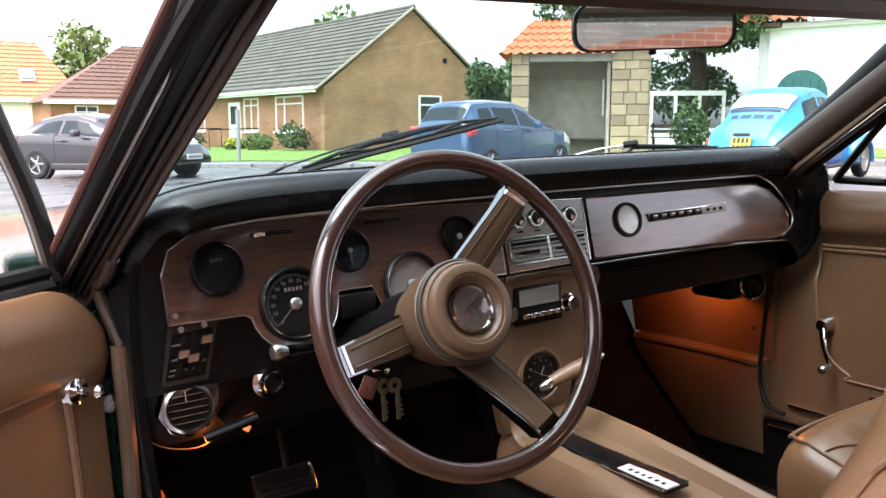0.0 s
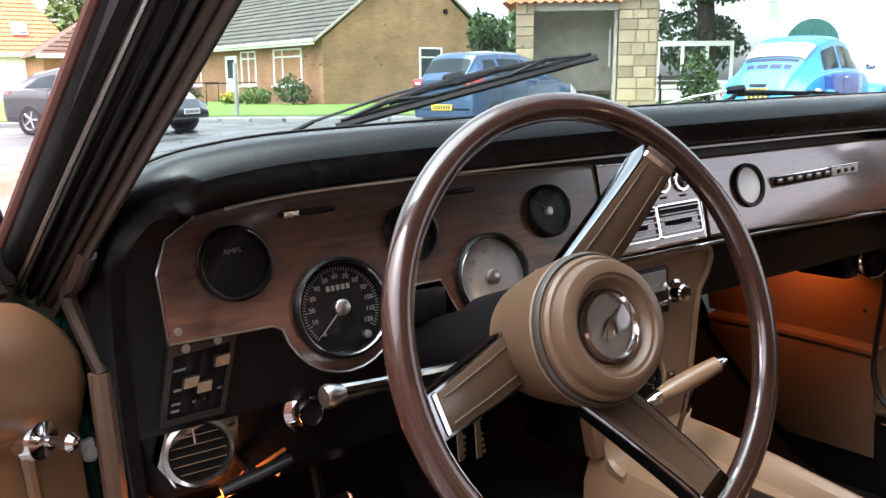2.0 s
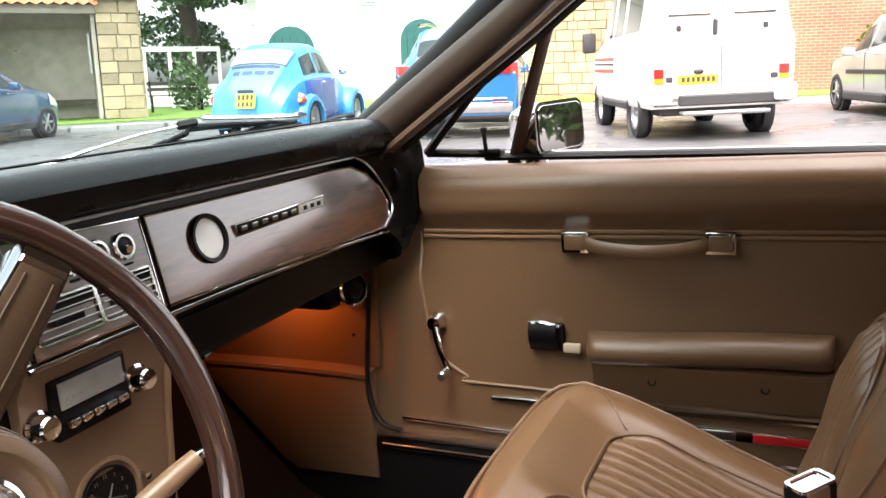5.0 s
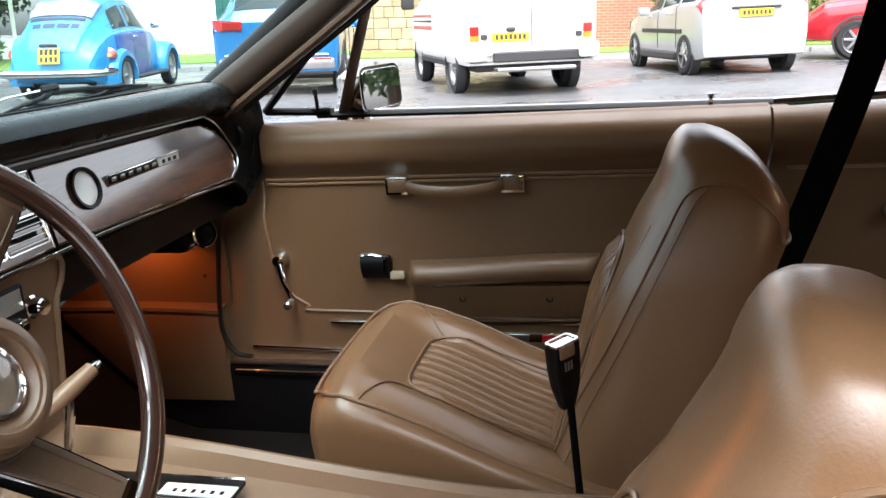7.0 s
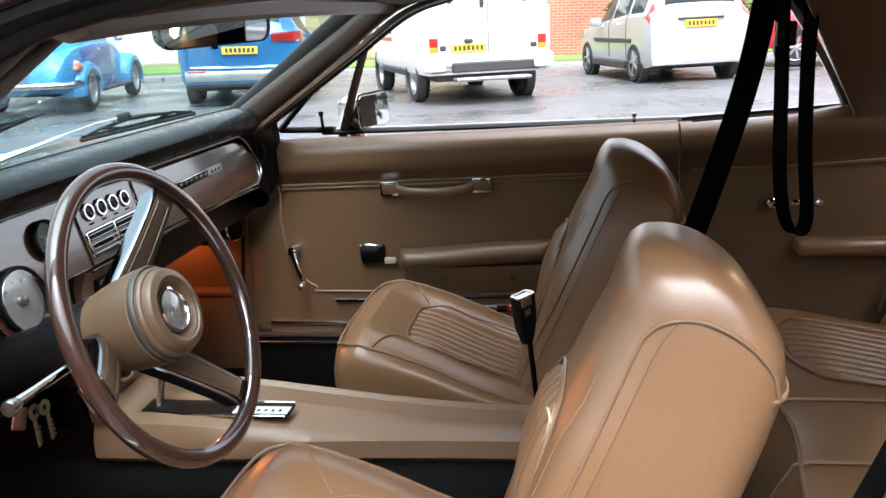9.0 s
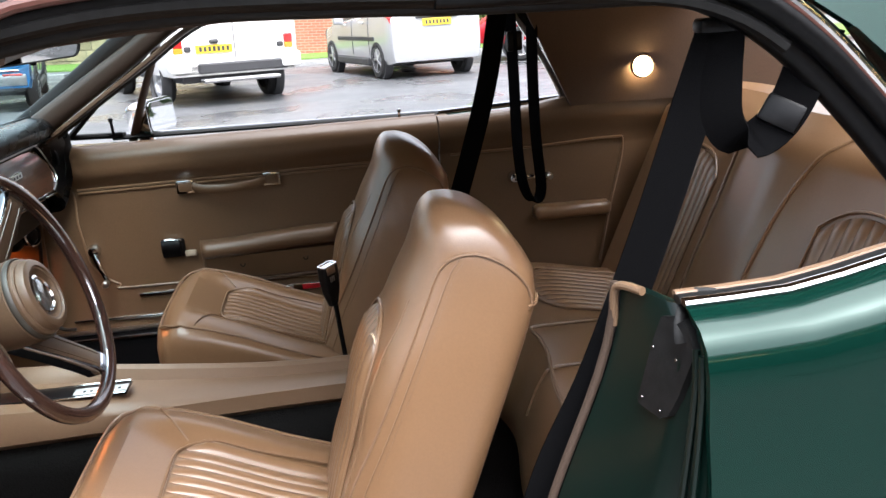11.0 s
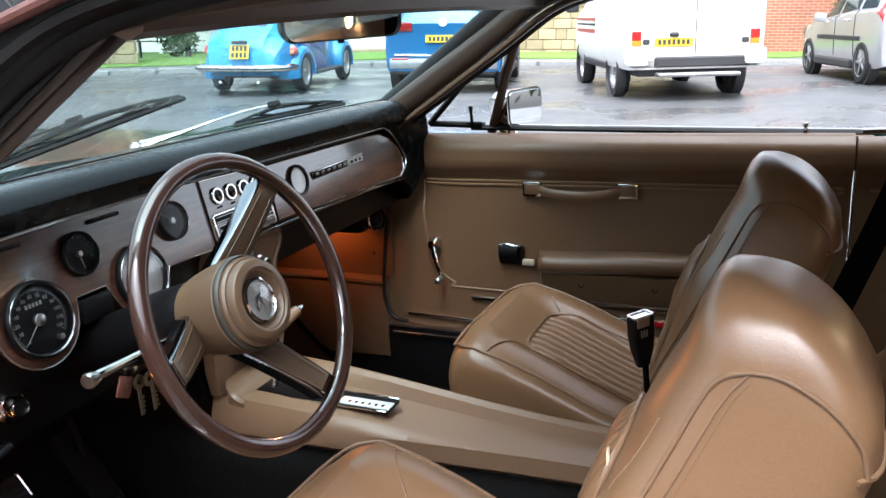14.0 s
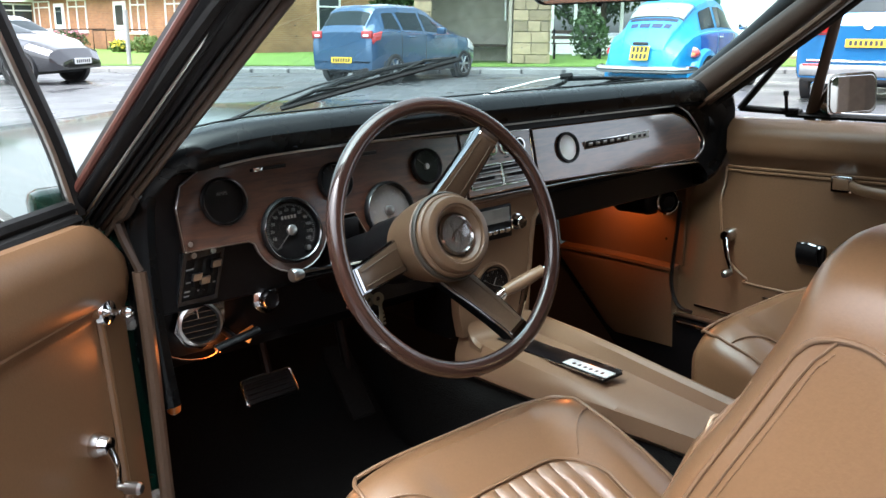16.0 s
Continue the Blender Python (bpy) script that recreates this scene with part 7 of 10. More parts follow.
loft(bm, [[mm @ Vector((x * k, y * k, h)) for x, y in rounded(0.125, 0.085, 0.02, 4)] for h, k in ((-0.07, 0.45), (-0.06, 0.7), (-0.03, 0.93), (0.0, 1.0), (0.01, 1.0))])
part("shell", bm, CHROME, m2)
bm = nbm()
loft(bm, [[mm @ Vector((x, y, h)) for x, y in rounded(0.115, 0.074, 0.016, 4)] for h in (0.0115, 0.0125)])
part("mirror_glass", bm, MIRROR, m2)
bm = nbm()
tube(bm, [dpt(0.24, 0.925, -0.16), dpt(0.25, 0.89, -0.12), dpt(0.25, 0.87, -0.1)], [0.014, 0.018, 0.026], 10)
part("stalk", bm, CHROME, m2)

# rear wing with its jamb
def wing_top(u):
    return 0.887 + 0.034 * smooth01((u - 0.05) / 0.13) + 0.02 * u


wing = thing("rear_wing", "dark green metallic rear wing of the coupe", "car wing", (-0.77, -0.5, 0.3), kind="structure")
bm = nbm()
vv = [0, 0.02, 0.05, 0.09, 0.14, 0.2, 0.3, 0.45, 0.6, 0.8, 1.0]
def wing_skin(u, v):
    k = vv[round(v * 10)]
    y = lerp(-0.062, -1.9, u) - 0.014 * k * (1 - u)
    z = lerp(wing_top(u) - 0.006, 0.28, k)
    x = -0.715 - 0.055 * (1 - math.exp(-k * 42)) - 0.016 * math.sin(min(k * 1.7, 1.57)) + 0.004 * math.exp(-((k - 0.2) / 0.05) ** 2)
    return Vector((x, y, z))
sheet(bm, wing_skin, 30, 10, 0.01, (1, 0, 0))
part("skin", bm, GREEN, wing, "glossy dark green skin")
bm = nbm()
tube(bm, [wing_skin(i / 30, 0) + Vector((0.012, 0.0, 0.004)) for i in range(31)], 0.008, 8, flat=0.6)
part("belt_moulding", bm, CHROME, wing, "bright belt moulding")
bm = nbm()
tube(bm, [wing_skin(i / 30, 0) + Vector((0.04, 0.0, 0.005)) for i in range(31)], 0.006, 8, flat=0.6)
part("inner_capping", bm, CONSOLE, wing, "cream window capping")
bm = nbm()
tube(bm, [wing_skin(i / 30, 0) + Vector((0.03, 0.0, 0.001)) for i in range(31)], 0.011, 8, flat=0.5)
part("window_channel", bm, RUBBER, wing)
# jamb face, leaning forward towards the sill
bm = nbm()
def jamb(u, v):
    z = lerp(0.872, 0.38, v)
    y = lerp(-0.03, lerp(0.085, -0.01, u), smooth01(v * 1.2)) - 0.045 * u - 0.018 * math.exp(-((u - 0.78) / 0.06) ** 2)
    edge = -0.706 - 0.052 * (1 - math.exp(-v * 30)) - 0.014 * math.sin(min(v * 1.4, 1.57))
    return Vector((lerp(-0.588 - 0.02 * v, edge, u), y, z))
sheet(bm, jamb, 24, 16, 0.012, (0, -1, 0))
jb = part("jamb", bm, JAMB, wing, "green door jamb with shade in its colour")
bm = nbm()
tube(bm, [jamb(0, i / 12) + Vector((0.006, 0.006, 0)) for i in range(13)] , 0.0058, 10)
part("windlace", bm, material("brown_cloth_windlace", (0.05, 0.03, 0.019), 0.8, grain=0.4, grain_scale=300, bump=0.3), wing, "brown cloth windlace")
bm = nbm()
tube(bm, spline([(-0.585, -0.022, 0.815), (-0.586, -0.022, 0.858), (-0.6, -0.026, 0.873), (-0.635, -0.04, 0.876)], 12), 0.0055, 10)
part("corner_cap", bm, CONSOLE, wing, "tan corner cap")
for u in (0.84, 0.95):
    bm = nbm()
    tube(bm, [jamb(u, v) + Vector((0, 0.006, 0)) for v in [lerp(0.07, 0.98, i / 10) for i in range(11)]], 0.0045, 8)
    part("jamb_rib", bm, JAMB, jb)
bm = nbm()
sv_ = [jamb(u, v) for u, v in ((0.6, 0.025), (0.74, 0.02), (0.86, 0.03), (0.84, 0.075), (0.76, 0.1), (0.72, 0.2), (0.69, 0.25), (0.64, 0.262), (0.43, 0.255), (0.42, 0.235), (0.44, 0.16), (0.48, 0.09))]
loft(bm, [[p + Vector((0, 0.001, 0)) for p in sv_], [p + Vector((0, 0.0095, 0)) for p in sv_]])
fl = part("rubber_flap", bm, RUBBER, wing, "black rubber sealing flap")
bm = nbm()
tube(bm, spline([jamb(0.72, 0.07) + Vector((0, 0.008, 0)), jamb(0.73, 0.03) + Vector((0, 0.01, 0)), jamb(0.76, 0.0) + Vector((0, 0.0, 0.01)), jamb(0.8, 0.0) + Vector((-0.005, -0.025, 0.016))], 10), [0.009, 0.009, 0.008, 0.008, 0.008, 0.007, 0.007, 0.006, 0.005, 0.003], 8, flat=0.4)
part("rubber_strap", bm, RUBBER, fl)
for u, v in ((0.49, 0.105), (0.7, 0.11), (0.455, 0.235), (0.63, 0.245), (0.82, 0.055)):
    bm = nbm()
    lathe(bm, [(0.0022, 0), (0.002, 0.0012), (0, 0.0014)], frame_to(jamb(u, v) + Vector((0, 0.0095, 0)), (0, 1, 0.1)), 12)
    part("screw", bm, DIM_CHROME, fl)
# wall of the rear footwell behind the jamb and front wing ahead of the door
bm = nbm()
sheet(bm, lambda u, v: Vector((lerp(-0.60, -0.64, u), lerp(-0.04, -0.75, u), lerp(0.35, 0.80 + 0.05 * u, v))), 6, 6, 0.03, (-1, 0, 0))
solo("wall_left_quarter", bm, TRIM, "tan vinyl rear side trim", "trim panel", kind="structure")
bm = nbm()
sheet(bm, lambda u, v: Vector((-0.80 - 0.06 * math.sin(v * 2.6), lerp(1.2, 2.75, u), lerp(0.875 - 0.04 * u, 0.3, v))), 12, 8, 0.02, (1, 0, 0))
solo("front_wing", bm, GREEN, "dark green metallic front wing", "wing", kind="structure")

# ---- footwell courtesy lights, lit orange ----
for x, y, z, e in ((0.58, 1.26, 0.70, 0.42), (-0.565, 1.06, 0.66, 0.07)):
    lt = new("footwell_light", bpy.data.lights.new("footwell_light", "POINT"))
    lt.data.energy, lt.data.color, lt.data.shadow_soft_size = e, (1.0, 0.25, 0.05), 0.012
    lt.matrix_world = CAR @ Matrix.Translation((x, y, z))
fb = thing("footwell_lamp", "small lit orange bulb below the dashboard", "lamp", (0.58, 1.26, 0.74))
bm = nbm()
lathe(bm, [(0.007, 0), (0.008, 0.006), (0.0, 0.012)], frame_to((0.58, 1.26, 0.745), (0, 0, -1)), 14)
part("bulb", bm, BULB, fb)
bm = nbm()
lathe(bm, [(0.012, 0), (0.013, 0.012), (0.009, 0.014)], frame_to((0.58, 1.26, 0.757), (0, 0, -1)), 14)
part("holder", bm, STEEL, fb)

# ---- outside: ground ----
I4 = Matrix()
ASPHALT = material("wet_asphalt", (0.085, 0.087, 0.091), 0.4, grain=0.5, grain_scale=60, bump=0.5, bump_scale=90, bump_dist=0.006, stain=0.55, stain_scale=0.35, rough_var=0.26, second=(0.125, 0.126, 0.13))
# Pale base colour carries the bright sky sheen of wet ground.
BRIGHT_GROUND = material("sky_bright_wet_ground", (0.26, 0.255, 0.25), 0.5, grain=0.4, grain_scale=30, bump=0.4, bump_scale=40, bump_dist=0.004, stain=0.5, stain_scale=0.7, rough_var=0.2)
GRASS = material("mown_grass", (0.13, 0.24, 0.03), 0.8, grain=0.6, grain_scale=25, bump=0.8, bump_scale=60, bump_dist=0.02, second=(0.06, 0.13, 0.02), stain=0.3, stain_scale=0.8)
KERB = material("grey_kerb_stone", (0.3, 0.3, 0.29), 0.75, grain=0.4, grain_scale=20, bump=0.4, bump_scale=30, vary=0.15, stain=0.4, stain_scale=1.5)

xs = [-3000, -800, -200, -80, -50, -35] + [i * 1.25 - 25 for i in range(61)] + [60, 80, 150, 300, 900, 3000]
ys = [-3000, -500, -80, -30, -15, -8] + [i * 1.25 - 5 for i in range(45)] + [55, 65, 80, 120, 250, 800, 3000]
bm = nbm()
gv = [[bm.verts.new((x, y, ground_z(x, y))) for y in ys] for x in xs]
for i in range(len(xs) - 1):
    for j in range(len(ys) - 1):
        bm.faces.new((gv[i][j], gv[i + 1][j], gv[i + 1][j + 1], gv[i][j + 1]))
solo("ground", bm, ASPHALT, "wet grey asphalt car park and road", "ground", m=I4, kind="structure")


def lie(x, y, h=0.0):
    return Vector((x, y, ground_z(x, y) + h))


def slab(name, pts, h, mat, label, category, n=14, skirt=0.25):
    """A raised sheet over the ground: two edges as lists of points, joined across."""
    bm = nbm()
    a, b = pts
    A, B = spline([(x, y, 0) for x, y in a], 40), spline([(x, y, 0) for x, y in b], 40)
    rows = []
    for p, q in zip(A, B):
        rows.append([lie(lerp(p.x, q.x, k / n), lerp(p.y, q.y, k / n), h) for k in range(n + 1)])
    vr = loft(bm, rows, ring_closed=False, caps=False)
    rim = [r[0] for r in vr] + vr[-1][1:] + [r[-1] for r in vr[::-1]][1:] + vr[0][::-1][1:-1]
    low = [bm.verts.new(v.co - Vector((0, 0, skirt))) for v in rim]
    m = len(rim)
    for i in range(m):
        bm.faces.new((rim[i], rim[(i + 1) % m], low[(i + 1) % m], low[i]))
    return solo(name, bm, mat, label, category, m=I4, kind="structure", smooth=50)


# The apron's paleness is reflected sky put into its colour.
slab("apron", ([(-14, -9), (-14, 2), (-14, 11.2)], [(6.2, -9), (6.0, 2), (0.8, 11.6)]), 0.006, BRIGHT_GROUND, "wet ground round the coupe, sky sheen in its pale colour", "pavement", 18, 0.05)
# Unseen dark ground, added so that the rear wing mirrors less light.
slab("tarmac_patch", ([(-8.6, -7.0), (-8.6, -3), (-8.6, 0.4)], [(-0.2, -7.0), (-0.2, -3), (-0.2, 0.4)]), 0.012, ASPHALT, "unseen dark ground added to darken the wing's reflection", "pavement", 12, 0.05)

# cracks with weeds in the apron on the passenger side
CRACK = material("dark_crack", (0.06, 0.06, 0.055), 0.9, grain=0.5, grain_scale=40)
MOSS = material("moss_in_crack", (0.12, 0.16, 0.04), 0.9, grain=0.6, grain_scale=60, bump=0.5, bump_scale=80)
rng = random.Random(9)
apron = bpy.data.objects["apron"]
for x0, y0, x1, y1, w in ((2.2, 3.0, 4.4, -2.6, 0.012), (4.4, -2.6, 8.6, -3.4, 0.012), (3.4, 0.2, 6.2, 1.2, 0.01), (6.2, 1.2, 8.8, 0.4, 0.012), (2.4, -4.5, 5.2, -5.8, 0.012), (1.9, 7.2, 6.4, 4.6, 0.012), (6.9, -1.0, 8.9, -1.4, 0.03)):
    pts = []
    for i in range(25):
        t = i / 24
        pts.append(Vector((lerp(x0, x1, t) + rng.uniform(-0.06, 0.06), lerp(y0, y1, t) + rng.uniform(-0.06, 0.06), 0)))
    bm = nbm()
    d = Vector((y1 - y0, x0 - x1, 0)).normalized()
    rows = [[lie(p.x, p.y, 0.011) + d * k * w * rng.uniform(0.3, 1.0) for k in (-1, 1)] for p in pts]
    loft(bm, rows, ring_closed=False, caps=False)
    part("crack", bm, MOSS if w > 0.02 else CRACK, apron)

# ---- outside: verges, houses, shelter, trees ----
def brick_material(name, c1, c2, mortar, scale=1.0, rough=0.85):
    """Courses of brick at true size on upright walls (215 x 65 mm)."""
    m = material(name, c1, rough)
    nt = m.node_tree
    n, ln = nt.nodes, nt.links
    b = n["Principled BSDF"]
    tc = n.new("ShaderNodeTexCoord")
    sep = n.new("ShaderNodeSeparateXYZ")
    ln.new(tc.outputs["Object"], sep.inputs[0])
    add = n.new("ShaderNodeMath")
    ln.new(sep.outputs["X"], add.inputs[0])
    ln.new(sep.outputs["Y"], add.inputs[1])
    com = n.new("ShaderNodeCombineXYZ")
    ln.new(add.outputs[0], com.inputs["X"])
    ln.new(sep.outputs["Z"], com.inputs["Y"])
    br = n.new("ShaderNodeTexBrick")
    br.inputs["Scale"].default_value = 1.0 / scale
    br.inputs["Brick Width"].default_value, br.inputs["Row Height"].default_value, br.inputs["Mortar Size"].default_value = 0.225, 0.075, 0.006
    br.inputs["Color1"].default_value, br.inputs["Color2"].default_value, br.inputs["Mortar"].default_value = (*c1, 1), (*c2, 1), (*mortar, 1)
    ln.new(com.outputs[0], br.inputs["Vector"])
    no = n.new("ShaderNodeTexNoise")
    no.inputs["Scale"].default_value, no.inputs["Detail"].default_value = 0.8, 6
    ln.new(tc.outputs["Object"], no.inputs["Vector"])
    mp = n.new("ShaderNodeMapRange")
    mp.inputs[1].default_value, mp.inputs[2].default_value, mp.inputs[3].default_value, mp.inputs[4].default_value = 0.3, 0.7, 0.75, 1.15
    ln.new(no.outputs["Fac"], mp.inputs[0])
    hs = n.new("ShaderNodeHueSaturation")
    ln.new(mp.outputs[0], hs.inputs["Value"])
    ln.new(br.outputs["Color"], hs.inputs["Color"])
    ln.new(hs.outputs[0], b.inputs["Base Color"])
    bp = n.new("ShaderNodeBump")
    bp.inputs["Strength"].default_value, bp.inputs["Distance"].default_value = 0.6, 0.006
    bp.invert = True
    ln.new(br.outputs["Fac"], bp.inputs["Height"])
    ln.new(bp.outputs[0], b.inputs["Normal"])
    return m


BRICK = brick_material("orange_brown_brick", (0.33, 0.15, 0.07), (0.25, 0.11, 0.055), (0.3, 0.22, 0.15))
BRICK_PALE = brick_material("tan_gable_brick", (0.36, 0.19, 0.09), (0.29, 0.145, 0.07), (0.34, 0.26, 0.18))
REDBRICK = brick_material("red_brick", (0.36, 0.13, 0.075), (0.28, 0.1, 0.06), (0.4, 0.33, 0.27))
TILE = material("dark_concrete_roof_tile", (0.075, 0.07, 0.06), 0.85, grain=0.5, grain_scale=6, stain=0.5, stain_scale=1.2, second=(0.13, 0.12, 0.09), bump=0.4, bump_scale=20)
TILE_BROWN = material("brown_roof_tile", (0.12, 0.07, 0.05), 0.85, grain=0.5, grain_scale=6, stain=0.4, stain_scale=1.0)
PANTILE = material("orange_clay_pantile", (0.5, 0.17, 0.075), 0.8, grain=0.5, grain_scale=4, stain=0.4, stain_scale=1.5, second=(0.34, 0.11, 0.05))
WHITE = material("white_painted_render", (0.8, 0.79, 0.75), 0.8, grain=0.15, grain_scale=10, bump=0.3, bump_scale=60, stain=0.15, stain_scale=0.6, second=(0.7, 0.69, 0.64))
UPVC = material("white_window_plastic", (0.8, 0.8, 0.8), 0.35, grain=0.1, grain_scale=10, stain=0.1)
DARKGLASS = material("dark_window_glass", (0.03, 0.04, 0.045), 0.06, spec=0.8, stain=0.3, stain_scale=1.2)
CURTAIN = material("pale_green_curtain", (0.35, 0.42, 0.36), 0.8, grain=0.3, grain_scale=8)
STONE = material("honey_sandstone", (0.36, 0.28, 0.17), 0.85, grain=0.5, grain_scale=9, bump=0.5, bump_scale=30, stain=0.4, stain_scale=2, vary=0.32, second=(0.26, 0.21, 0.14), bump_dist=0.006)
MORTAR = material("pale_mortar", (0.3, 0.27, 0.22), 0.9, grain=0.4, grain_scale=30)
TEAL = material("dark_teal_paint", (0.01, 0.1, 0.095), 0.45, grain=0.2, grain_scale=5, stain=0.2)
LEAF = material("green_leaves", (0.055, 0.105, 0.03), 0.6, grain=0.6, grain_scale=3, second=(0.03, 0.06, 0.015), stain=0.5, stain_scale=0.7, vary=0.1)
LEAF_LIGHT = material("light_green_leaves", (0.11, 0.17, 0.04), 0.6, grain=0.6, grain_scale=5, second=(0.06, 0.1, 0.02))
BARK = material("brown_bark", (0.07, 0.05, 0.035), 0.9, grain=0.5, grain_scale=10, bump=0.6, bump_scale=20, bump_dist=0.01)
PINK = material("pink_flowers", (0.55, 0.2, 0.27), 0.7, grain=0.4, grain_scale=20)
YELLOW = material("yellow_flowers", (0.6, 0.5, 0.04), 0.7, grain=0.4, grain_scale=20)
FENCE = material("white_fence_paint", (0.75, 0.75, 0.72), 0.6, grain=0.2, grain_scale=10)
PLAIN = material("grey_plaster", (0.5, 0.45, 0.37), 0.85, grain=0.4, grain_scale=5, stain=0.3, stain_scale=1.0)

NEAR = [(-40, 33), (-15, 29), (-4, 26.5), (5, 24.4), (9.2, 20.4), (11.4, 17.4), (13.6, 14.8), (16, 12.0), (18, 8.8), (19.2, 5), (19.8, 0), (20.4, -8), (21, -20)]
FAR = [(-60, 120), (-20, 110), (0, 110), (20, 105), (35, 90), (50, 75), (60, 60), (70, 45), (75, 30), (78, 15), (80, 0), (80, -15), (80, -30)]
slab("grass_verge", (NEAR, FAR), 0.12, GRASS, "bright mown grass verge beyond the road", "grass", 30, 0.4)
# pavement strip between road and grass
PAVE_IN = [(x - 0.0 - 1.4 * math.sin(0.75), y - 1.4 * math.cos(0.75)) for x, y in NEAR]
slab("pavement", (PAVE_IN, NEAR), 0.09, material("dark_tarmac_path", (0.13, 0.13, 0.135), 0.6, grain=0.4, grain_scale=40, bump=0.3, bump_scale=60, stain=0.4, stain_scale=0.6, rough_var=0.2),
     "dark tarmac footpath along the verge", "pavement", 4, 0.3)
# kerb stones along the footpath
kerb = thing("kerb", "row of pale grey kerb stones along the road", "kerb", (PAVE_IN[5][0], PAVE_IN[5][1], 0), m=I4, kind="structure")
kp_ = spline([(x, y, 0) for x, y in PAVE_IN[1:-1]], 600)
bm = nbm()
box(bm, (0, 0, 0), (0.9, 0.13, 0.16), 0.015, 1)
kme = to_mesh("kerb_stone", bm, KERB)
acc, last = 0.0, kp_[0]
for p in kp_[1:]:
    acc += (p - last).length
    d = (p - last).normalized()
    last = p
    if acc >= 0.915:
        acc = 0
        ob = new("kerb_stone", kme)
        ob.parent = kerb
        ob.matrix_basis = Matrix.Translation(lie(p.x, p.y, 0.03) - BASE["kerb"]) @ Matrix.Rotation(math.atan2(d.y, d.x), 4, "Z")


def local(px, py, heading, pz=None):
    """A frame on the ground: x along the heading (degrees from +x)."""
    return Matrix.Translation((px, py, ground_z(px, py) if pz is None else pz)) @ Matrix.Rotation(radians(heading), 4, "Z")


def roof_sheet(bm, a, b, c, d, rows, cols, amp=0.03, lap=0.03):
    """Tiled slope: a-b the eave, d-c the ridge; stepped rows with a rolled profile."""
    a, b, c, d = (Vector(p) for p in (a, b, c, d))
    nrm = (b - a).cross(d - a).normalized()
    if nrm.z < 0:
        nrm = -nrm
    per = 4
    grid = []
    for r in range(rows + 1):
        for e in ((0.0, lap), (0.98, 0.0)):
            v = min((r + e[0]) / rows, 1.0)
            if r == rows and e[0] > 0:
                continue
            L, R = a.lerp(d, v), b.lerp(c, v)
            grid.append([bm.verts.new(L.lerp(R, k / (cols * per)) + nrm * (e[1] + amp * math.sin(2 * math.pi * k / per))) for k in range(cols * per + 1)])
    for g0, g1 in zip(grid, grid[1:]):
        for k in range(len(g0) - 1):
            bm.faces.new((g0[k], g0[k + 1], g1[k + 1], g1[k]))
    return bm


def house_window(parent, m, w, h, bars=((0.5, "v"),), glass=None, sill=True):
    """A white framed window lying in the x-z plane of m, facing -y."""
    glass = glass or DARKGLASS
    bm = nbm()
    t = 0.07
    for x, z, sx, sz in ((0, h - t / 2, w, t), (0, t / 2, w, t), (-w / 2 + t / 2, h / 2, t, h - 2 * t), (w / 2 - t / 2, h / 2, t, h - 2 * t)):
        box(bm, (x, -0.03, z), (sx, 0.09, sz), 0.008, 1)
    for f, kind_ in bars:
        if kind_ == "v":
            box(bm, (lerp(-w / 2, w / 2, f), -0.03, h / 2), (0.06, 0.085, h - 2 * t), 0.006, 1)
        else:
            box(bm, (0, -0.03, h * f), (w - 2 * t, 0.085, 0.06), 0.006, 1)
    for v in bm.verts:
        v.co = m @ v.co
    wd = part("window", bm, UPVC, parent, "white framed window")
    bm = nbm()
    box(bm, (0, 0.0, h / 2), (w - t, 0.02, h - t))
    for v in bm.verts:
        v.co = m @ v.co
    part("pane", bm, glass, wd, smooth=0)
    if sill:
        bm = nbm()
        box(bm, (0, -0.08, -0.03), (w + 0.15, 0.18, 0.06), 0.01, 1)
        for v in bm.verts:
            v.co = m @ v.co
        part("sill", bm, UPVC, wd)
    return wd


# the brick bungalow: gable towards the car park, long side receding
HG = 8.6
HM = Matrix(((0.995, -0.0998, 0, 12.88), (0.0998, 0.995, 0, 30.6), (0, 0, 1, 0.02), (0, 0, 0, 1)))
bung = thing("bungalow", "brown brick bungalow with dark tiled roof and white windows", "house", (HG / 2, 8, 0), m=HM)
E, RZ = 2.62, 6.0
bm = nbm()
prism(bm, [(0, 0), (HG, 0), (HG, E), (HG / 2, RZ - 0.1), (0, E)], 0, 0.3, "y")
part("gable_wall", bm, BRICK_PALE, bung, "tan brick gable wall", smooth=0)
bm = nbm()
box(bm, (0.15, 10.3, E / 2), (0.3, 20.0, E))
part("front_wall", bm, BRICK, bung, "orange-brown brick wall", smooth=0)
bm = nbm()
box(bm, (HG - 0.15, 10.3, E / 2), (0.3, 20.0, E))
part("back_wall", bm, BRICK, bung, smooth=0)
bm = nbm()
roof_sheet(bm, (-0.45, -0.12, E - 0.1), (-0.45, 20.4, E - 0.1), (HG / 2, 20.4, RZ), (HG / 2, -0.12, RZ), 17, 66, 0.018, 0.05)
part("roof", bm, TILE, bung, "dark lichened tile roof")
bm = nbm()
roof_sheet(bm, (HG + 0.45, -0.12, E - 0.1), (HG + 0.45, 20.4, E - 0.1), (HG / 2, 20.4, RZ), (HG / 2, -0.12, RZ), 17, 66, 0.018, 0.05)
part("roof", bm, TILE, bung)
bm = nbm()
for k in range(46):
    tube(bm, [(HG / 2, -0.12 + 0.45 * k, RZ + 0.0), (HG / 2, 0.31 + 0.45 * k, RZ + 0.0)], 0.11, 8)
rt = part("ridge_tile", bm, TILE, bung)
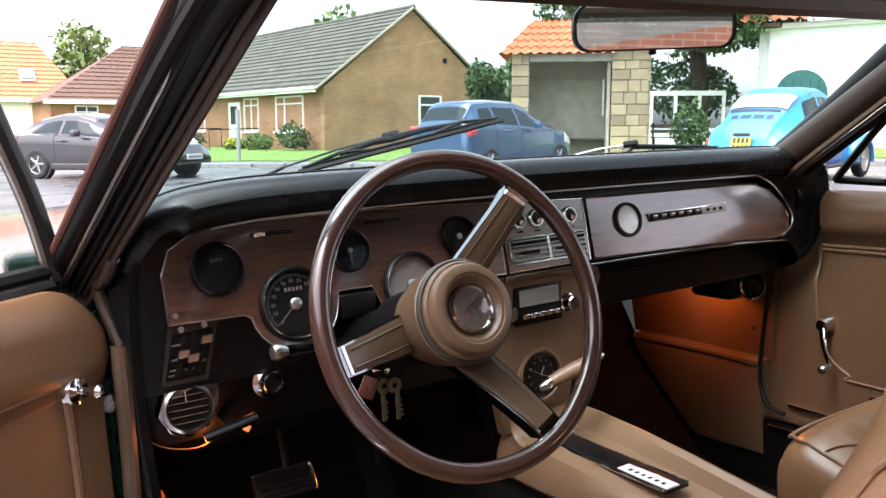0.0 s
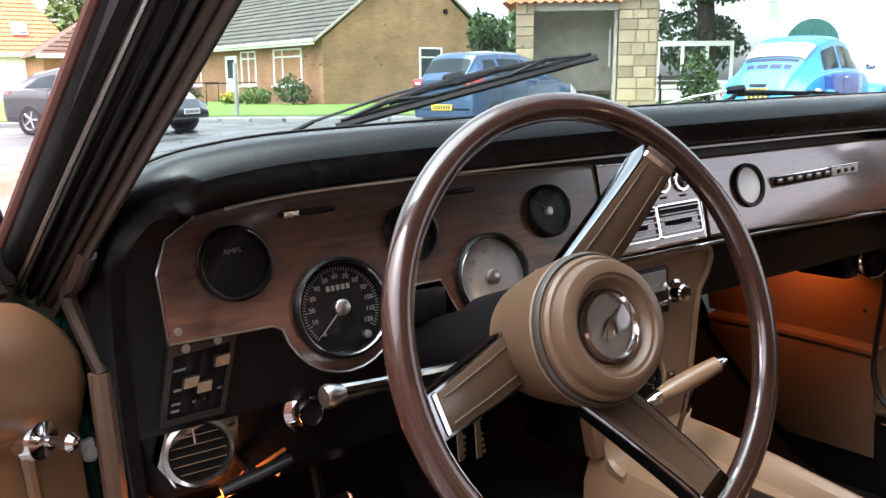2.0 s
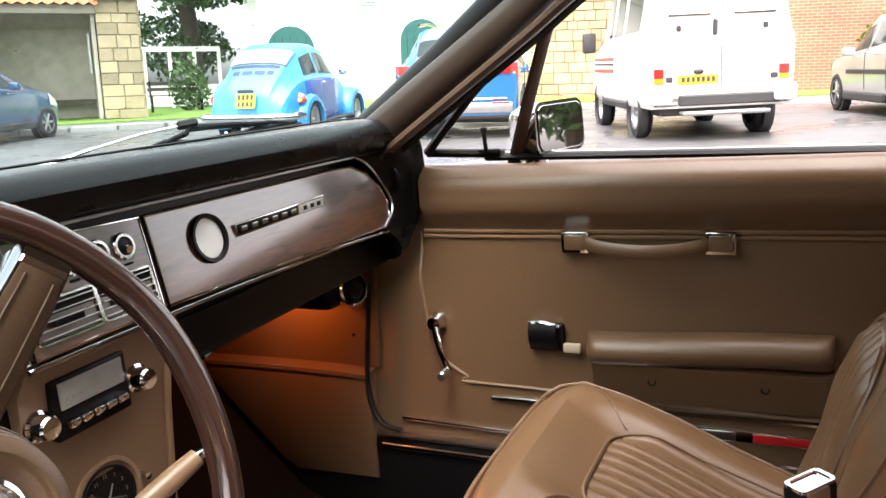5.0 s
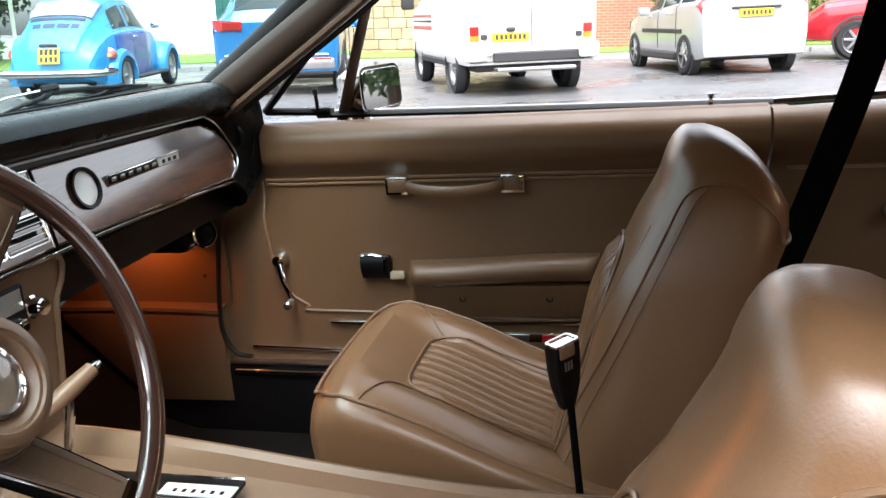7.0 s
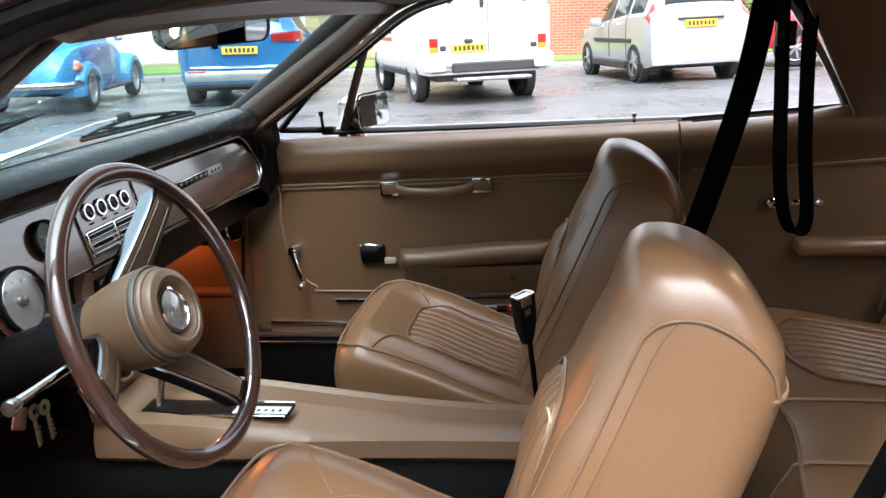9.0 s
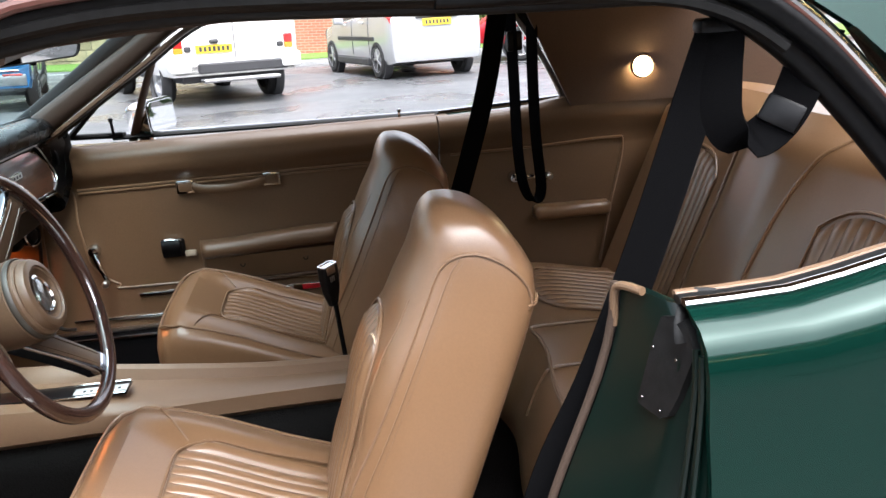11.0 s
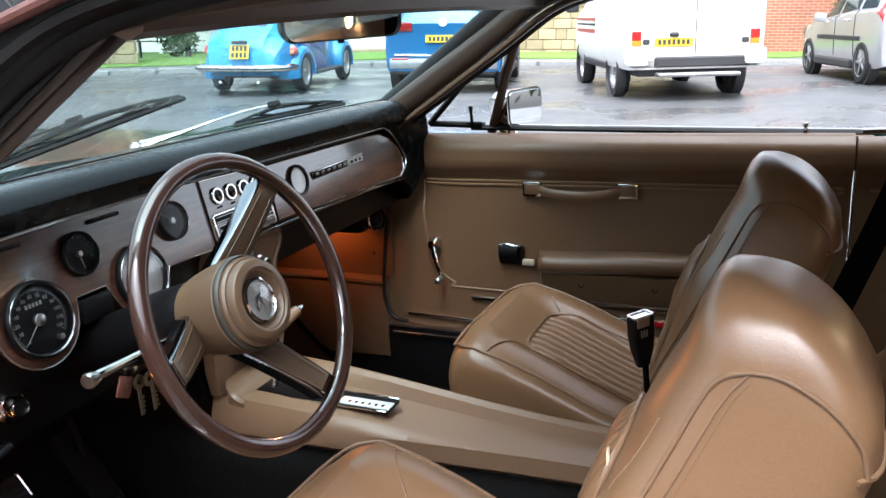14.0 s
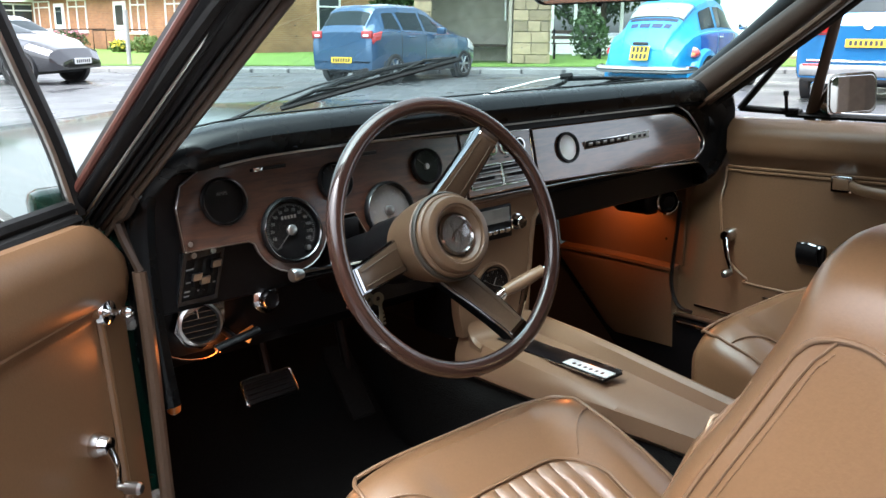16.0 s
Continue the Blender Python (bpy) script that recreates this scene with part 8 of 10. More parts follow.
tagged(rt, kind="stuff")
bm = nbm()
box(bm, (-0.42, 10.1, E - 0.12), (0.05, 20.4, 0.2), 0.01, 1)
part("fascia", bm, UPVC, bung, "white fascia board")
bm = nbm()
tube(bm, [(-0.5, -0.1, E - 0.06), (-0.5, 20.2, E - 0.1)], 0.06, 8)
part("gutter", bm, UPVC, bung, "white gutter")
for x0, x1 in ((-0.45, HG / 2), (HG + 0.45, HG / 2)):
    bm = nbm()
    tube(bm, [(x0, -0.1, E - 0.12), (x1, -0.1, RZ - 0.02)], 0.06, 6)
    part("verge", bm, MORTAR, bung)
WL = Matrix.Rotation(radians(-90), 4, "Z")
def on_front(s, z):
    return Matrix.Translation((0.02, s, z)) @ WL
house_window(bung, on_front(2.85, 0.85), 2.45, 1.5, ((0.33, "v"), (0.78, "h")), CURTAIN)
house_window(bung, on_front(6.5, 0.85), 1.5, 1.5, ((0.5, "v"), (0.78, "h")))
house_window(bung, on_front(13.0, 0.85), 2.2, 1.5, ((0.5, "v"), (0.78, "h")))
house_window(bung, on_front(17.5, 0.85), 2.2, 1.5, ((0.33, "v"), (0.78, "h")), CURTAIN)
for s in (8.3, 15.2):
    bm = nbm()
    m = on_front(s, 0.1)
    box(bm, (0, -0.03, 1.05), (1.25, 0.1, 2.1), 0.02, 1)
    for v in bm.verts:
        v.co = m @ v.co
    dr = part("front_door", bm, UPVC, bung, "white front door with glazed top")
    bm = nbm()
    box(bm, (0, -0.085, 1.5), (0.75, 0.02, 0.85), 0.01, 1)
    for v in bm.verts:
        v.co = m @ v.co
    part("pane", bm, DARKGLASS, dr)
house_window(bung, Matrix.Translation((5.2, 0.0, 0.95)), 1.2, 1.45, ((0.72, "h"),))
bm = nbm()
lathe(bm, [(0.11, 0), (0.11, 0.06), (0, 0.07)], frame_to((6.0, -0.0, 3.9), (0, -1, 0)), 12)
part("wall_vent", bm, BLACK, bung)
for y in (3.0, 14.0):
    bm = nbm()
    tube(bm, [(HG / 2, y, RZ), (HG / 2, y, RZ + 0.55)], 0.09, 10)
    part("flue", bm, UPVC, bung)
# handrails by the door
rail = thing("handrail", "dark metal handrail beside the bungalow path", "handrail", (-1.5, 7.5, 0), m=HM)
for y in (5.2, 9.3):
    bm = nbm()
    tube(bm, [(-0.3, y, 0.0), (-0.3, y, 1.0), (-2.6, y, 0.95), (-2.6, y, 0.0)], 0.025, 6)
    part("rail", bm, BLACK, rail)

# far house with brown roof, and the orange-roofed one behind
def far_house(name, m, w, d, e, rz, wall, roof, label, hip=2.5, wins=()):
    h = thing(name, label, "house", (w / 2, d / 2, 0), m=m)
    bm = nbm()
    box(bm, (w / 2, d / 2, e / 2), (w, d, e))
    part("wall", bm, wall, h, smooth=0)
    for a, b, c, dd in (((-0.4, -0.4), (w + 0.4, -0.4), (w - hip, d / 2), (hip, d / 2)), ((-0.4, d + 0.4), (w + 0.4, d + 0.4), (w - hip, d / 2), (hip, d / 2))):
        bm = nbm()
        roof_sheet(bm, (*a, e - 0.1), (*b, e - 0.1), (*c, rz), (*dd, rz), 14, int(w * 2), 0.02, 0.05)
        part("roof", bm, roof, h)
    for x0, x1 in ((-0.4, hip), (w + 0.4, w - hip)):
        bm = nbm()
        bm.faces.new([bm.verts.new(p) for p in ((x0, -0.4, e - 0.1), (x0, d + 0.4, e - 0.1), (x1, d / 2, rz))])
        part("hip", bm, roof, h, smooth=0)
    bm = nbm()
    box(bm, (w / 2, -0.42, e - 0.12), (w + 0.8, 0.06, 0.22), 0.01, 1)
    part("fascia", bm, UPVC, h)
    for x, z, ww, hh in wins:
        house_window(h, Matrix.Translation((x, 0.0, z)), ww, hh, ((0.5, "v"), (0.75, "h")))
    return h


far_house("far_bungalow", Matrix.Translation((5.5, 49.5, -0.05)), 17, 8, 2.6, 5.9, BRICK, TILE_BROWN, "brick bungalow with brown tiled hipped roof", 4.6,
               ((1.8, 0.9, 1.2, 1.4), (4.6, 0.9, 2.2, 1.4), (9, 0.9, 2.2, 1.4), (13, 0.9, 1.8, 1.4)))
h3 = far_house("far_house", Matrix.Translation((-18, 62, -0.05)), 27, 9, 3.0, 7.0, WHITE, PANTILE, "white house with orange tiled roof and skylights", 2.0, ((4, 1, 1.5, 1.3), (12, 1, 1.5, 1.3)))
for x in (5, 9.0, 18.6, 21.8, 24.0):
    bm = nbm()
    box(bm, (x, 1.45, 4.62), (0.95, 0.1, 1.25), 0.02, 1, m=Matrix.Rotation(radians(40 - 90), 4, "X"))
    sk = part("skylight", bm, UPVC, h3, "white framed skylight")
    bm = nbm()
    box(bm, (x, 1.40, 4.66), (0.75, 0.1, 1.0), 0.0, 1, m=Matrix.Rotation(radians(40 - 90), 4, "X"))
    part("pane", bm, DARKGLASS, sk)
# picket fence
fence = thing("picket_fence", "white wooden picket fence before a far garden", "fence", (0, 44, 0), m=I4)
bm = nbm()
prism(bm, [(-0.045, 0), (0.045, 0), (0.045, 0.85), (0, 0.95), (-0.045, 0.85)], -0.012, 0.012, "y")
pk = to_mesh("picket", bm, FENCE, 0)
for k in range(72):
    ob = new("picket", pk)
    ob.parent = fence
    ob.location = lie(-6 + 0.16 * k, 44, 0.14) - BASE["picket_fence"]
for z in (0.3, 0.7):
    bm = nbm()
    box(bm, (-0.3, 44.03, 0.14 + z - 0.08), (11.6, 0.03, 0.07))
    part("rail", bm, FENCE, fence, smooth=0)


def leaf_mass(name, lobes, n, size, mat, parent, seed, label=""):
    """A crown of many small leaves about several lobes, with gaps between them."""
    rng = np.random.default_rng(seed)
    vs, fs = [], []
    tot = sum(r[0] * r[1] for _, r in lobes)
    for c, r in lobes:
        k = int(n * r[0] * r[1] / tot)
        d = rng.normal(size=(k, 3))
        d /= np.linalg.norm(d, axis=1)[:, None]
        rad = rng.uniform(0.55, 1.05, k) ** 0.6
        clump = 0.85 + 0.22 * np.sin(d[:, 0] * 7 + seed) * np.sin(d[:, 1] * 6 + 1) * np.sin(d[:, 2] * 5)
        P = np.array(c) + d * np.array(r) * (rad * clump)[:, None]
        for p in P:
            a, b = rng.normal(size=3), rng.normal(size=3)
            a /= np.linalg.norm(a)
            b -= a * (a @ b)
            b /= np.linalg.norm(b)
            s = size * rng.uniform(0.6, 1.3)
            i = len(vs)
            vs += [tuple(p - a * s), tuple(p + b * s * 0.45), tuple(p + a * s), tuple(p - b * s * 0.45)]
            fs.append((i, i + 1, i + 2, i + 3))
    me = bpy.data.meshes.new(name)
    me.from_pydata(vs, [], fs)
    me.materials.append(mat)
    ob = new(name, me)
    ob.parent = parent
    if parent.name in BASE:
        ob.location = -BASE[parent.name]
    return tagged(ob, label)


def tree(x, y, h, r, label, seed, n=2600, leaf=0.24, low=0.28, mat=None):
    z0 = ground_z(x, y)
    t = thing("tree", label, "tree", (x, y, z0), m=I4)
    rng = np.random.default_rng(seed)
    bm = nbm()
    tube(bm, spline([(x, y, z0 - 0.2), (x + 0.08, y, z0 + h * 0.25), (x - 0.05, y + 0.1, z0 + h * 0.55), (x, y, z0 + h * 0.85)], 10), [0.05 * r + 0.12 - 0.012 * i * (0.5 + 0.1 * r) for i in range(10)], 8)
    part("trunk", bm, BARK, t)
    lobes = []
    for k in range(9):
        a = 2.4 * k + rng.uniform(-0.4, 0.4)
        q = 0.5 * r * rng.uniform(0.5, 1.15)
        hz = z0 + h * rng.uniform(low + 0.12, 0.86)
        c = (x + q * math.cos(a), y + q * math.sin(a), hz)
        lobes.append((c, (r * rng.uniform(0.4, 0.62), r * rng.uniform(0.4, 0.62), h * rng.uniform(0.13, 0.2))))
        bm = nbm()
        tube(bm, [(x, y, z0 + h * 0.3 + 0.03 * k * h), tuple(0.5 * (np.array((x, y, hz - 0.1 * h)) + np.array(c))), c], [0.07, 0.05, 0.02], 6)
        part("limb", bm, BARK, t)
    leaf_mass("crown", lobes, n, leaf, mat or LEAF, t, seed, "leafy green crown")
    return t


tree(21.6, 19.6, 8.0, 4.0, "large dark green tree beside the white building", 3, 16000, 0.13, 0.15)
tree(19.0, 23.0, 6.5, 3.0, "leafy green tree behind the shelter", 5, 9000, 0.13, 0.2)
tree(18.2, 27.0, 3.6, 1.2, "leafy green tree behind the shelter", 6, 4500, 0.12, 0.25)
tree(10.0, 66.0, 9.0, 3.6, "distant light green tree behind a roof", 8, 1800, 0.3, 0.3, LEAF_LIGHT)
tree(26.5, 58.0, 9.6, 4.6, "distant green tree behind the bungalow", 9, 2200, 0.3, 0.3, LEAF_LIGHT)
tree(-8.0, 80.0, 10.0, 4.0, "distant green tree behind orange roof", 10, 1500, 0.35, 0.3)
tree(25.0, -1.5, 6.5, 2.6, "green tree beside the brick wall", 12, 3500, 0.16, 0.12, LEAF_LIGHT)


def bush(x, y, r, h, label, seed, mat, n=900, leaf=0.07, flowers=None):
    z0 = ground_z(x, y) + 0.1
    b = thing("bush", label, "bush", (x, y, z0), m=I4)
    leaf_mass("foliage", [((x, y, z0 + h * 0.5), (r, r, h * 0.55)), ((x + r * 0.4, y - r * 0.2, z0 + h * 0.4), (r * 0.7, r * 0.7, h * 0.42))], n, leaf, mat, b, seed)
    if flowers:
        leaf_mass("flowers", [((x, y - 0.1, z0 + h * 0.62), (r * 1.02, r * 1.02, h * 0.48))], n // 3, leaf * 0.8, flowers, b, seed + 1)
    return b


def hw(s, off):
    return HM @ Vector((-off, s, 0))


for s, off, r, h, lab, mt, fl in ((1.0, 0.9, 0.75, 1.15, "dense clipped green hedge by the bungalow corner", LEAF, None), (3.6, 1.2, 0.7, 0.7, "low green shrub by the bungalow wall", LEAF_LIGHT, None), (5.0, 1.6, 0.5, 0.5, "low yellow flowering shrub", LEAF_LIGHT, YELLOW),
                                  (11.0, 1.4, 0.9, 0.95, "pink flowering shrub by the bungalow", LEAF, PINK), (14.3, 1.5, 0.7, 0.8, "pink flowering shrub by the bungalow", LEAF, PINK)):
    p = hw(s, off)
    bush(p.x, p.y, r, h, lab, int(s * 10), mt, 900, 0.08, fl)

# ---- bus shelter of stone with a pantile roof ----
SM = local(12.3, 17.61, math.degrees(math.atan2(15.2 - 17.5, 15.05 - 12.45)), 0.30)
SW = 3.45
shel = thing("bus_shelter", "open stone bus shelter with orange pantile roof", "bus shelter", (SW / 2, 1, 0), m=SM)
bm = nbm()
box(bm, (SW / 2, 2.0, 1.3), (SW, 0.2, 2.6))
part("back_wall", bm, PLAIN, shel, "plain grey-brown plaster back wall", smooth=0)
bm = nbm()
box(bm, (0.06, 1.05, 1.3), (0.1, 1.7, 2.6))
part("side_wall", bm, PLAIN, shel, smooth=0)
bm = nbm()
box(bm, (SW - 0.98, 1.05, 1.3), (0.08, 1.7, 2.6))
part("side_wall", bm, PLAIN, shel, smooth=0)
bm = nbm()
box(bm, (SW / 2 - 0.3, 0.12, 2.52), (SW - 0.9, 0.2, 0.2), 0.01, 1)
part("lintel", bm, PLAIN, shel)
bm = nbm()
box(bm, (1.55, 1.6, 0.42), (1.9, 0.45, 0.07), 0.01, 1)
part("bench_board", bm, BARK, shel, "dark wooden bench board")
bm = nbm()
box(bm, (2.36, 1.2, 1.55), (0.04, 0.55, 0.95), 0.01, 1)
part("notice_board", bm, UPVC, shel, "framed pale notice board")
rng = random.Random(4)
def stone_blocks(parent, x0, x1, y, h, m=None, deep=0.12, face="y"):
    """Courses of squared stones, each its own block."""
    z = 0.0
    while z < h - 0.05:
        ch = rng.choice((0.22, 0.27, 0.3))
        ch = min(ch, h - z)
        u = x0
        while u < x1 - 0.02:
            w = rng.uniform(0.26, 0.52)
            if x1 - u - w < 0.16:
                w = x1 - u
            bm = nbm()
            jut = rng.uniform(0, 0.012)
            if face == "y":
                box(bm, (u + w / 2, y - jut, z + ch / 2), (w - 0.014, deep, ch - 0.014), 0.012, 1)
            else:
                box(bm, (y + jut, u + w / 2, z + ch / 2), (deep, w - 0.014, ch - 0.014), 0.012, 1)
            part("stone", bm, STONE, parent, smooth=0)
            u += w
        z += ch


for a, b in ((0.0, 0.46), (SW - 0.92, SW)):
    bm = nbm()
    box(bm, ((a + b) / 2, 0.14, 1.3), (b - a - 0.03, 0.2, 2.6))
    core = part("pillar", bm, MORTAR, shel, "squared honey stone pillar", smooth=0)
    stone_blocks(core, a, b, 0.02, 2.62 if a == 0 else 2.9)
bm = nbm()
box(bm, (SW - 0.1, 1.1, 1.4), (0.14, 2.0, 2.8))
core = part("end_wall", bm, MORTAR, shel, "squared honey stone end wall", smooth=0)
stone_blocks(core, 0.0, 2.1, SW - 0.02, 2.75, face="x")
bm = nbm()
roof_sheet(bm, (-0.3, -0.25, 2.58), (SW - 0.85, -0.25, 2.58), (SW - 0.85, 1.15, 3.55), (0.5, 1.15, 3.55), 5, 12, 0.035, 0.04)
part("roof", bm, PANTILE, shel, "orange clay pantiles")
bm = nbm()
roof_sheet(bm, (-0.3, 2.4, 2.58), (SW - 0.85, 2.4, 2.58), (SW - 0.85, 1.15, 3.55), (0.5, 1.15, 3.55), 5, 12, 0.035, 0.04)
part("roof", bm, PANTILE, shel)
bm = nbm()
roof_sheet(bm, (-0.3, 2.4, 2.58), (-0.3, -0.25, 2.58), (0.5, 1.1, 3.55), (0.5, 1.15, 3.55), 5, 8, 0.03, 0.04)
part("hip", bm, PANTILE, shel)
bm = nbm()
prism(bm, [(-0.1, 2.7), (2.3, 2.7), (1.15, 3.75)], SW - 0.92, SW, "x")
part("gable_stone", bm, STONE, shel, "stone gable end", smooth=0)
bm = nbm()
roof_sheet(bm, (SW - 0.95, -0.2, 2.72), (SW + 0.06, -0.2, 2.72), (SW + 0.06, 1.15, 3.8), (SW - 0.95, 1.15, 3.8), 5, 5, 0.03, 0.04)
part("gable_roof", bm, PANTILE, shel)

# ---- white building with arched teal doors ----
WA, WB = Vector((20.5, 16.4, 0)), Vector((23.8, 8.0, 0))
WLEN = (WB - WA).length
WM_ = Matrix.Translation((20.5, 16.4, 0.35)) @ Matrix.Rotation(math.atan2(WB.y - WA.y, WB.x - WA.x), 4, "Z")
wb = thing("white_building", "white rendered building with teal arched doors and pantile roof", "building", (WLEN / 2, 2, 0), m=WM_)


def wall_u(az, eye=(-0.92, 0.02)):
    """Where a bearing meets the white wall: metres from its left end."""
    d = Vector((math.sin(radians(az)), math.cos(radians(az))))
    e = Vector(eye)
    w = (WB - WA).normalized()
    A = WA - Vector((e.x, e.y, 0))
    den = d.x * w.y - d.y * w.x
    return (A.y * d.x - A.x * d.y) / -den if abs(den) > 1e-6 else 0


def arch_outline(w, h, n=14):
    r = w / 2
    return [(-r, 0), (r, 0)] + [(r * math.cos(math.pi * k / n), h - r + r * math.sin(math.pi * k / n)) for k in range(n + 1)]


bm = nbm()
box(bm, (WLEN / 2, 0.2, 1.75), (WLEN, 0.4, 3.9))
part("wall", bm, WHITE, wb, "white rendered wall", smooth=0)
bm = nbm()
box(bm, (0.15, 3.0, 1.75), (0.3, 6.0, 3.9))
part("side_wall", bm, WHITE, wb, smooth=0)
UA, UB = wall_u(55.2), wall_u(64.0, (-0.6, 0.35))
for u, w, h in ((UA, 1.45, 2.35), (UB, 1.25, 2.45)):
    bm = nbm()
    prism(bm, [(u + x, z) for x, z in arch_outline(w + 0.22, h + 0.11)], -0.05, 0.0, "y")
    part("arch_surround", bm, WHITE, wb, "white arched surround", smooth=0)
    bm = nbm()
    prism(bm, [(u + x, z) for x, z in arch_outline(w, h)], -0.058, -0.05, "y")
    dr = part("arched_door", bm, TEAL, wb, "teal painted arched door", smooth=0)
    for k in range(1, 6):
        bm = nbm()
        xx = u - w / 2 + w * k / 6
        box(bm, (xx, -0.062, 0.45 * h), (0.012, 0.008, 0.85 * h))
        part("board_joint", bm, BLACK, dr, smooth=0)
bm = nbm()
roof_sheet(bm, (-0.5, -0.45, 3.72), (WLEN + 0.3, -0.45, 3.72), (WLEN + 0.3, 3.0, 5.9), (0.0, 3.0, 5.9), 9, 36, 0.045, 0.05)
part("roof", bm, PANTILE, wb, "orange clay pantile roof")
bm = nbm()
box(bm, (WLEN / 2, -0.05, 3.6), (WLEN + 0.3, 0.16, 0.16), 0.02, 1)
part("cornice", bm, WHITE, wb)
bm = nbm()
box(bm, (0.4, -0.25, 3.62), (0.5, 0.3, 0.12), 0.02, 1)
part("eave_bracket", bm, BARK, wb)
us = wall_u(60.5)
bm = nbm()
box(bm, (us + 0.2, -0.03, 3.15), (1.35, 0.03, 0.3), 0.01, 1)
sg = part("street_sign", bm, UPVC, wb, "white street sign with dark bars")
for k in range(6):
    bm = nbm()
    box(bm, (us - 0.3 + 0.19 * k, -0.048, 3.15), (0.11, 0.008, 0.16))
    part("letter_bar", bm, BLACK, sg, smooth=0)
u2 = wall_u(60.5, (-0.6, 0.35))
bm = nbm()
tube(bm, [(u2 + 0.3 * math.cos(a), -0.05, 2.15 + 0.3 * math.sin(a)) for a in [math.pi + math.pi * k / 14 for k in range(15)]], 0.03, 6)
part("horseshoe", bm, STEEL, wb, "large horseshoe ornament")
bm = nbm()
box(bm, (u2, -0.03, 2.95), (0.7, 0.03, 0.3), 0.01, 1)
pl = part("plaque", bm, UPVC, wb)
for k in range(3):
    bm = nbm()
    box(bm, (u2, -0.047, 2.87 + 0.08 * k), (0.5, 0.006, 0.025))
    part("text_bar", bm, BLACK, pl, smooth=0)
bm = nbm()
box(bm, (WLEN / 2, -0.3, 0.0), (WLEN, 0.5, 0.35), 0.03, 1)
part("stone_plinth", bm, STONE, wb)

# white porch and garden bench under the tree
porch = thing("white_porch", "white timber porch behind the tree", "porch", (19.5, 18.6, 0.2), m=I4)
PM = local(19.0, 20.2, -42, 0.35)
for k in range(5):
    bm = nbm()
    box(bm, (0.75 * k, 0, 0.9), (0.1, 0.1, 1.8))
    for v in bm.verts:
        v.co = PM @ v.co
    part("post", bm, FENCE, porch, smooth=0)
for z, hh in ((0.35, 0.6), (1.8, 0.15)):
    bm = nbm()
    box(bm, (1.5, 0.02, z), (3.1, 0.06, hh))
    for v in bm.verts:
        v.co = PM @ v.co
    part("panel", bm, FENCE, porch, smooth=0)
gbn = thing("garden_bench", "dark slatted garden bench on the grass", "bench", (17.5, 16.9, 0.3), m=I4)
GM = local(17.4, 17.6, -42, 0.32)
for y, z in ((0.0, 0.45), (0.12, 0.45), (0.24, 0.45), (0.36, 0.62), (0.4, 0.78)):
    bm = nbm()
    box(bm, (0.75, y, z), (1.5, 0.09, 0.03) if z < 0.5 else (1.5, 0.03, 0.1), 0.005, 1)
    for v in bm.verts:
        v.co = GM @ v.co
    part("slat", bm, BARK, gbn)
for x in (0.08, 1.42):
    bm = nbm()
    box(bm, (x, 0.15, 0.22), (0.06, 0.4, 0.45), 0.01, 1)
    box(bm, (x, 0.4, 0.62), (0.06, 0.05, 0.5), 0.01, 1)
    for v in bm.verts:
        v.co = GM @ v.co
    part("bench_end", bm, BLACK, gbn)
bush(18.2, 16.9, 0.6, 1.5, "reddish green shrub beside the bench", 77, LEAF, 900, 0.09)

# ---- stone wall and brick wall on the passenger side ----
def long_wall(name, a, b, h, mat, label, category, coping=None, z=None):
    a, b = Vector((*a, 0)), Vector((*b, 0))
    L = (b - a).length
    m = Matrix.Translation((a.x, a.y, (ground_z(a.x, a.y) if z is None else z))) @ Matrix.Rotation(math.atan2(b.y - a.y, b.x - a.x), 4, "Z")
    t = thing(name, label, category, (L / 2, 0, 0), m=m)
    bm = nbm()
    box(bm, (L / 2, 0.2, h / 2), (L, 0.3, h))
    part("wall_core", bm, mat, t, smooth=0)
    if coping:
        bm = nbm()
        box(bm, (L / 2, 0.15, h + 0.06), (L + 0.1, 0.5, 0.12), 0.02, 1)
        part("coping", bm, coping, t)
    return t, L


sw_, sl_ = long_wall("stone_house_wall", (21.75, 8.05), (23.4, 1.9), 3.25, MORTAR, "honey-coloured squared stone wall of a house", "wall", WHITE, 0.25)
stone_blocks(sw_, 0, sl_, 0.03, 3.25)
bm = nbm()
box(bm, (sl_ / 2, 0.35, 4.3), (sl_, 0.3, 2.4))
part("upper_wall", bm, WHITE, sw_, smooth=0)
house_window(sw_, Matrix.Translation((1.2, 0.18, 3.25)), 1.1, 1.2, ((0.5, "v"),))
house_window(sw_, Matrix.Translation((3.4, 0.18, 3.25)), 1.1, 1.2, ((0.5, "v"),))
bw, bl = long_wall("brick_garden_wall", (22.3, 2.2), (23.6, -7.5), 3.1, REDBRICK, "red-brown brick garden wall", "wall", STONE, 0.25)
bush(21.6, -0.9, 0.9, 1.9, "light green shrub before the brick wall", 81, LEAF_LIGHT, 1300, 0.09)
bush(21.9, -4.2, 1.0, 2.1, "light green shrub before the brick wall", 82, LEAF_LIGHT, 1300, 0.09)
# brick house behind the coupe, seen in the mirror
bh, bhl = long_wall("brick_house_wall", (3.2, -7.2), (-16, -7.2), 5.4, REDBRICK, "red brick house wall behind the coupe", "wall", None, -0.1)
for k in range(3):
    bm = nbm()
    box(bm, (2.5 + 5 * k, -0.0, 2.7), (0.35, 0.2, 5.4))
    part("brick_pier", bm, REDBRICK, bh, smooth=0)
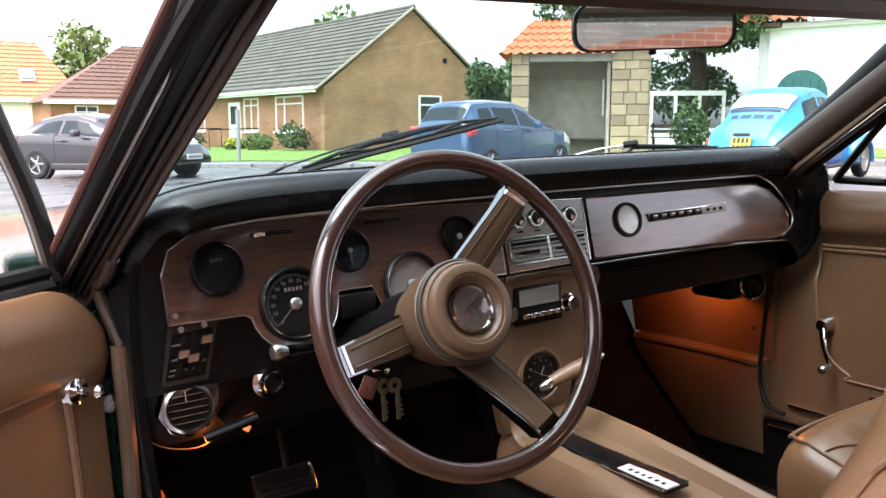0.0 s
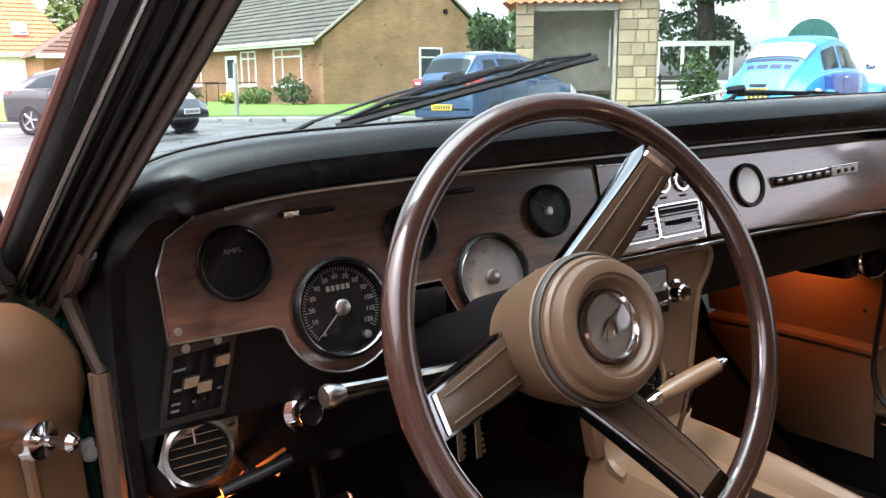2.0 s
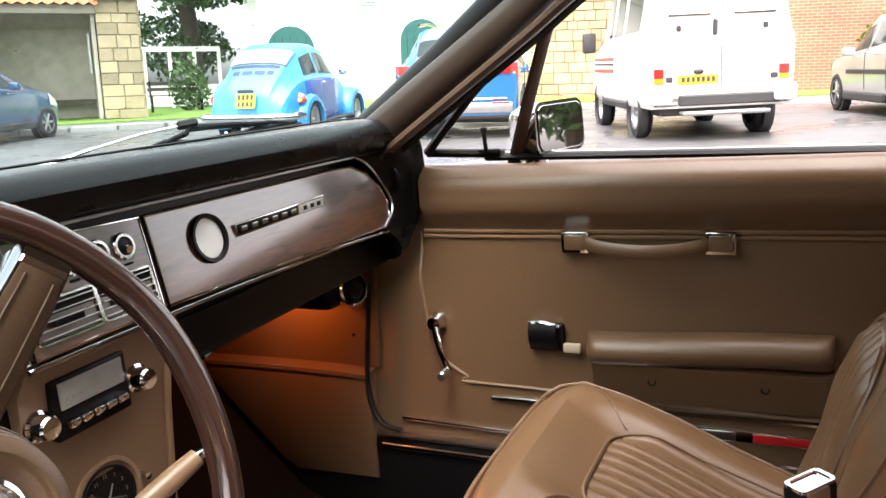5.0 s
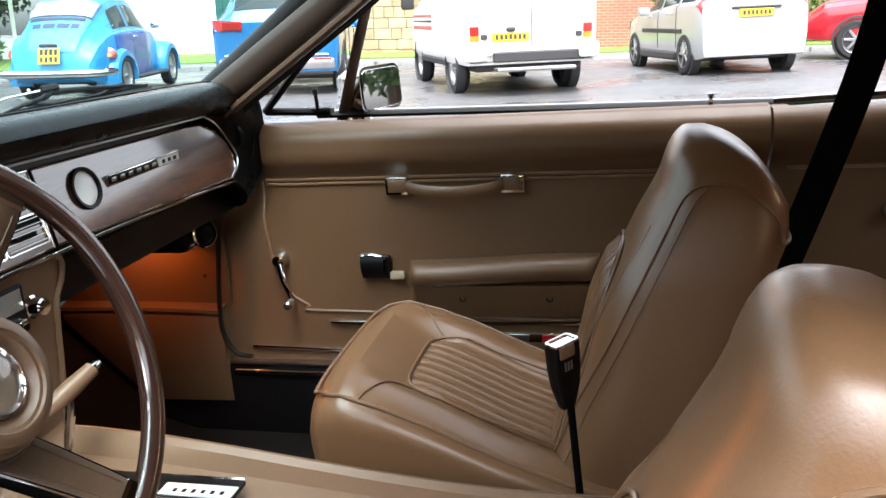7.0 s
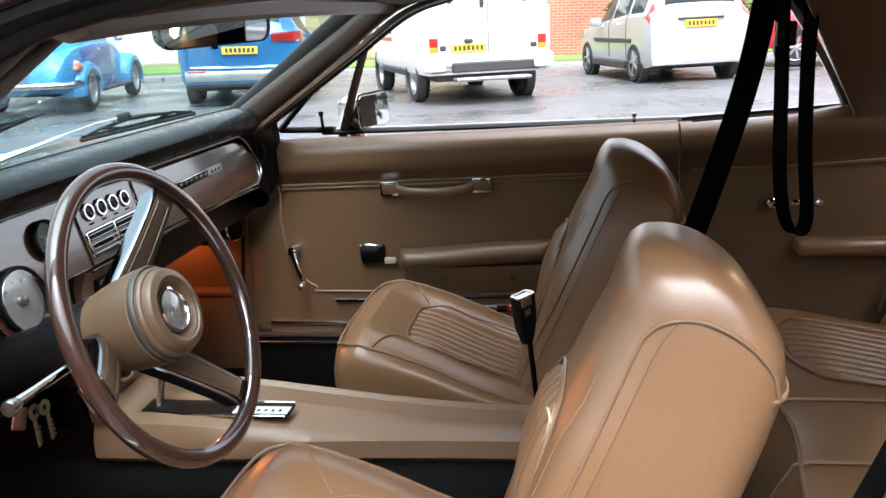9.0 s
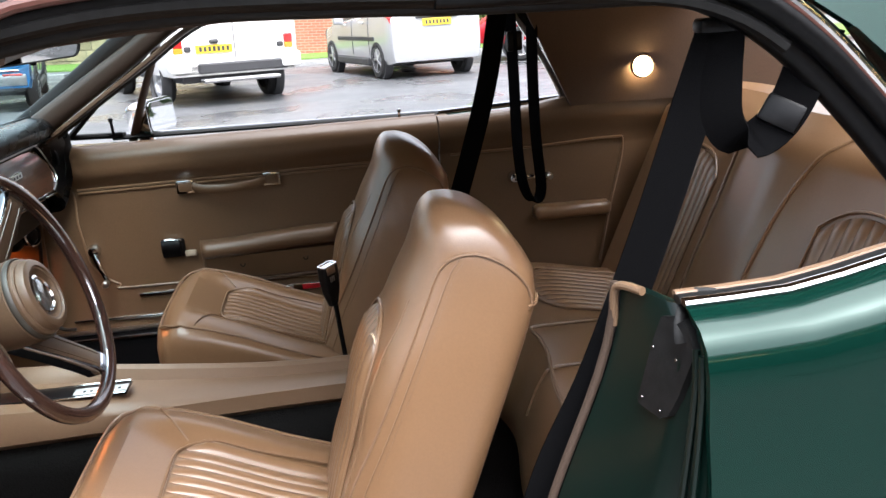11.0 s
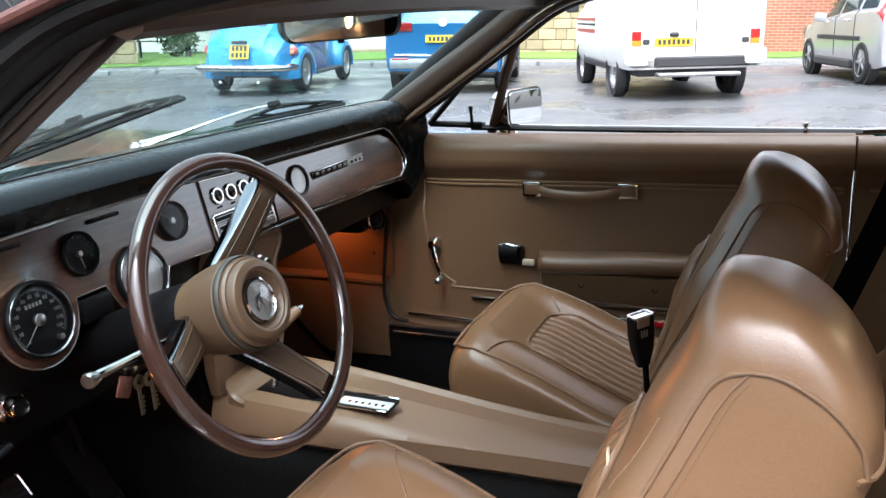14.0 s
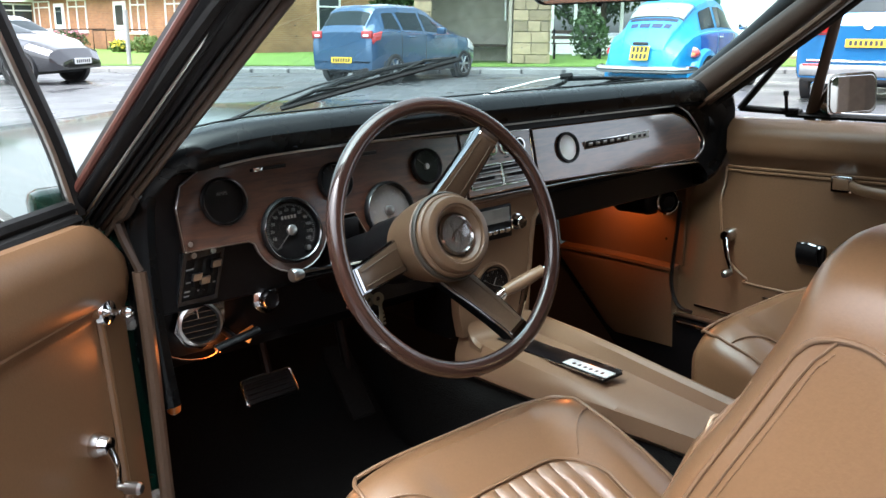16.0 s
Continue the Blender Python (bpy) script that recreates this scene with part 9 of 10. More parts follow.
# garage beside the open door: only its reflection and its shade are seen
garage = thing("garage", "brick garage with a dark open mouth and yellow lamps", "building", (-6, 0, -0.1), m=I4)
for y0, y1, z0, z1, nm in ((-16.0, -4.2, -0.2, 3.3, "front_wall"), (4.6, 7.0, -0.2, 3.3, "front_wall"), (-4.2, 4.6, 2.9, 3.3, "lintel_wall")):
    bm = nbm()
    box(bm, (-6.3, (y0 + y1) / 2, (z0 + z1) / 2), (0.3, y1 - y0, z1 - z0))
    part(nm, bm, REDBRICK, garage, "red brick wall", smooth=0)
GARAGE_DARK = material("dark_garage_plaster", (0.06, 0.065, 0.06), 0.8, grain=0.4, grain_scale=5, stain=0.4, stain_scale=1.0)
for c, sz, nm in (((-10.6, 0.2, 1.5), (0.2, 9.0, 3.4), "rear_wall"), ((-8.5, -4.3, 1.4), (4.1, 0.2, 3.2), "side_wall"), ((-8.5, 4.7, 1.4), (4.1, 0.2, 3.2), "side_wall"), ((-8.5, 0.2, 3.0), (4.1, 9.0, 0.2), "inner_ceiling")):
    bm = nbm()
    box(bm, c, sz)
    part(nm, bm, GARAGE_DARK, garage, smooth=0)
TUBE_LAMP = material("yellow_tube_lamp", (0.8, 0.6, 0.3), 0.4, emit=(1.0, 0.66, 0.25, 4.0))
for x, y, z, ln_ in ((-7.0, -3.0, 2.5, 0.5), (-7.0, -1.2, 2.2, 0.35), (-7.5, -0.6, 1.7, 0.3), (-7.0, 0.6, 2.6, 0.7), (-8.0, -2.4, 1.5, 0.8), (-7.2, 2.4, 2.3, 0.5)):
    bm = nbm()
    tube(bm, [(x, y, z), (x, y + ln_, z)], 0.035, 8)
    part("tube_lamp", bm, TUBE_LAMP, garage, "lit yellow tube lamp")
tall = thing("post", "slim grey street post before the bungalow", "post", (6.9, 23.2, 0), m=I4)
bm = nbm()
tube(bm, [(6.9, 23.2, -0.1), (6.9, 23.2, 1.55)], 0.06, 10)
part("shaft", bm, KERB, tall)
tree(5.2, -10.0, 7.0, 3.6, "dark green tree behind the coupe", 21, 9000, 0.15, 0.08)
tree(9.0, -12.5, 7.5, 3.6, "dark green tree behind the coupe", 22, 7000, 0.16, 0.08)

# ---- parked vehicles ----
def paint(name, c, metal=0.3, c2=None):
    return material(name, c, 0.22, metal, coat=1.0, grain=0.2, grain_scale=300, second=c2 or tuple(x * 1.4 for x in c), stain=0.12, stain_scale=1.5)


CARGLASS = material("tinted_car_glass", (0.02, 0.03, 0.034), 0.05, spec=0.12, stain=0.3, stain_scale=2)
CLEARISH = material("pale_reflecting_glass", (0.35, 0.42, 0.42), 0.04, spec=1.0, coat=1.0, stain=0.3, stain_scale=2)
TYRE = material("tyre_rubber", (0.018, 0.018, 0.018), 0.8, grain=0.4, grain_scale=30, bump=0.3, bump_scale=60)
ALLOY = material("silver_alloy", (0.45, 0.45, 0.46), 0.3, 0.9, stain=0.3, stain_scale=10)
TAIL = material("red_tail_lamp", (0.4, 0.015, 0.015), 0.15, coat=1.0, grain=0.2, grain_scale=60)
AMBERLAMP = material("amber_tail_lamp", (0.6, 0.2, 0.02), 0.15, coat=1.0)
CLEARLAMP = material("clear_lamp", (0.7, 0.7, 0.7), 0.1, coat=1.0, grain=0.2, grain_scale=60)
PLATE = material("yellow_number_plate", (0.75, 0.5, 0.02), 0.4, grain=0.1)
PLATEW = material("white_number_plate", (0.75, 0.75, 0.75), 0.4, grain=0.1)
UNDER = material("dark_plastic_cladding", (0.03, 0.03, 0.032), 0.6, grain=0.3, grain_scale=60)


def surface(st, round_=1.0):
    X = [s[0] for s in st]
    def S(x, a, side):
        zt, zb, wt, wb, wm, zs = (float(np.interp(x, X, [s[i] for s in st])) for i in range(1, 7))
        gap = zt - zb
        k = min(1.0, max(gap, 0.02) / 0.35)
        key = [(0, 0, zt), (0.12, 0.55 * wt, zt - 0.012 * k), (0.22, 0.82 * wt, zt - 0.035 * k), (0.29, 0.95 * wt, zt - 0.075 * k), (0.34, wt, zt - 0.15 * k), (0.54, wb, zb), (0.58, lerp(wb, wm, 0.75), zb - 0.025),
               (0.64, wm * 0.995, zb - 0.1), (0.76, wm, lerp(zb, zs, 0.5)), (0.9, wm * 0.985, zs + 0.1), (1.0, wm * 0.95, zs)]
        A = [q[0] for q in key]
        return Vector((x, side * float(np.interp(a, A, [q[1] for q in key])), float(np.interp(a, A, [q[2] for q in key]))))
    return S


def patch(S, a0, a1, x00, x01, x10, x11, side, nx=10, na=6, off=0.006, both=False):
    """A piece of the skin set a little proud: x from x00..x01 at a0 to x10..x11 at a1."""
    bm = nbm()
    def f(u, v):
        a = lerp(a0, a1, v)
        x = lerp(lerp(x00, x10, v), lerp(x01, x11, v), u)
        p = S(x, abs(a), side if a >= 0 else -side)
        e = 0.02
        dx = S(x + e, abs(a), side if a >= 0 else -side) - S(x - e, abs(a), side if a >= 0 else -side)
        a2, a1_ = min(abs(a) + e, 1), max(abs(a) - e, 0)
        da = S(x, a2, side if a >= 0 else -side) - S(x, a1_, side if a >= 0 else -side)
        n = dx.cross(da)
        if n.length < 1e-7:
            return p
        n.normalize()
        c = Vector((x, 0, 0.7))
        if n.dot(p - c) < 0:
            n = -n
        return p + n * off
    sheet(bm, f, nx, na)
    return bm


def wheel_set(car, x, y, r, w, mat, spokes, side):
    """Tyre, rim and spokes of one wheel."""
    f = frame_to((x, y, r), (0, side, 0), (1, 0, 0))
    bm = nbm()
    lathe(bm, [(r * 0.66, -w / 2), (r * 0.9, -w / 2), (r * 0.985, -w * 0.36), (r, 0), (r * 0.985, w * 0.36), (r * 0.9, w / 2), (r * 0.7, w * 0.5), (r * 0.66, w * 0.4)], f, 28)
    t = part("wheel", bm, TYRE, car, "black tyre on bright rim")
    bm = nbm()
    lathe(bm, [(r * 0.68, w * 0.3), (r * 0.66, w * 0.47), (r * 0.6, w * 0.44), (r * 0.58, w * 0.2), (0, w * 0.18)], f, 28)
    part("rim", bm, mat if not spokes else UNDER, t)
    for k in range(spokes):
        bm = nbm()
        m = f @ Matrix.Rotation(2 * math.pi * k / spokes, 4, "Z")
        box(bm, (r * 0.36, 0, w * 0.38), (r * 0.58, r * 0.14, w * 0.12), 0.008, 1)
        for v in bm.verts:
            v.co = m @ v.co
        part("spoke", bm, mat, t)
    bm = nbm()
    lathe(bm, [(r * 0.62, w * 0.42), (r * 0.67, w * 0.49), (r * 0.68, w * 0.42)], f, 28)
    part("rim_edge", bm, mat, t)
    bm = nbm()
    lathe(bm, [(r * 0.13, w * 0.3), (r * 0.12, w * 0.46), (0, w * 0.48)], f, 14)
    part("hub_cap", bm, mat, t)


def plate_on(car, c, n, w, h, mat, rows=1, count=7):
    f = frame_to(c, n, (0, 1, 0) if abs(n[0]) > 0.5 else (1, 0, 0))
    bm = nbm()
    box(bm, (0, 0, 0), (w, h, 0.012), 0.004, 1)
    p = part("number_plate", bm, mat, car, "plate with plain dark bars", at=f)
    for r_ in range(rows):
        for k in range(count // rows):
            bm = nbm()
            nn = count // rows
            box(bm, ((k - (nn - 1) / 2) * w * 0.86 / nn, (r_ - (rows - 1) / 2) * h * 0.46, 0.008), (w * 0.55 / nn, h * (0.6 if rows == 1 else 0.34), 0.003))
            part("plate_bar", bm, UNDER, p, smooth=0)


def car_frame(x, y, heading):
    """A frame at the rear axle on the ground, tilted with the slope."""
    c, s = math.cos(radians(heading)), math.sin(radians(heading))
    o = Vector((x, y, ground_z(x, y)))
    fx = (Vector((x + 2.4 * c, y + 2.4 * s, ground_z(x + 2.4 * c, y + 2.4 * s))) - o).normalized()
    fy = (Vector((x - 0.7 * s, y + 0.7 * c, ground_z(x - 0.7 * s, y + 0.7 * c))) - Vector((x + 0.7 * s, y - 0.7 * c, ground_z(x + 0.7 * s, y - 0.7 * c)))).normalized()
    fz = fx.cross(fy).normalized()
    fy = fz.cross(fx)
    return Matrix(((fx.x, fy.x, fz.x, o.x), (fx.y, fy.y, fz.y, o.y), (fx.z, fy.z, fz.z, o.z), (0, 0, 0, 1)))


def shell(car, st, mat, x0, x1, n=56, label=""):
    S = surface(st)
    A = [0, 0.06, 0.12, 0.17, 0.22, 0.26, 0.29, 0.315, 0.34, 0.4, 0.47, 0.54, 0.56, 0.58, 0.61, 0.64, 0.7, 0.76, 0.83, 0.9, 0.95, 1.0]
    rings = []
    xs_ = sorted({x0 + (x1 - x0) * i / n for i in range(n + 1)} | {s[0] for s in st})
    for x in xs_:
        rings.append([S(x, a, 1) for a in A] + [S(x, a, -1) for a in A[::-1][:-1]])
    bm = nbm()
    loft(bm, rings)
    part("body", bm, mat, car, label or "glossy painted body", smooth=28)
    return S


def arches(car, xs_, y, r, mat):
    for x in xs_:
        for s in (-1, 1):
            bm = nbm()
            lathe(bm, [(r * 1.17, -0.12), (r * 1.17, 0.012), (r * 1.06, 0.016), (r * 1.04, -0.1), (0, -0.1)], frame_to((x, s * y, r * 1.02), (0, s, 0)), 30)
            part("wheel_arch", bm, mat, car)


def hatch(name, label, m, st, mat, wb, r, y_, x0, x1, side_w, rear_w, front_w, tail, plate_, spokes=5, clad=False, tw=0.2, lamp=None, handles=(), group="parked cars"):
    """A modern car: skin, glass, lamps, wheels, plate, mirrors, handles."""
    car = thing(name, label, "car", (wb / 2, 0, 0), m=m, group=group)
    S = shell(car, st, mat, x0, x1)
    for side in (-1, 1):
        for q in side_w:
            p = part("side_window", patch(S, 0.35, 0.525, *q, side), CARGLASS, car)
    part("rear_window", patch(S, -rear_w[2], rear_w[2], rear_w[0], rear_w[1], rear_w[0], rear_w[1], 1, 8, 16), CARGLASS, car)
    part("windscreen", patch(S, -0.3, 0.3, front_w[0], front_w[1], front_w[0], front_w[1], 1, 8, 16), CARGLASS, car)
    for side in (-1, 1):
        part("tail_lamp", patch(S, tail[0], tail[1], tail[2], tail[3], tail[4], tail[5], side, 6, 6, 0.012), TAIL, car, "red tail lamp")
        if lamp:
            part("headlamp", patch(S, lamp[0], lamp[1], lamp[2], lamp[3], lamp[2], lamp[3], side, 6, 6, 0.012), CLEARLAMP, car, "clear headlamp")
        bm = nbm()
        box(bm, (front_w[0] - 0.45 + 0.35, side * (y_ + 0.13), 0.98), (0.14, 0.2, 0.14), 0.04, 2)
        part("mirror", bm, mat, car)
        for hx, hz in handles:
            bm = nbm()
            box(bm, (hx, side * (y_ + 0.075), hz), (0.2, 0.05, 0.035), 0.012, 1)
            part("door_handle", bm, mat, car)
        bm = nbm()
        box(bm, (wb / 2, side * (y_ - 0.02), 0.27), (wb - 2 * r - 0.15, 0.12, 0.14), 0.03, 1)
        part("sill", bm, UNDER, car)
        for hx in [q[1] for q in side_w[:-1]]:
            bm = nbm()
            tube(bm, [S(hx + 0.02, a, side) * 1.0 + Vector((0, side * 0.002, 0)) for a in (0.53, 0.58, 0.64, 0.76, 0.88)], 0.006, 5)
            part("door_gap", bm, UNDER, car)
    arches(car, (0, wb), y_ - 0.02 + (0.03 if clad else 0.0), r, UNDER)
    for x in (0, wb):
        for side in (-1, 1):
            wheel_set(car, x, side * (y_ - tw / 2 + 0.03), r, tw, ALLOY, spokes, side)
    bm = nbm()
    box(bm, (x0 + 0.09, 0, 0.36), (0.16, 2 * y_ * 0.9, 0.16), 0.05, 2)
    part("rear_bumper", bm, UNDER if clad else mat, car)
    plate_on(car, plate_[0], (-1, 0, 0.12), 0.52, 0.11, PLATE)
    bm = nbm()
    box(bm, (wb / 2, 0, 0.3), (wb + 0.6, y_ * 1.7, 0.2), 0.02, 1)
    part("underbody", bm, UNDER, car)
    return car, S


# small blue hatchback
BLUE = paint("metallic_blue_paint", (0.022, 0.075, 0.16), 0.3)
i_st = [(-0.63, 0.55, 0.5, 0.55, 0.6, 0.68, 0.34), (-0.615, 0.98, 0.86, 0.56, 0.66, 0.745, 0.28), (-0.56, 1.07, 0.95, 0.56, 0.7, 0.775, 0.26), (-0.3, 1.42, 1.0, 0.55, 0.74, 0.8, 0.24), (-0.2, 1.475, 1.0, 0.55, 0.745, 0.81, 0.23),
        (0.4, 1.505, 0.98, 0.57, 0.75, 0.82, 0.22), (1.1, 1.49, 0.94, 0.56, 0.755, 0.825, 0.22), (1.4, 1.42, 0.92, 0.55, 0.755, 0.825, 0.22), (2.15, 1.02, 0.9, 0.6, 0.74, 0.82, 0.22), (2.6, 0.93, 0.84, 0.55, 0.68, 0.8, 0.24), (2.95, 0.78, 0.7, 0.5, 0.6, 0.7, 0.28), (3.04, 0.55, 0.5, 0.4, 0.5, 0.6, 0.32)]
i10, S = hatch("hatchback", "small metallic blue hatchback parked by the kerb", car_frame(8.35, 14.04, 16.3), i_st, BLUE, 2.385, 0.29, 0.80, -0.63, 3.04, ((-0.1, 0.2, -0.22, 0.28), (0.3, 0.98, 0.36, 1.0), (1.06, 1.42, 1.08, 1.9)), (-0.53, -0.34, 0.27), (1.5, 2.1),
               (0.56, 0.66, -0.6, -0.33, -0.6, -0.42), ((-0.645, 0.0, 0.46),), 6, handles=((0.5, 0.87), (1.35, 0.85)), lamp=(0.56, 0.72, 2.55, 2.9))
for side in (-1, 1):
    bm = nbm()
    box(bm, (-0.60, side * 0.62, 0.52), (0.05, 0.12, 0.1), 0.015, 1)
    part("bumper_reflector", bm, TAIL, i10)
    for y0, y1, z0, z1, mt, nm in ((0.5, 0.75, 0.86, 1.0, TAIL, "tail_lamp_face"), (0.54, 0.68, 0.89, 0.935, CLEARLAMP, "reversing_lamp")):
        bm = nbm()
        box(bm, (-0.605 if mt is TAIL else -0.632, side * (y0 + y1) / 2, (z0 + z1) / 2), (0.06 if mt is TAIL else 0.012, y1 - y0, z1 - z0), 0.02 if mt is TAIL else 0.004, 2)
        part(nm, bm, mt, i10)
bm = nbm()
lathe(bm, [(0.05, 0), (0.05, 0.006), (0, 0.008)], frame_to((-0.6, 0, 0.93), (-1, 0, 0.2)), 16)
part("round_badge", bm, CHROME, i10)

# silver compact MPV
SILVER = paint("silver_paint", (0.36, 0.365, 0.375), 0.2, (0.44, 0.44, 0.45))
s_st = [(-0.70, 0.62, 0.55, 0.6, 0.66, 0.74, 0.32), (-0.69, 1.0, 0.9, 0.62, 0.74, 0.8, 0.28), (-0.66, 1.1, 1.0, 0.62, 0.76, 0.82, 0.27), (-0.56, 1.5, 1.08, 0.6, 0.78, 0.835, 0.25), (-0.45, 1.6, 1.08, 0.6, 0.785, 0.84, 0.24), (0.5, 1.63, 1.05, 0.62, 0.79, 0.845, 0.24), (1.4, 1.58, 0.98, 0.6, 0.79, 0.845, 0.24), (1.7, 1.5, 0.96, 0.6, 0.785, 0.845, 0.24),
        (2.45, 1.06, 0.93, 0.62, 0.77, 0.84, 0.24), (3.0, 0.95, 0.85, 0.56, 0.7, 0.82, 0.25), (3.4, 0.75, 0.68, 0.5, 0.6, 0.7, 0.3), (3.5, 0.5, 0.45, 0.4, 0.5, 0.58, 0.34)]
rm, S = hatch("compact_van", "silver compact people carrier parked facing away", car_frame(13.36, -1.26, 16.7), s_st, SILVER, 2.62, 0.315, 0.825, -0.70, 3.5, ((-0.2, 0.35, -0.3, 0.3), (0.45, 1.25, 0.42, 1.2), (1.32, 1.7, 1.3, 2.2)), (-0.63, -0.53, 0.27), (1.8, 2.4),
              (0.45, 0.62, -0.62, -0.5, -0.67, -0.5), ((-0.715, 0.0, 0.9),), 5, handles=((0.55, 0.93), (1.55, 0.9)), lamp=(0.56, 0.72, 3.0, 3.3))
for side in (-1, 1):
    bm = nbm()
    box(bm, (1.1, side * 0.853, 0.66), (2.0, 0.02, 0.07), 0.008, 1)
    part("side_strip", bm, UNDER, rm)
bm = nbm()
box(bm, (-0.70, 0, 0.98), (0.04, 0.75, 0.03), 0.01, 1)
part("plate_lamp_bar", bm, UNDER, rm)

# blue SUV
SBLUE = paint("bright_blue_metallic_paint", (0.02, 0.15, 0.36), 0.3)
t_st = [(-0.86, 0.7, 0.6, 0.68, 0.76, 0.84, 0.36), (-0.85, 1.05, 0.95, 0.68, 0.8, 0.88, 0.34), (-0.78, 1.14, 1.04, 0.66, 0.83, 0.905, 0.32), (-0.5, 1.55, 1.1, 0.62, 0.85, 0.915, 0.32), (-0.4, 1.63, 1.1, 0.62, 0.85, 0.915, 0.32), (0.6, 1.67, 1.06, 0.64, 0.855, 0.92, 0.32), (1.5, 1.63, 1.04, 0.63, 0.855, 0.92, 0.32), (1.8, 1.52, 1.02, 0.62, 0.85, 0.92, 0.32),
        (2.5, 1.12, 1.0, 0.66, 0.83, 0.91, 0.32), (3.2, 1.02, 0.92, 0.6, 0.78, 0.88, 0.34), (3.5, 0.8, 0.72, 0.5, 0.66, 0.76, 0.36), (3.6, 0.55, 0.5, 0.45, 0.55, 0.62, 0.38)]
tg, S = hatch("suv", "bright blue SUV parked facing the white building", car_frame(11.55, 5.58, 15), t_st, SBLUE, 2.68, 0.35, 0.90, -0.86, 3.6, ((-0.2, 0.3, -0.36, 0.3), (0.4, 1.2, 0.4, 1.2), (1.3, 1.75, 1.3, 2.3)), (-0.72, -0.56, 0.27), (1.9, 2.45),
              (0.56, 0.635, -0.82, -0.5, -0.84, -0.5), ((-0.885, 0.0, 0.82),), 5, True, handles=((0.6, 0.95), (1.6, 0.93)), lamp=(0.56, 0.66, 3.1, 3.4))
for side in (-1, 1):
    bm = nbm()
    tube(bm, [(-0.4, side * 0.6, 1.66), (0.6, side * 0.62, 1.71), (1.6, side * 0.6, 1.66)], 0.022, 6)
    part("roof_rail", bm, CHROME, tg)
    bm = nbm()
    sheet(bm, lambda u, v: Vector((-0.874 + 1.6 * max(0.0, lerp(0.47, 0.9, u) - 0.78) ** 1.4, side * lerp(0.47, 0.9, u), lerp(0.93, 1.06 + 0.02 * u, v))), 10, 3, 0.03, (1, 0, 0))
    lp = part("tail_lamp_face", bm, TAIL, tg, "red wraparound tail lamp")
    for z0 in (0.95, 1.0, 1.04):
        bm = nbm()
        tube(bm, [(-0.879, side * 0.5, z0), (-0.879, side * 0.75, z0 + 0.004)], 0.006, 5)
        part("lamp_bar", bm, UNDER if z0 < 1 else TAIL, lp)
    bm = nbm()
    box(bm, (-0.87, side * 0.66, 0.52), (0.04, 0.26, 0.035), 0.01, 1)
    part("bumper_reflector", bm, TAIL, tg)
bm = nbm()
box(bm, (-0.86, 0, 0.45), (0.05, 1.66, 0.16), 0.03, 2)
part("bumper_cladding", bm, ALLOY, tg, "grey lower bumper")
bm = nbm()
box(bm, (-0.862, 0, 0.58), (0.04, 1.5, 0.025), 0.01, 1)
part("chrome_strip", bm, CHROME, tg)
bm = nbm()
lathe(bm, [(0.065, 0), (0.065, 0.01), (0.055, 0.012), (0.0, 0.01)], frame_to((-0.845, 0, 1.06), (-1, 0, 0.25)), 20)
part("round_badge", bm, CHROME, tg)

# red SUV, side on
CRED = paint("bright_red_paint", (0.42, 0.012, 0.02), 0.1)
r_m = car_frame(15.97, -6.3, 77)
rd, S = hatch("red_suv", "bright red SUV parked side on behind others", r_m, t_st, CRED, 2.62, 0.35, 0.90, -0.86, 3.6, ((-0.2, 0.3, -0.36, 0.3), (0.4, 1.2, 0.4, 1.2), (1.3, 1.75, 1.3, 2.3)), (-0.72, -0.56, 0.27), (1.9, 2.45),
              (0.56, 0.66, -0.82, -0.5, -0.84, -0.5), ((-0.885, 0.0, 0.86),), 7, True, handles=((0.6, 0.95), (1.6, 0.93)))
for side in (-1, 1):
    bm = nbm()
    box(bm, (1.3, side * 0.93, 0.72), (1.9, 0.02, 0.06), 0.008, 1)
    part("side_strip", bm, UNDER, rd)

# dark grey coupe hatch across the road
DGREY = paint("dark_grey_metallic_paint", (0.035, 0.036, 0.042), 0.4)
m_st = [(-0.80, 0.7, 0.6, 0.6, 0.66, 0.74, 0.34), (-0.78, 0.98, 0.9, 0.6, 0.74, 0.83, 0.3), (-0.7, 1.04, 0.96, 0.58, 0.76, 0.86, 0.28), (-0.2, 1.33, 0.98, 0.52, 0.78, 0.89, 0.26), (0.4, 1.42, 0.96, 0.54, 0.78, 0.89, 0.25), (0.9, 1.41, 0.93, 0.54, 0.78, 0.89, 0.25), (1.25, 1.33, 0.91, 0.53, 0.78, 0.89, 0.25),
        (2.1, 0.98, 0.88, 0.62, 0.78, 0.88, 0.25), (2.8, 0.86, 0.8, 0.6, 0.74, 0.86, 0.26), (3.3, 0.7, 0.64, 0.52, 0.64, 0.76, 0.28), (3.48, 0.5, 0.46, 0.4, 0.5, 0.6, 0.3)]
mg, S = hatch("coupe", "dark grey three-door coupe parked across the road", car_frame(2.09, 20.8, -53), m_st, DGREY, 2.64, 0.325, 0.875, -0.80, 3.48, ((0.0, 0.5, -0.2, 0.55), (0.6, 1.2, 0.62, 1.75)), (-0.6, -0.25, 0.27), (1.35, 2.05),
              (0.56, 0.64, -0.76, -0.5, -0.76, -0.55), ((-0.82, 0.0, 0.7),), 5, handles=((0.75, 0.82),), lamp=(0.5, 0.62, 2.85, 3.3))
plate_on(mg, (3.5, 0, 0.45), (1, 0, 0.05), 0.52, 0.11, PLATEW)
bm = nbm()
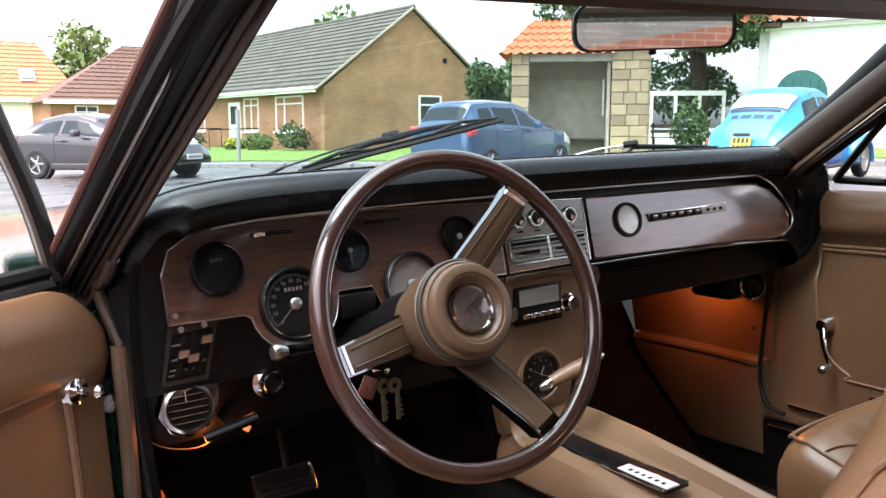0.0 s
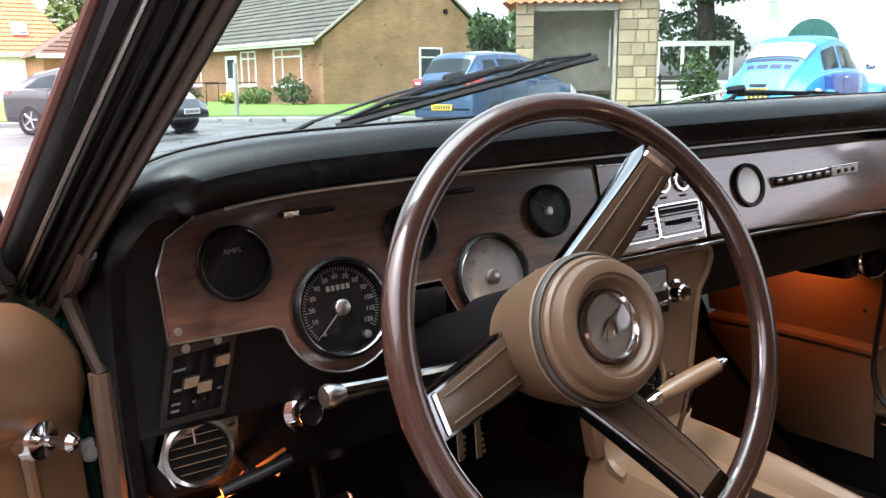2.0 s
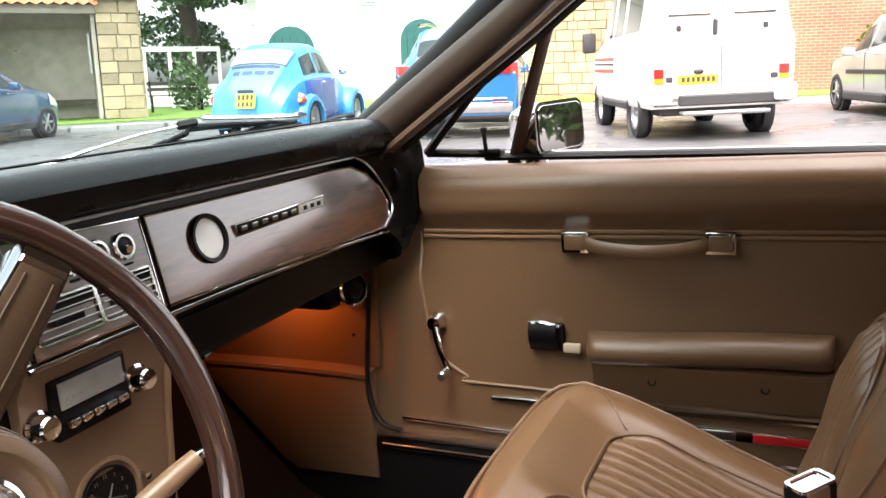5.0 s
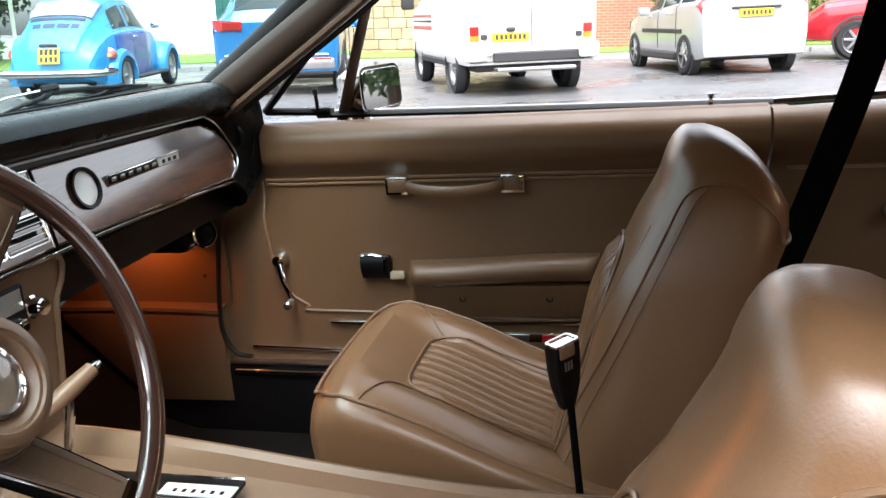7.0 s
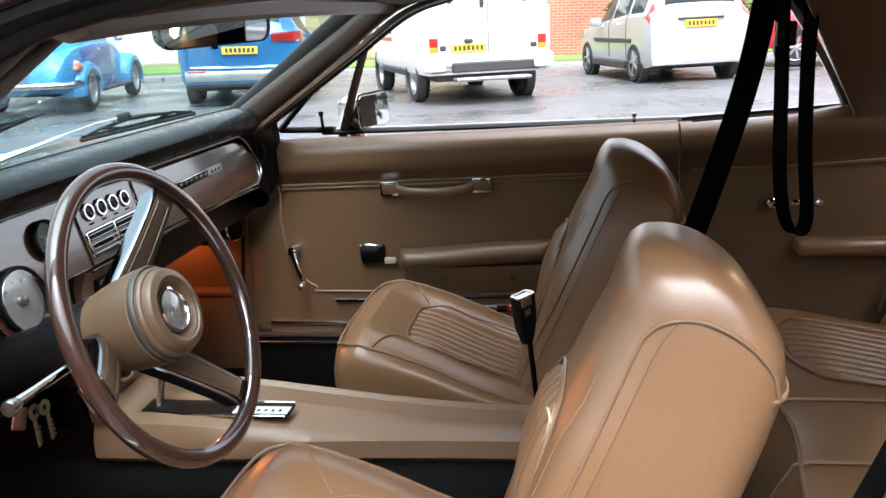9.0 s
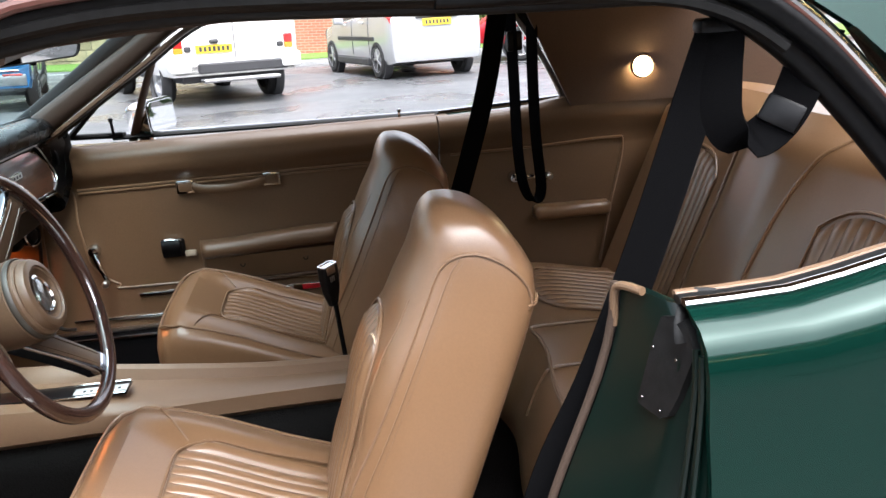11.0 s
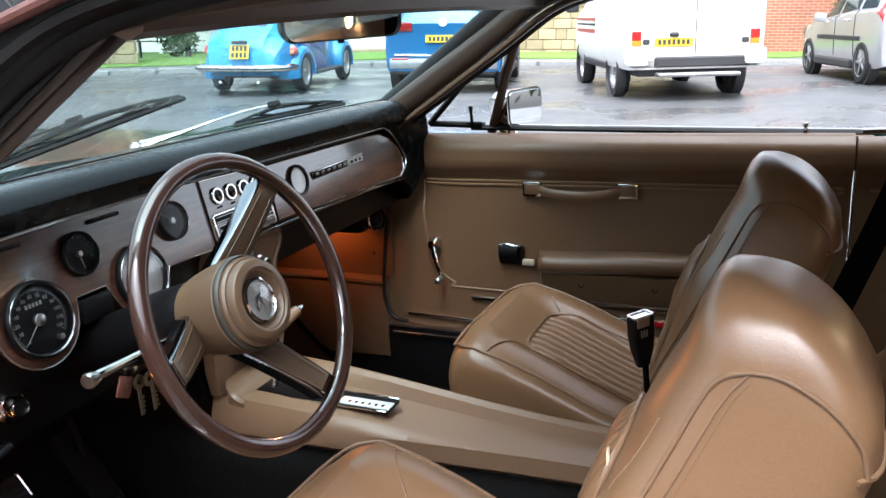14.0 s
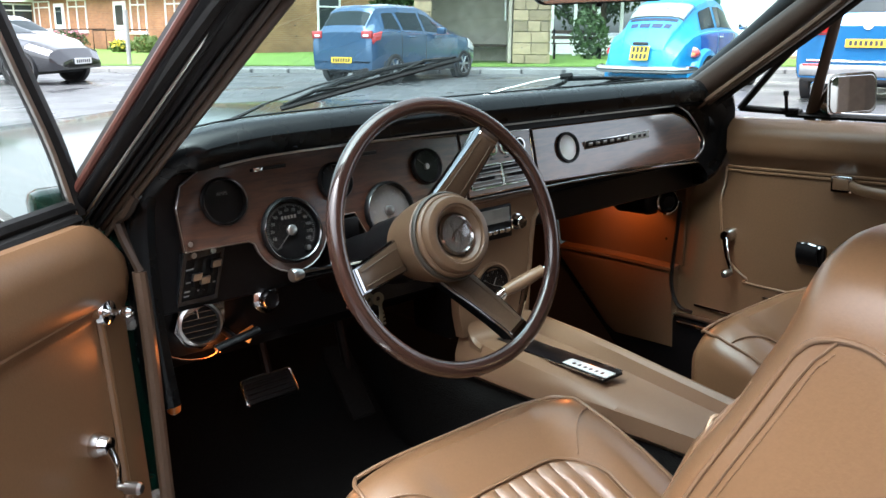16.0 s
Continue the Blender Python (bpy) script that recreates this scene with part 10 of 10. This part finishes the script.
box(bm, (3.42, 0, 0.38), (0.12, 1.0, 0.16), 0.03, 1)
part("grille", bm, UNDER, mg)

# hatchback beyond it, facing the coupe; its white is bright reflection put into the paint
WPAINT = paint("bright_reflection_car_paint", (0.72, 0.73, 0.74), 0.0, (0.78, 0.78, 0.78))
wc, S = hatch("hatchback", "hatchback with black grille, bright reflection painted as white body", car_frame(4.49, 27.33, 286), m_st, WPAINT, 2.6, 0.32, 0.86, -0.80, 3.48, ((-0.1, 0.4, -0.25, 0.45), (0.5, 1.2, 0.52, 1.75)), (-0.6, -0.25, 0.27), (1.35, 2.05),
              (0.56, 0.64, -0.76, -0.5, -0.76, -0.55), ((-0.82, 0.0, 0.7),), 5, handles=((0.75, 0.82),), lamp=(0.5, 0.62, 2.85, 3.3))
plate_on(wc, (3.5, 0, 0.5), (1, 0, 0.05), 0.52, 0.11, PLATEW)
bm = nbm()
box(bm, (3.4, 0, 0.42), (0.16, 1.25, 0.26), 0.06, 2)
part("grille", bm, UNDER, wc, "black lower grille")

# white camper van
VWHITE = material("white_van_paint", (0.78, 0.77, 0.74), 0.3, coat=0.6, grain=0.15, grain_scale=6, stain=0.15, stain_scale=1.5, second=(0.68, 0.67, 0.63))
VW, VH = 0.94, 2.35
v_st = [(-0.93, 0.62, 0.55, 0.8, 0.84, 0.86, 0.46), (-0.92, 1.0, 0.98, 0.82, 0.88, 0.92, 0.44), (-0.905, 1.6, 1.3, 0.80, 0.90, 0.935, 0.42), (-0.87, VH, 1.35, 0.74, 0.90, 0.94, 0.42), (-0.8, VH + 0.04, 1.35, 0.76, 0.905, 0.94, 0.42), (1.6, VH + 0.05, 1.3, 0.76, 0.905, 0.945, 0.42), (2.0, VH - 0.05, 1.28, 0.75, 0.9, 0.945, 0.42),
        (2.35, 1.95, 1.25, 0.72, 0.9, 0.94, 0.42), (2.9, 1.2, 1.1, 0.74, 0.87, 0.92, 0.42), (3.25, 1.0, 0.92, 0.7, 0.82, 0.86, 0.44), (3.35, 0.7, 0.6, 0.6, 0.7, 0.76, 0.46)]
van = thing("camper_van", "white camper van with red stripes parked facing away", "van", (1.2, 0, 0), m=car_frame(11.6, 2.05, 25), group="parked cars")
S = shell(van, v_st, VWHITE, -0.93, 3.35, label="white painted van body")
for side in (-1, 1):
    for q in ((-0.3, 0.55, -0.3, 0.55), (0.75, 1.25, 0.75, 1.3), (1.45, 2.1, 1.45, 2.5)):
        part("side_window", patch(S, 0.36, 0.52, *q, side), CARGLASS, van)
    for z, h_, mt in ((1.08, 0.05, TAIL), (1.0, 0.03, UNDER), (0.9, 0.06, TAIL)):
        bm = nbm()
        box(bm, (1.9, side * (VW + 0.006), z), (1.5, 0.012, h_), 0.004, 1)
        part("stripe", bm, material("faded_red_stripe", (0.4, 0.09, 0.06), 0.5) if mt is TAIL else UNDER, van)
    for z, mt, hh in ((0.87, TAIL, 0.13), (0.77, AMBERLAMP, 0.08), (0.7, CLEARLAMP, 0.06)):
        bm = nbm()
        box(bm, (-0.925, side * 0.80, z), (0.05, 0.13, hh), 0.012, 1)
        part("tail_lamp", bm, mt, van)
    bm = nbm()
    box(bm, (-0.94, side * 0.67, 0.79), (0.05, 0.09, 0.07), 0.012, 1)
    part("hinge", bm, UNDER, van)
    bm = nbm()
    box(bm, (-0.925, side * 0.55, 1.42), (0.04, 0.06, 0.07), 0.01, 1)
    part("hinge", bm, UNDER, van)
    bm = nbm()
    box(bm, (2.3, side * 1.1, 1.35), (0.08, 0.22, 0.32), 0.03, 2)
    part("mirror", bm, UNDER, van)
    bm = nbm()
    box(bm, (1.2, side * 0.92, 0.42), (1.7, 0.05, 0.1), 0.02, 1)
    part("sill", bm, UNDER, van)
part("windscreen", patch(S, -0.3, 0.3, 2.38, 2.85, 2.38, 2.85, 1, 8, 12), CARGLASS, van)
for y, z0, z1 in ((0.0, 0.62, 2.3),):
    bm = nbm()
    tube(bm, [(-0.935, y, z0), (-0.93, y, 1.0), (-0.915, y, 1.6), (-0.88, y, z1)], 0.007, 5)
    part("door_gap", bm, UNDER, van)
for y0, y1 in ((-0.68, -0.15), (0.15, 0.68)):
    bm = nbm()
    tube(bm, [(-0.917, y0, 1.58), (-0.917, y1, 1.58)], 0.012, 5)
    part("rain_ledge", bm, UNDER, van)
bm = nbm()
box(bm, (-0.935, 0.09, 1.42), (0.04, 0.06, 0.2), 0.015, 1)
part("door_handle", bm, UNDER, van)
bm = nbm()
box(bm, (-0.96, 0.3, 0.88), (0.06, 0.13, 0.06), 0.02, 1)
part("plate_lamp", bm, UNDER, van)
plate_on(van, (-0.945, 0.3, 0.78), (-1, 0, 0.05), 0.52, 0.11, PLATE)
bm = nbm()
box(bm, (-0.95, -0.1, 0.52), (0.1, 1.3, 0.14), 0.02, 1)
part("rear_bumper", bm, UNDER, van)
for side in (-1, 1):
    bm = nbm()
    box(bm, (-0.9, side * 0.8, 0.58), (0.28, 0.3, 0.22), 0.05, 2)
    part("bumper_end", bm, VWHITE, van)
bm = nbm()
box(bm, (-1.08, 0.0, 0.36), (0.22, 1.1, 0.05), 0.015, 1)
part("rear_step", bm, ALLOY, van, "bright metal rear step")
bm = nbm()
box(bm, (1.1, 0, 0.42), (3.8, 1.5, 0.2), 0.02, 1)
part("underbody", bm, UNDER, van)
arches(van, (0, 2.45), VW - 0.03, 0.33, UNDER)
for x in (0, 2.45):
    for side in (-1, 1):
        wheel_set(van, x, side * 0.80, 0.325, 0.19, ALLOY, 0, side)

# sky-blue classic beetle-shaped saloon
SKY = material("two_tone_sky_blue_paint", (0.025, 0.27, 0.58), 0.3, coat=0.15, grain=0.1, grain_scale=4, stain=0.1, stain_scale=1.2)
DEEP = material("deep_blue_paint", (0.012, 0.085, 0.42), 0.25, coat=0.5, grain=0.1, grain_scale=4, stain=0.1, stain_scale=1.2)
b_st = [(-0.86, 0.48, 0.44, 0.3, 0.4, 0.45, 0.36), (-0.84, 0.62, 0.55, 0.34, 0.46, 0.52, 0.33), (-0.76, 0.8, 0.68, 0.36, 0.5, 0.58, 0.3), (-0.62, 0.96, 0.8, 0.4, 0.54, 0.62, 0.28), (-0.42, 1.12, 0.9, 0.45, 0.58, 0.66, 0.27), (-0.18, 1.3, 0.95, 0.48, 0.62, 0.68, 0.26), (0.1, 1.43, 0.97, 0.5, 0.64, 0.7, 0.26),
        (0.45, 1.5, 0.98, 0.52, 0.65, 0.7, 0.26), (0.85, 1.5, 0.98, 0.52, 0.65, 0.7, 0.26), (1.2, 1.43, 0.97, 0.51, 0.64, 0.7, 0.26), (1.38, 1.34, 0.96, 0.5, 0.63, 0.69, 0.26), (1.66, 1.02, 0.93, 0.5, 0.6, 0.66, 0.26), (2.1, 0.95, 0.84, 0.42, 0.52, 0.58, 0.28), (2.6, 0.76, 0.66, 0.34, 0.42, 0.48, 0.3), (2.85, 0.5, 0.45, 0.25, 0.32, 0.36, 0.34)]
NAVY = material("dark_navy_paint", (0.004, 0.02, 0.09), 0.4, grain=0.2, grain_scale=50)
bt = thing("classic_saloon", "sky-blue classic rounded saloon parked facing away", "car", (1.2, 0, 0), m=car_frame(10.24, 8.33, 14.6), group="parked cars")
S = shell(bt, b_st, SKY, -0.86, 2.85, label="rounded sky-blue body")
part("window_rubber", patch(S, -0.3, 0.3, -0.34, 0.05, -0.34, 0.05, 1, 8, 16, 0.005), UNDER, bt, "black rear window rubber")
part("rear_window", patch(S, -0.275, 0.275, -0.315, 0.025, -0.315, 0.025, 1, 8, 16, 0.011), CLEARISH, bt, "pale reflecting rear window")
part("windscreen", patch(S, -0.3, 0.3, 1.4, 1.62, 1.4, 1.62, 1, 6, 12), CARGLASS, bt)
for side in (-1, 1):
    part("side_window", patch(S, 0.35, 0.52, 0.05, 0.5, -0.05, 0.5, side), CARGLASS, bt)
    part("side_window", patch(S, 0.35, 0.52, 0.6, 1.2, 0.6, 1.42, side), CARGLASS, bt)
    part("door_skin", patch(S, 0.545, 0.99, 0.56, 1.42, 0.56, 1.42, side, 10, 8, 0.004), DEEP, bt, "deep blue door")
    part("side_skin", patch(S, 0.545, 0.99, -0.2, 0.53, -0.1, 0.53, side, 10, 8, 0.004), DEEP, bt)
    for x, rx, rz, front in ((0.0, 0.52, 0.42, 0), (2.4, 0.5, 0.44, 1)):
        bm = nbm()
        rings = []
        for i in range(13):
            th = math.pi * (-0.06 + 1.12 * i / 12)
            cx_, cz = x + rx * math.cos(th), 0.31 + rz * math.sin(th)
            ix, iz = x + rx * 0.72 * math.cos(th), 0.31 + rz * 0.72 * math.sin(th)
            rings.append([Vector((lerp(cx_, x, 0.06), side * 0.45, lerp(cz, 0.31, -0.02))), Vector((cx_, side * 0.6, cz)), Vector((lerp(cx_, ix, 0.12), side * 0.71, lerp(cz, iz, 0.12))), Vector((lerp(cx_, ix, 0.4), side * 0.765, lerp(cz, iz, 0.4))),
                          Vector((ix, side * 0.775, iz)), Vector((ix, side * 0.5, iz))])
        loft(bm, rings)
        part("fender", bm, SKY, bt, "bulging sky-blue fender")
        wheel_set(bt, x, side * 0.67, 0.315, 0.16, ALLOY, 0, side)
    bm = nbm()
    lathe(bm, [(0.085, -0.12), (0.095, 0.0), (0.09, 0.045), (0.06, 0.06), (0, 0.062)], frame_to((-0.40, side * 0.64, 0.66), (-1, side * 0.1, 0.28)) @ Matrix.Diagonal((1.25, 0.9, 1, 1)), 20)
    tl_ = part("tail_lamp", bm, TAIL, bt, "rounded red tail lamp")
    bm = nbm()
    lathe(bm, [(0.07, 0.046), (0.06, 0.062), (0, 0.066)], frame_to((-0.40, side * 0.64, 0.66), (-1, side * 0.1, 0.28)) @ Matrix.Translation((0, 0.035, 0)) @ Matrix.Diagonal((1.1, 0.5, 1, 1)), 20)
    part("indicator_lens", bm, AMBERLAMP, tl_, "orange upper lens")
    bm = nbm()
    box(bm, (1.2, side * 0.72, 0.27), (1.5, 0.16, 0.05), 0.015, 1)
    part("running_board", bm, UNDER, bt)
    bm = nbm()
    box(bm, (0.66, side * 0.71, 0.87), (0.14, 0.04, 0.03), 0.01, 1)
    part("door_handle", bm, CHROME, bt)
    bm = nbm()
    box(bm, (1.4, side * 0.8, 1.02), (0.06, 0.14, 0.1), 0.03, 2)
    part("mirror", bm, CHROME, bt)
    bm = nbm()
    tube(bm, [(-0.92, side * 0.3, 0.2), (-0.98, side * 0.3, 0.22)], 0.022, 8)
    part("exhaust", bm, CHROME, bt)
bm = nbm()
tube(bm, spline([(-0.55, -0.76, 0.42), (-0.86, -0.66, 0.42), (-0.96, -0.3, 0.42), (-0.97, 0.3, 0.42), (-0.86, 0.66, 0.42), (-0.55, 0.76, 0.42)], 26), 0.055, 8, flat=1.0)
bp_ = part("rear_bumper", bm, CHROME, bt, "chrome rear bumper")
bm = nbm()
tube(bm, spline([(-0.56, -0.8, 0.42), (-0.9, -0.7, 0.42), (-1.018, -0.3, 0.42), (-1.028, 0.3, 0.42), (-0.9, 0.7, 0.42), (-0.56, 0.8, 0.42)], 26), 0.012, 6)
part("rubber_strip", bm, UNDER, bp_)
lid = part("engine_lid", patch(S, -0.27, 0.27, -0.8, -0.36, -0.8, -0.36, 1, 10, 14, 0.008), SKY, bt)
for k in range(4):
    a0 = -0.195 + 0.1 * k
    part("lid_slot", patch(S, a0, a0 + 0.085, -0.545, -0.47, -0.545, -0.47, 1, 4, 4, 0.013), NAVY, bt, "dark blue engine lid slot")
grille = part("air_grille", patch(S, -0.23, 0.23, -0.42, -0.36, -0.42, -0.36, 1, 3, 12, 0.011), NAVY, bt, "dark blue slotted grille")
for k in range(22):
    a0 = -0.215 + 0.02 * k
    part("slit", patch(S, a0, a0 + 0.008, -0.41, -0.37, -0.41, -0.37, 1, 2, 1, 0.014), UNDER, grille)
plate_on(bt, (-0.89, 0, 0.66), (-1, 0, 0.35), 0.30, 0.22, PLATE, 2, 8)
bm = nbm()
box(bm, (-0.86, 0, 0.80), (0.07, 0.24, 0.05), 0.02, 2)
part("plate_lamp", bm, UNDER, bt)
bm = nbm()
box(bm, (1.1, 0, 0.3), (3.0, 1.1, 0.12), 0.02, 1)
part("underbody", bm, UNDER, bt)
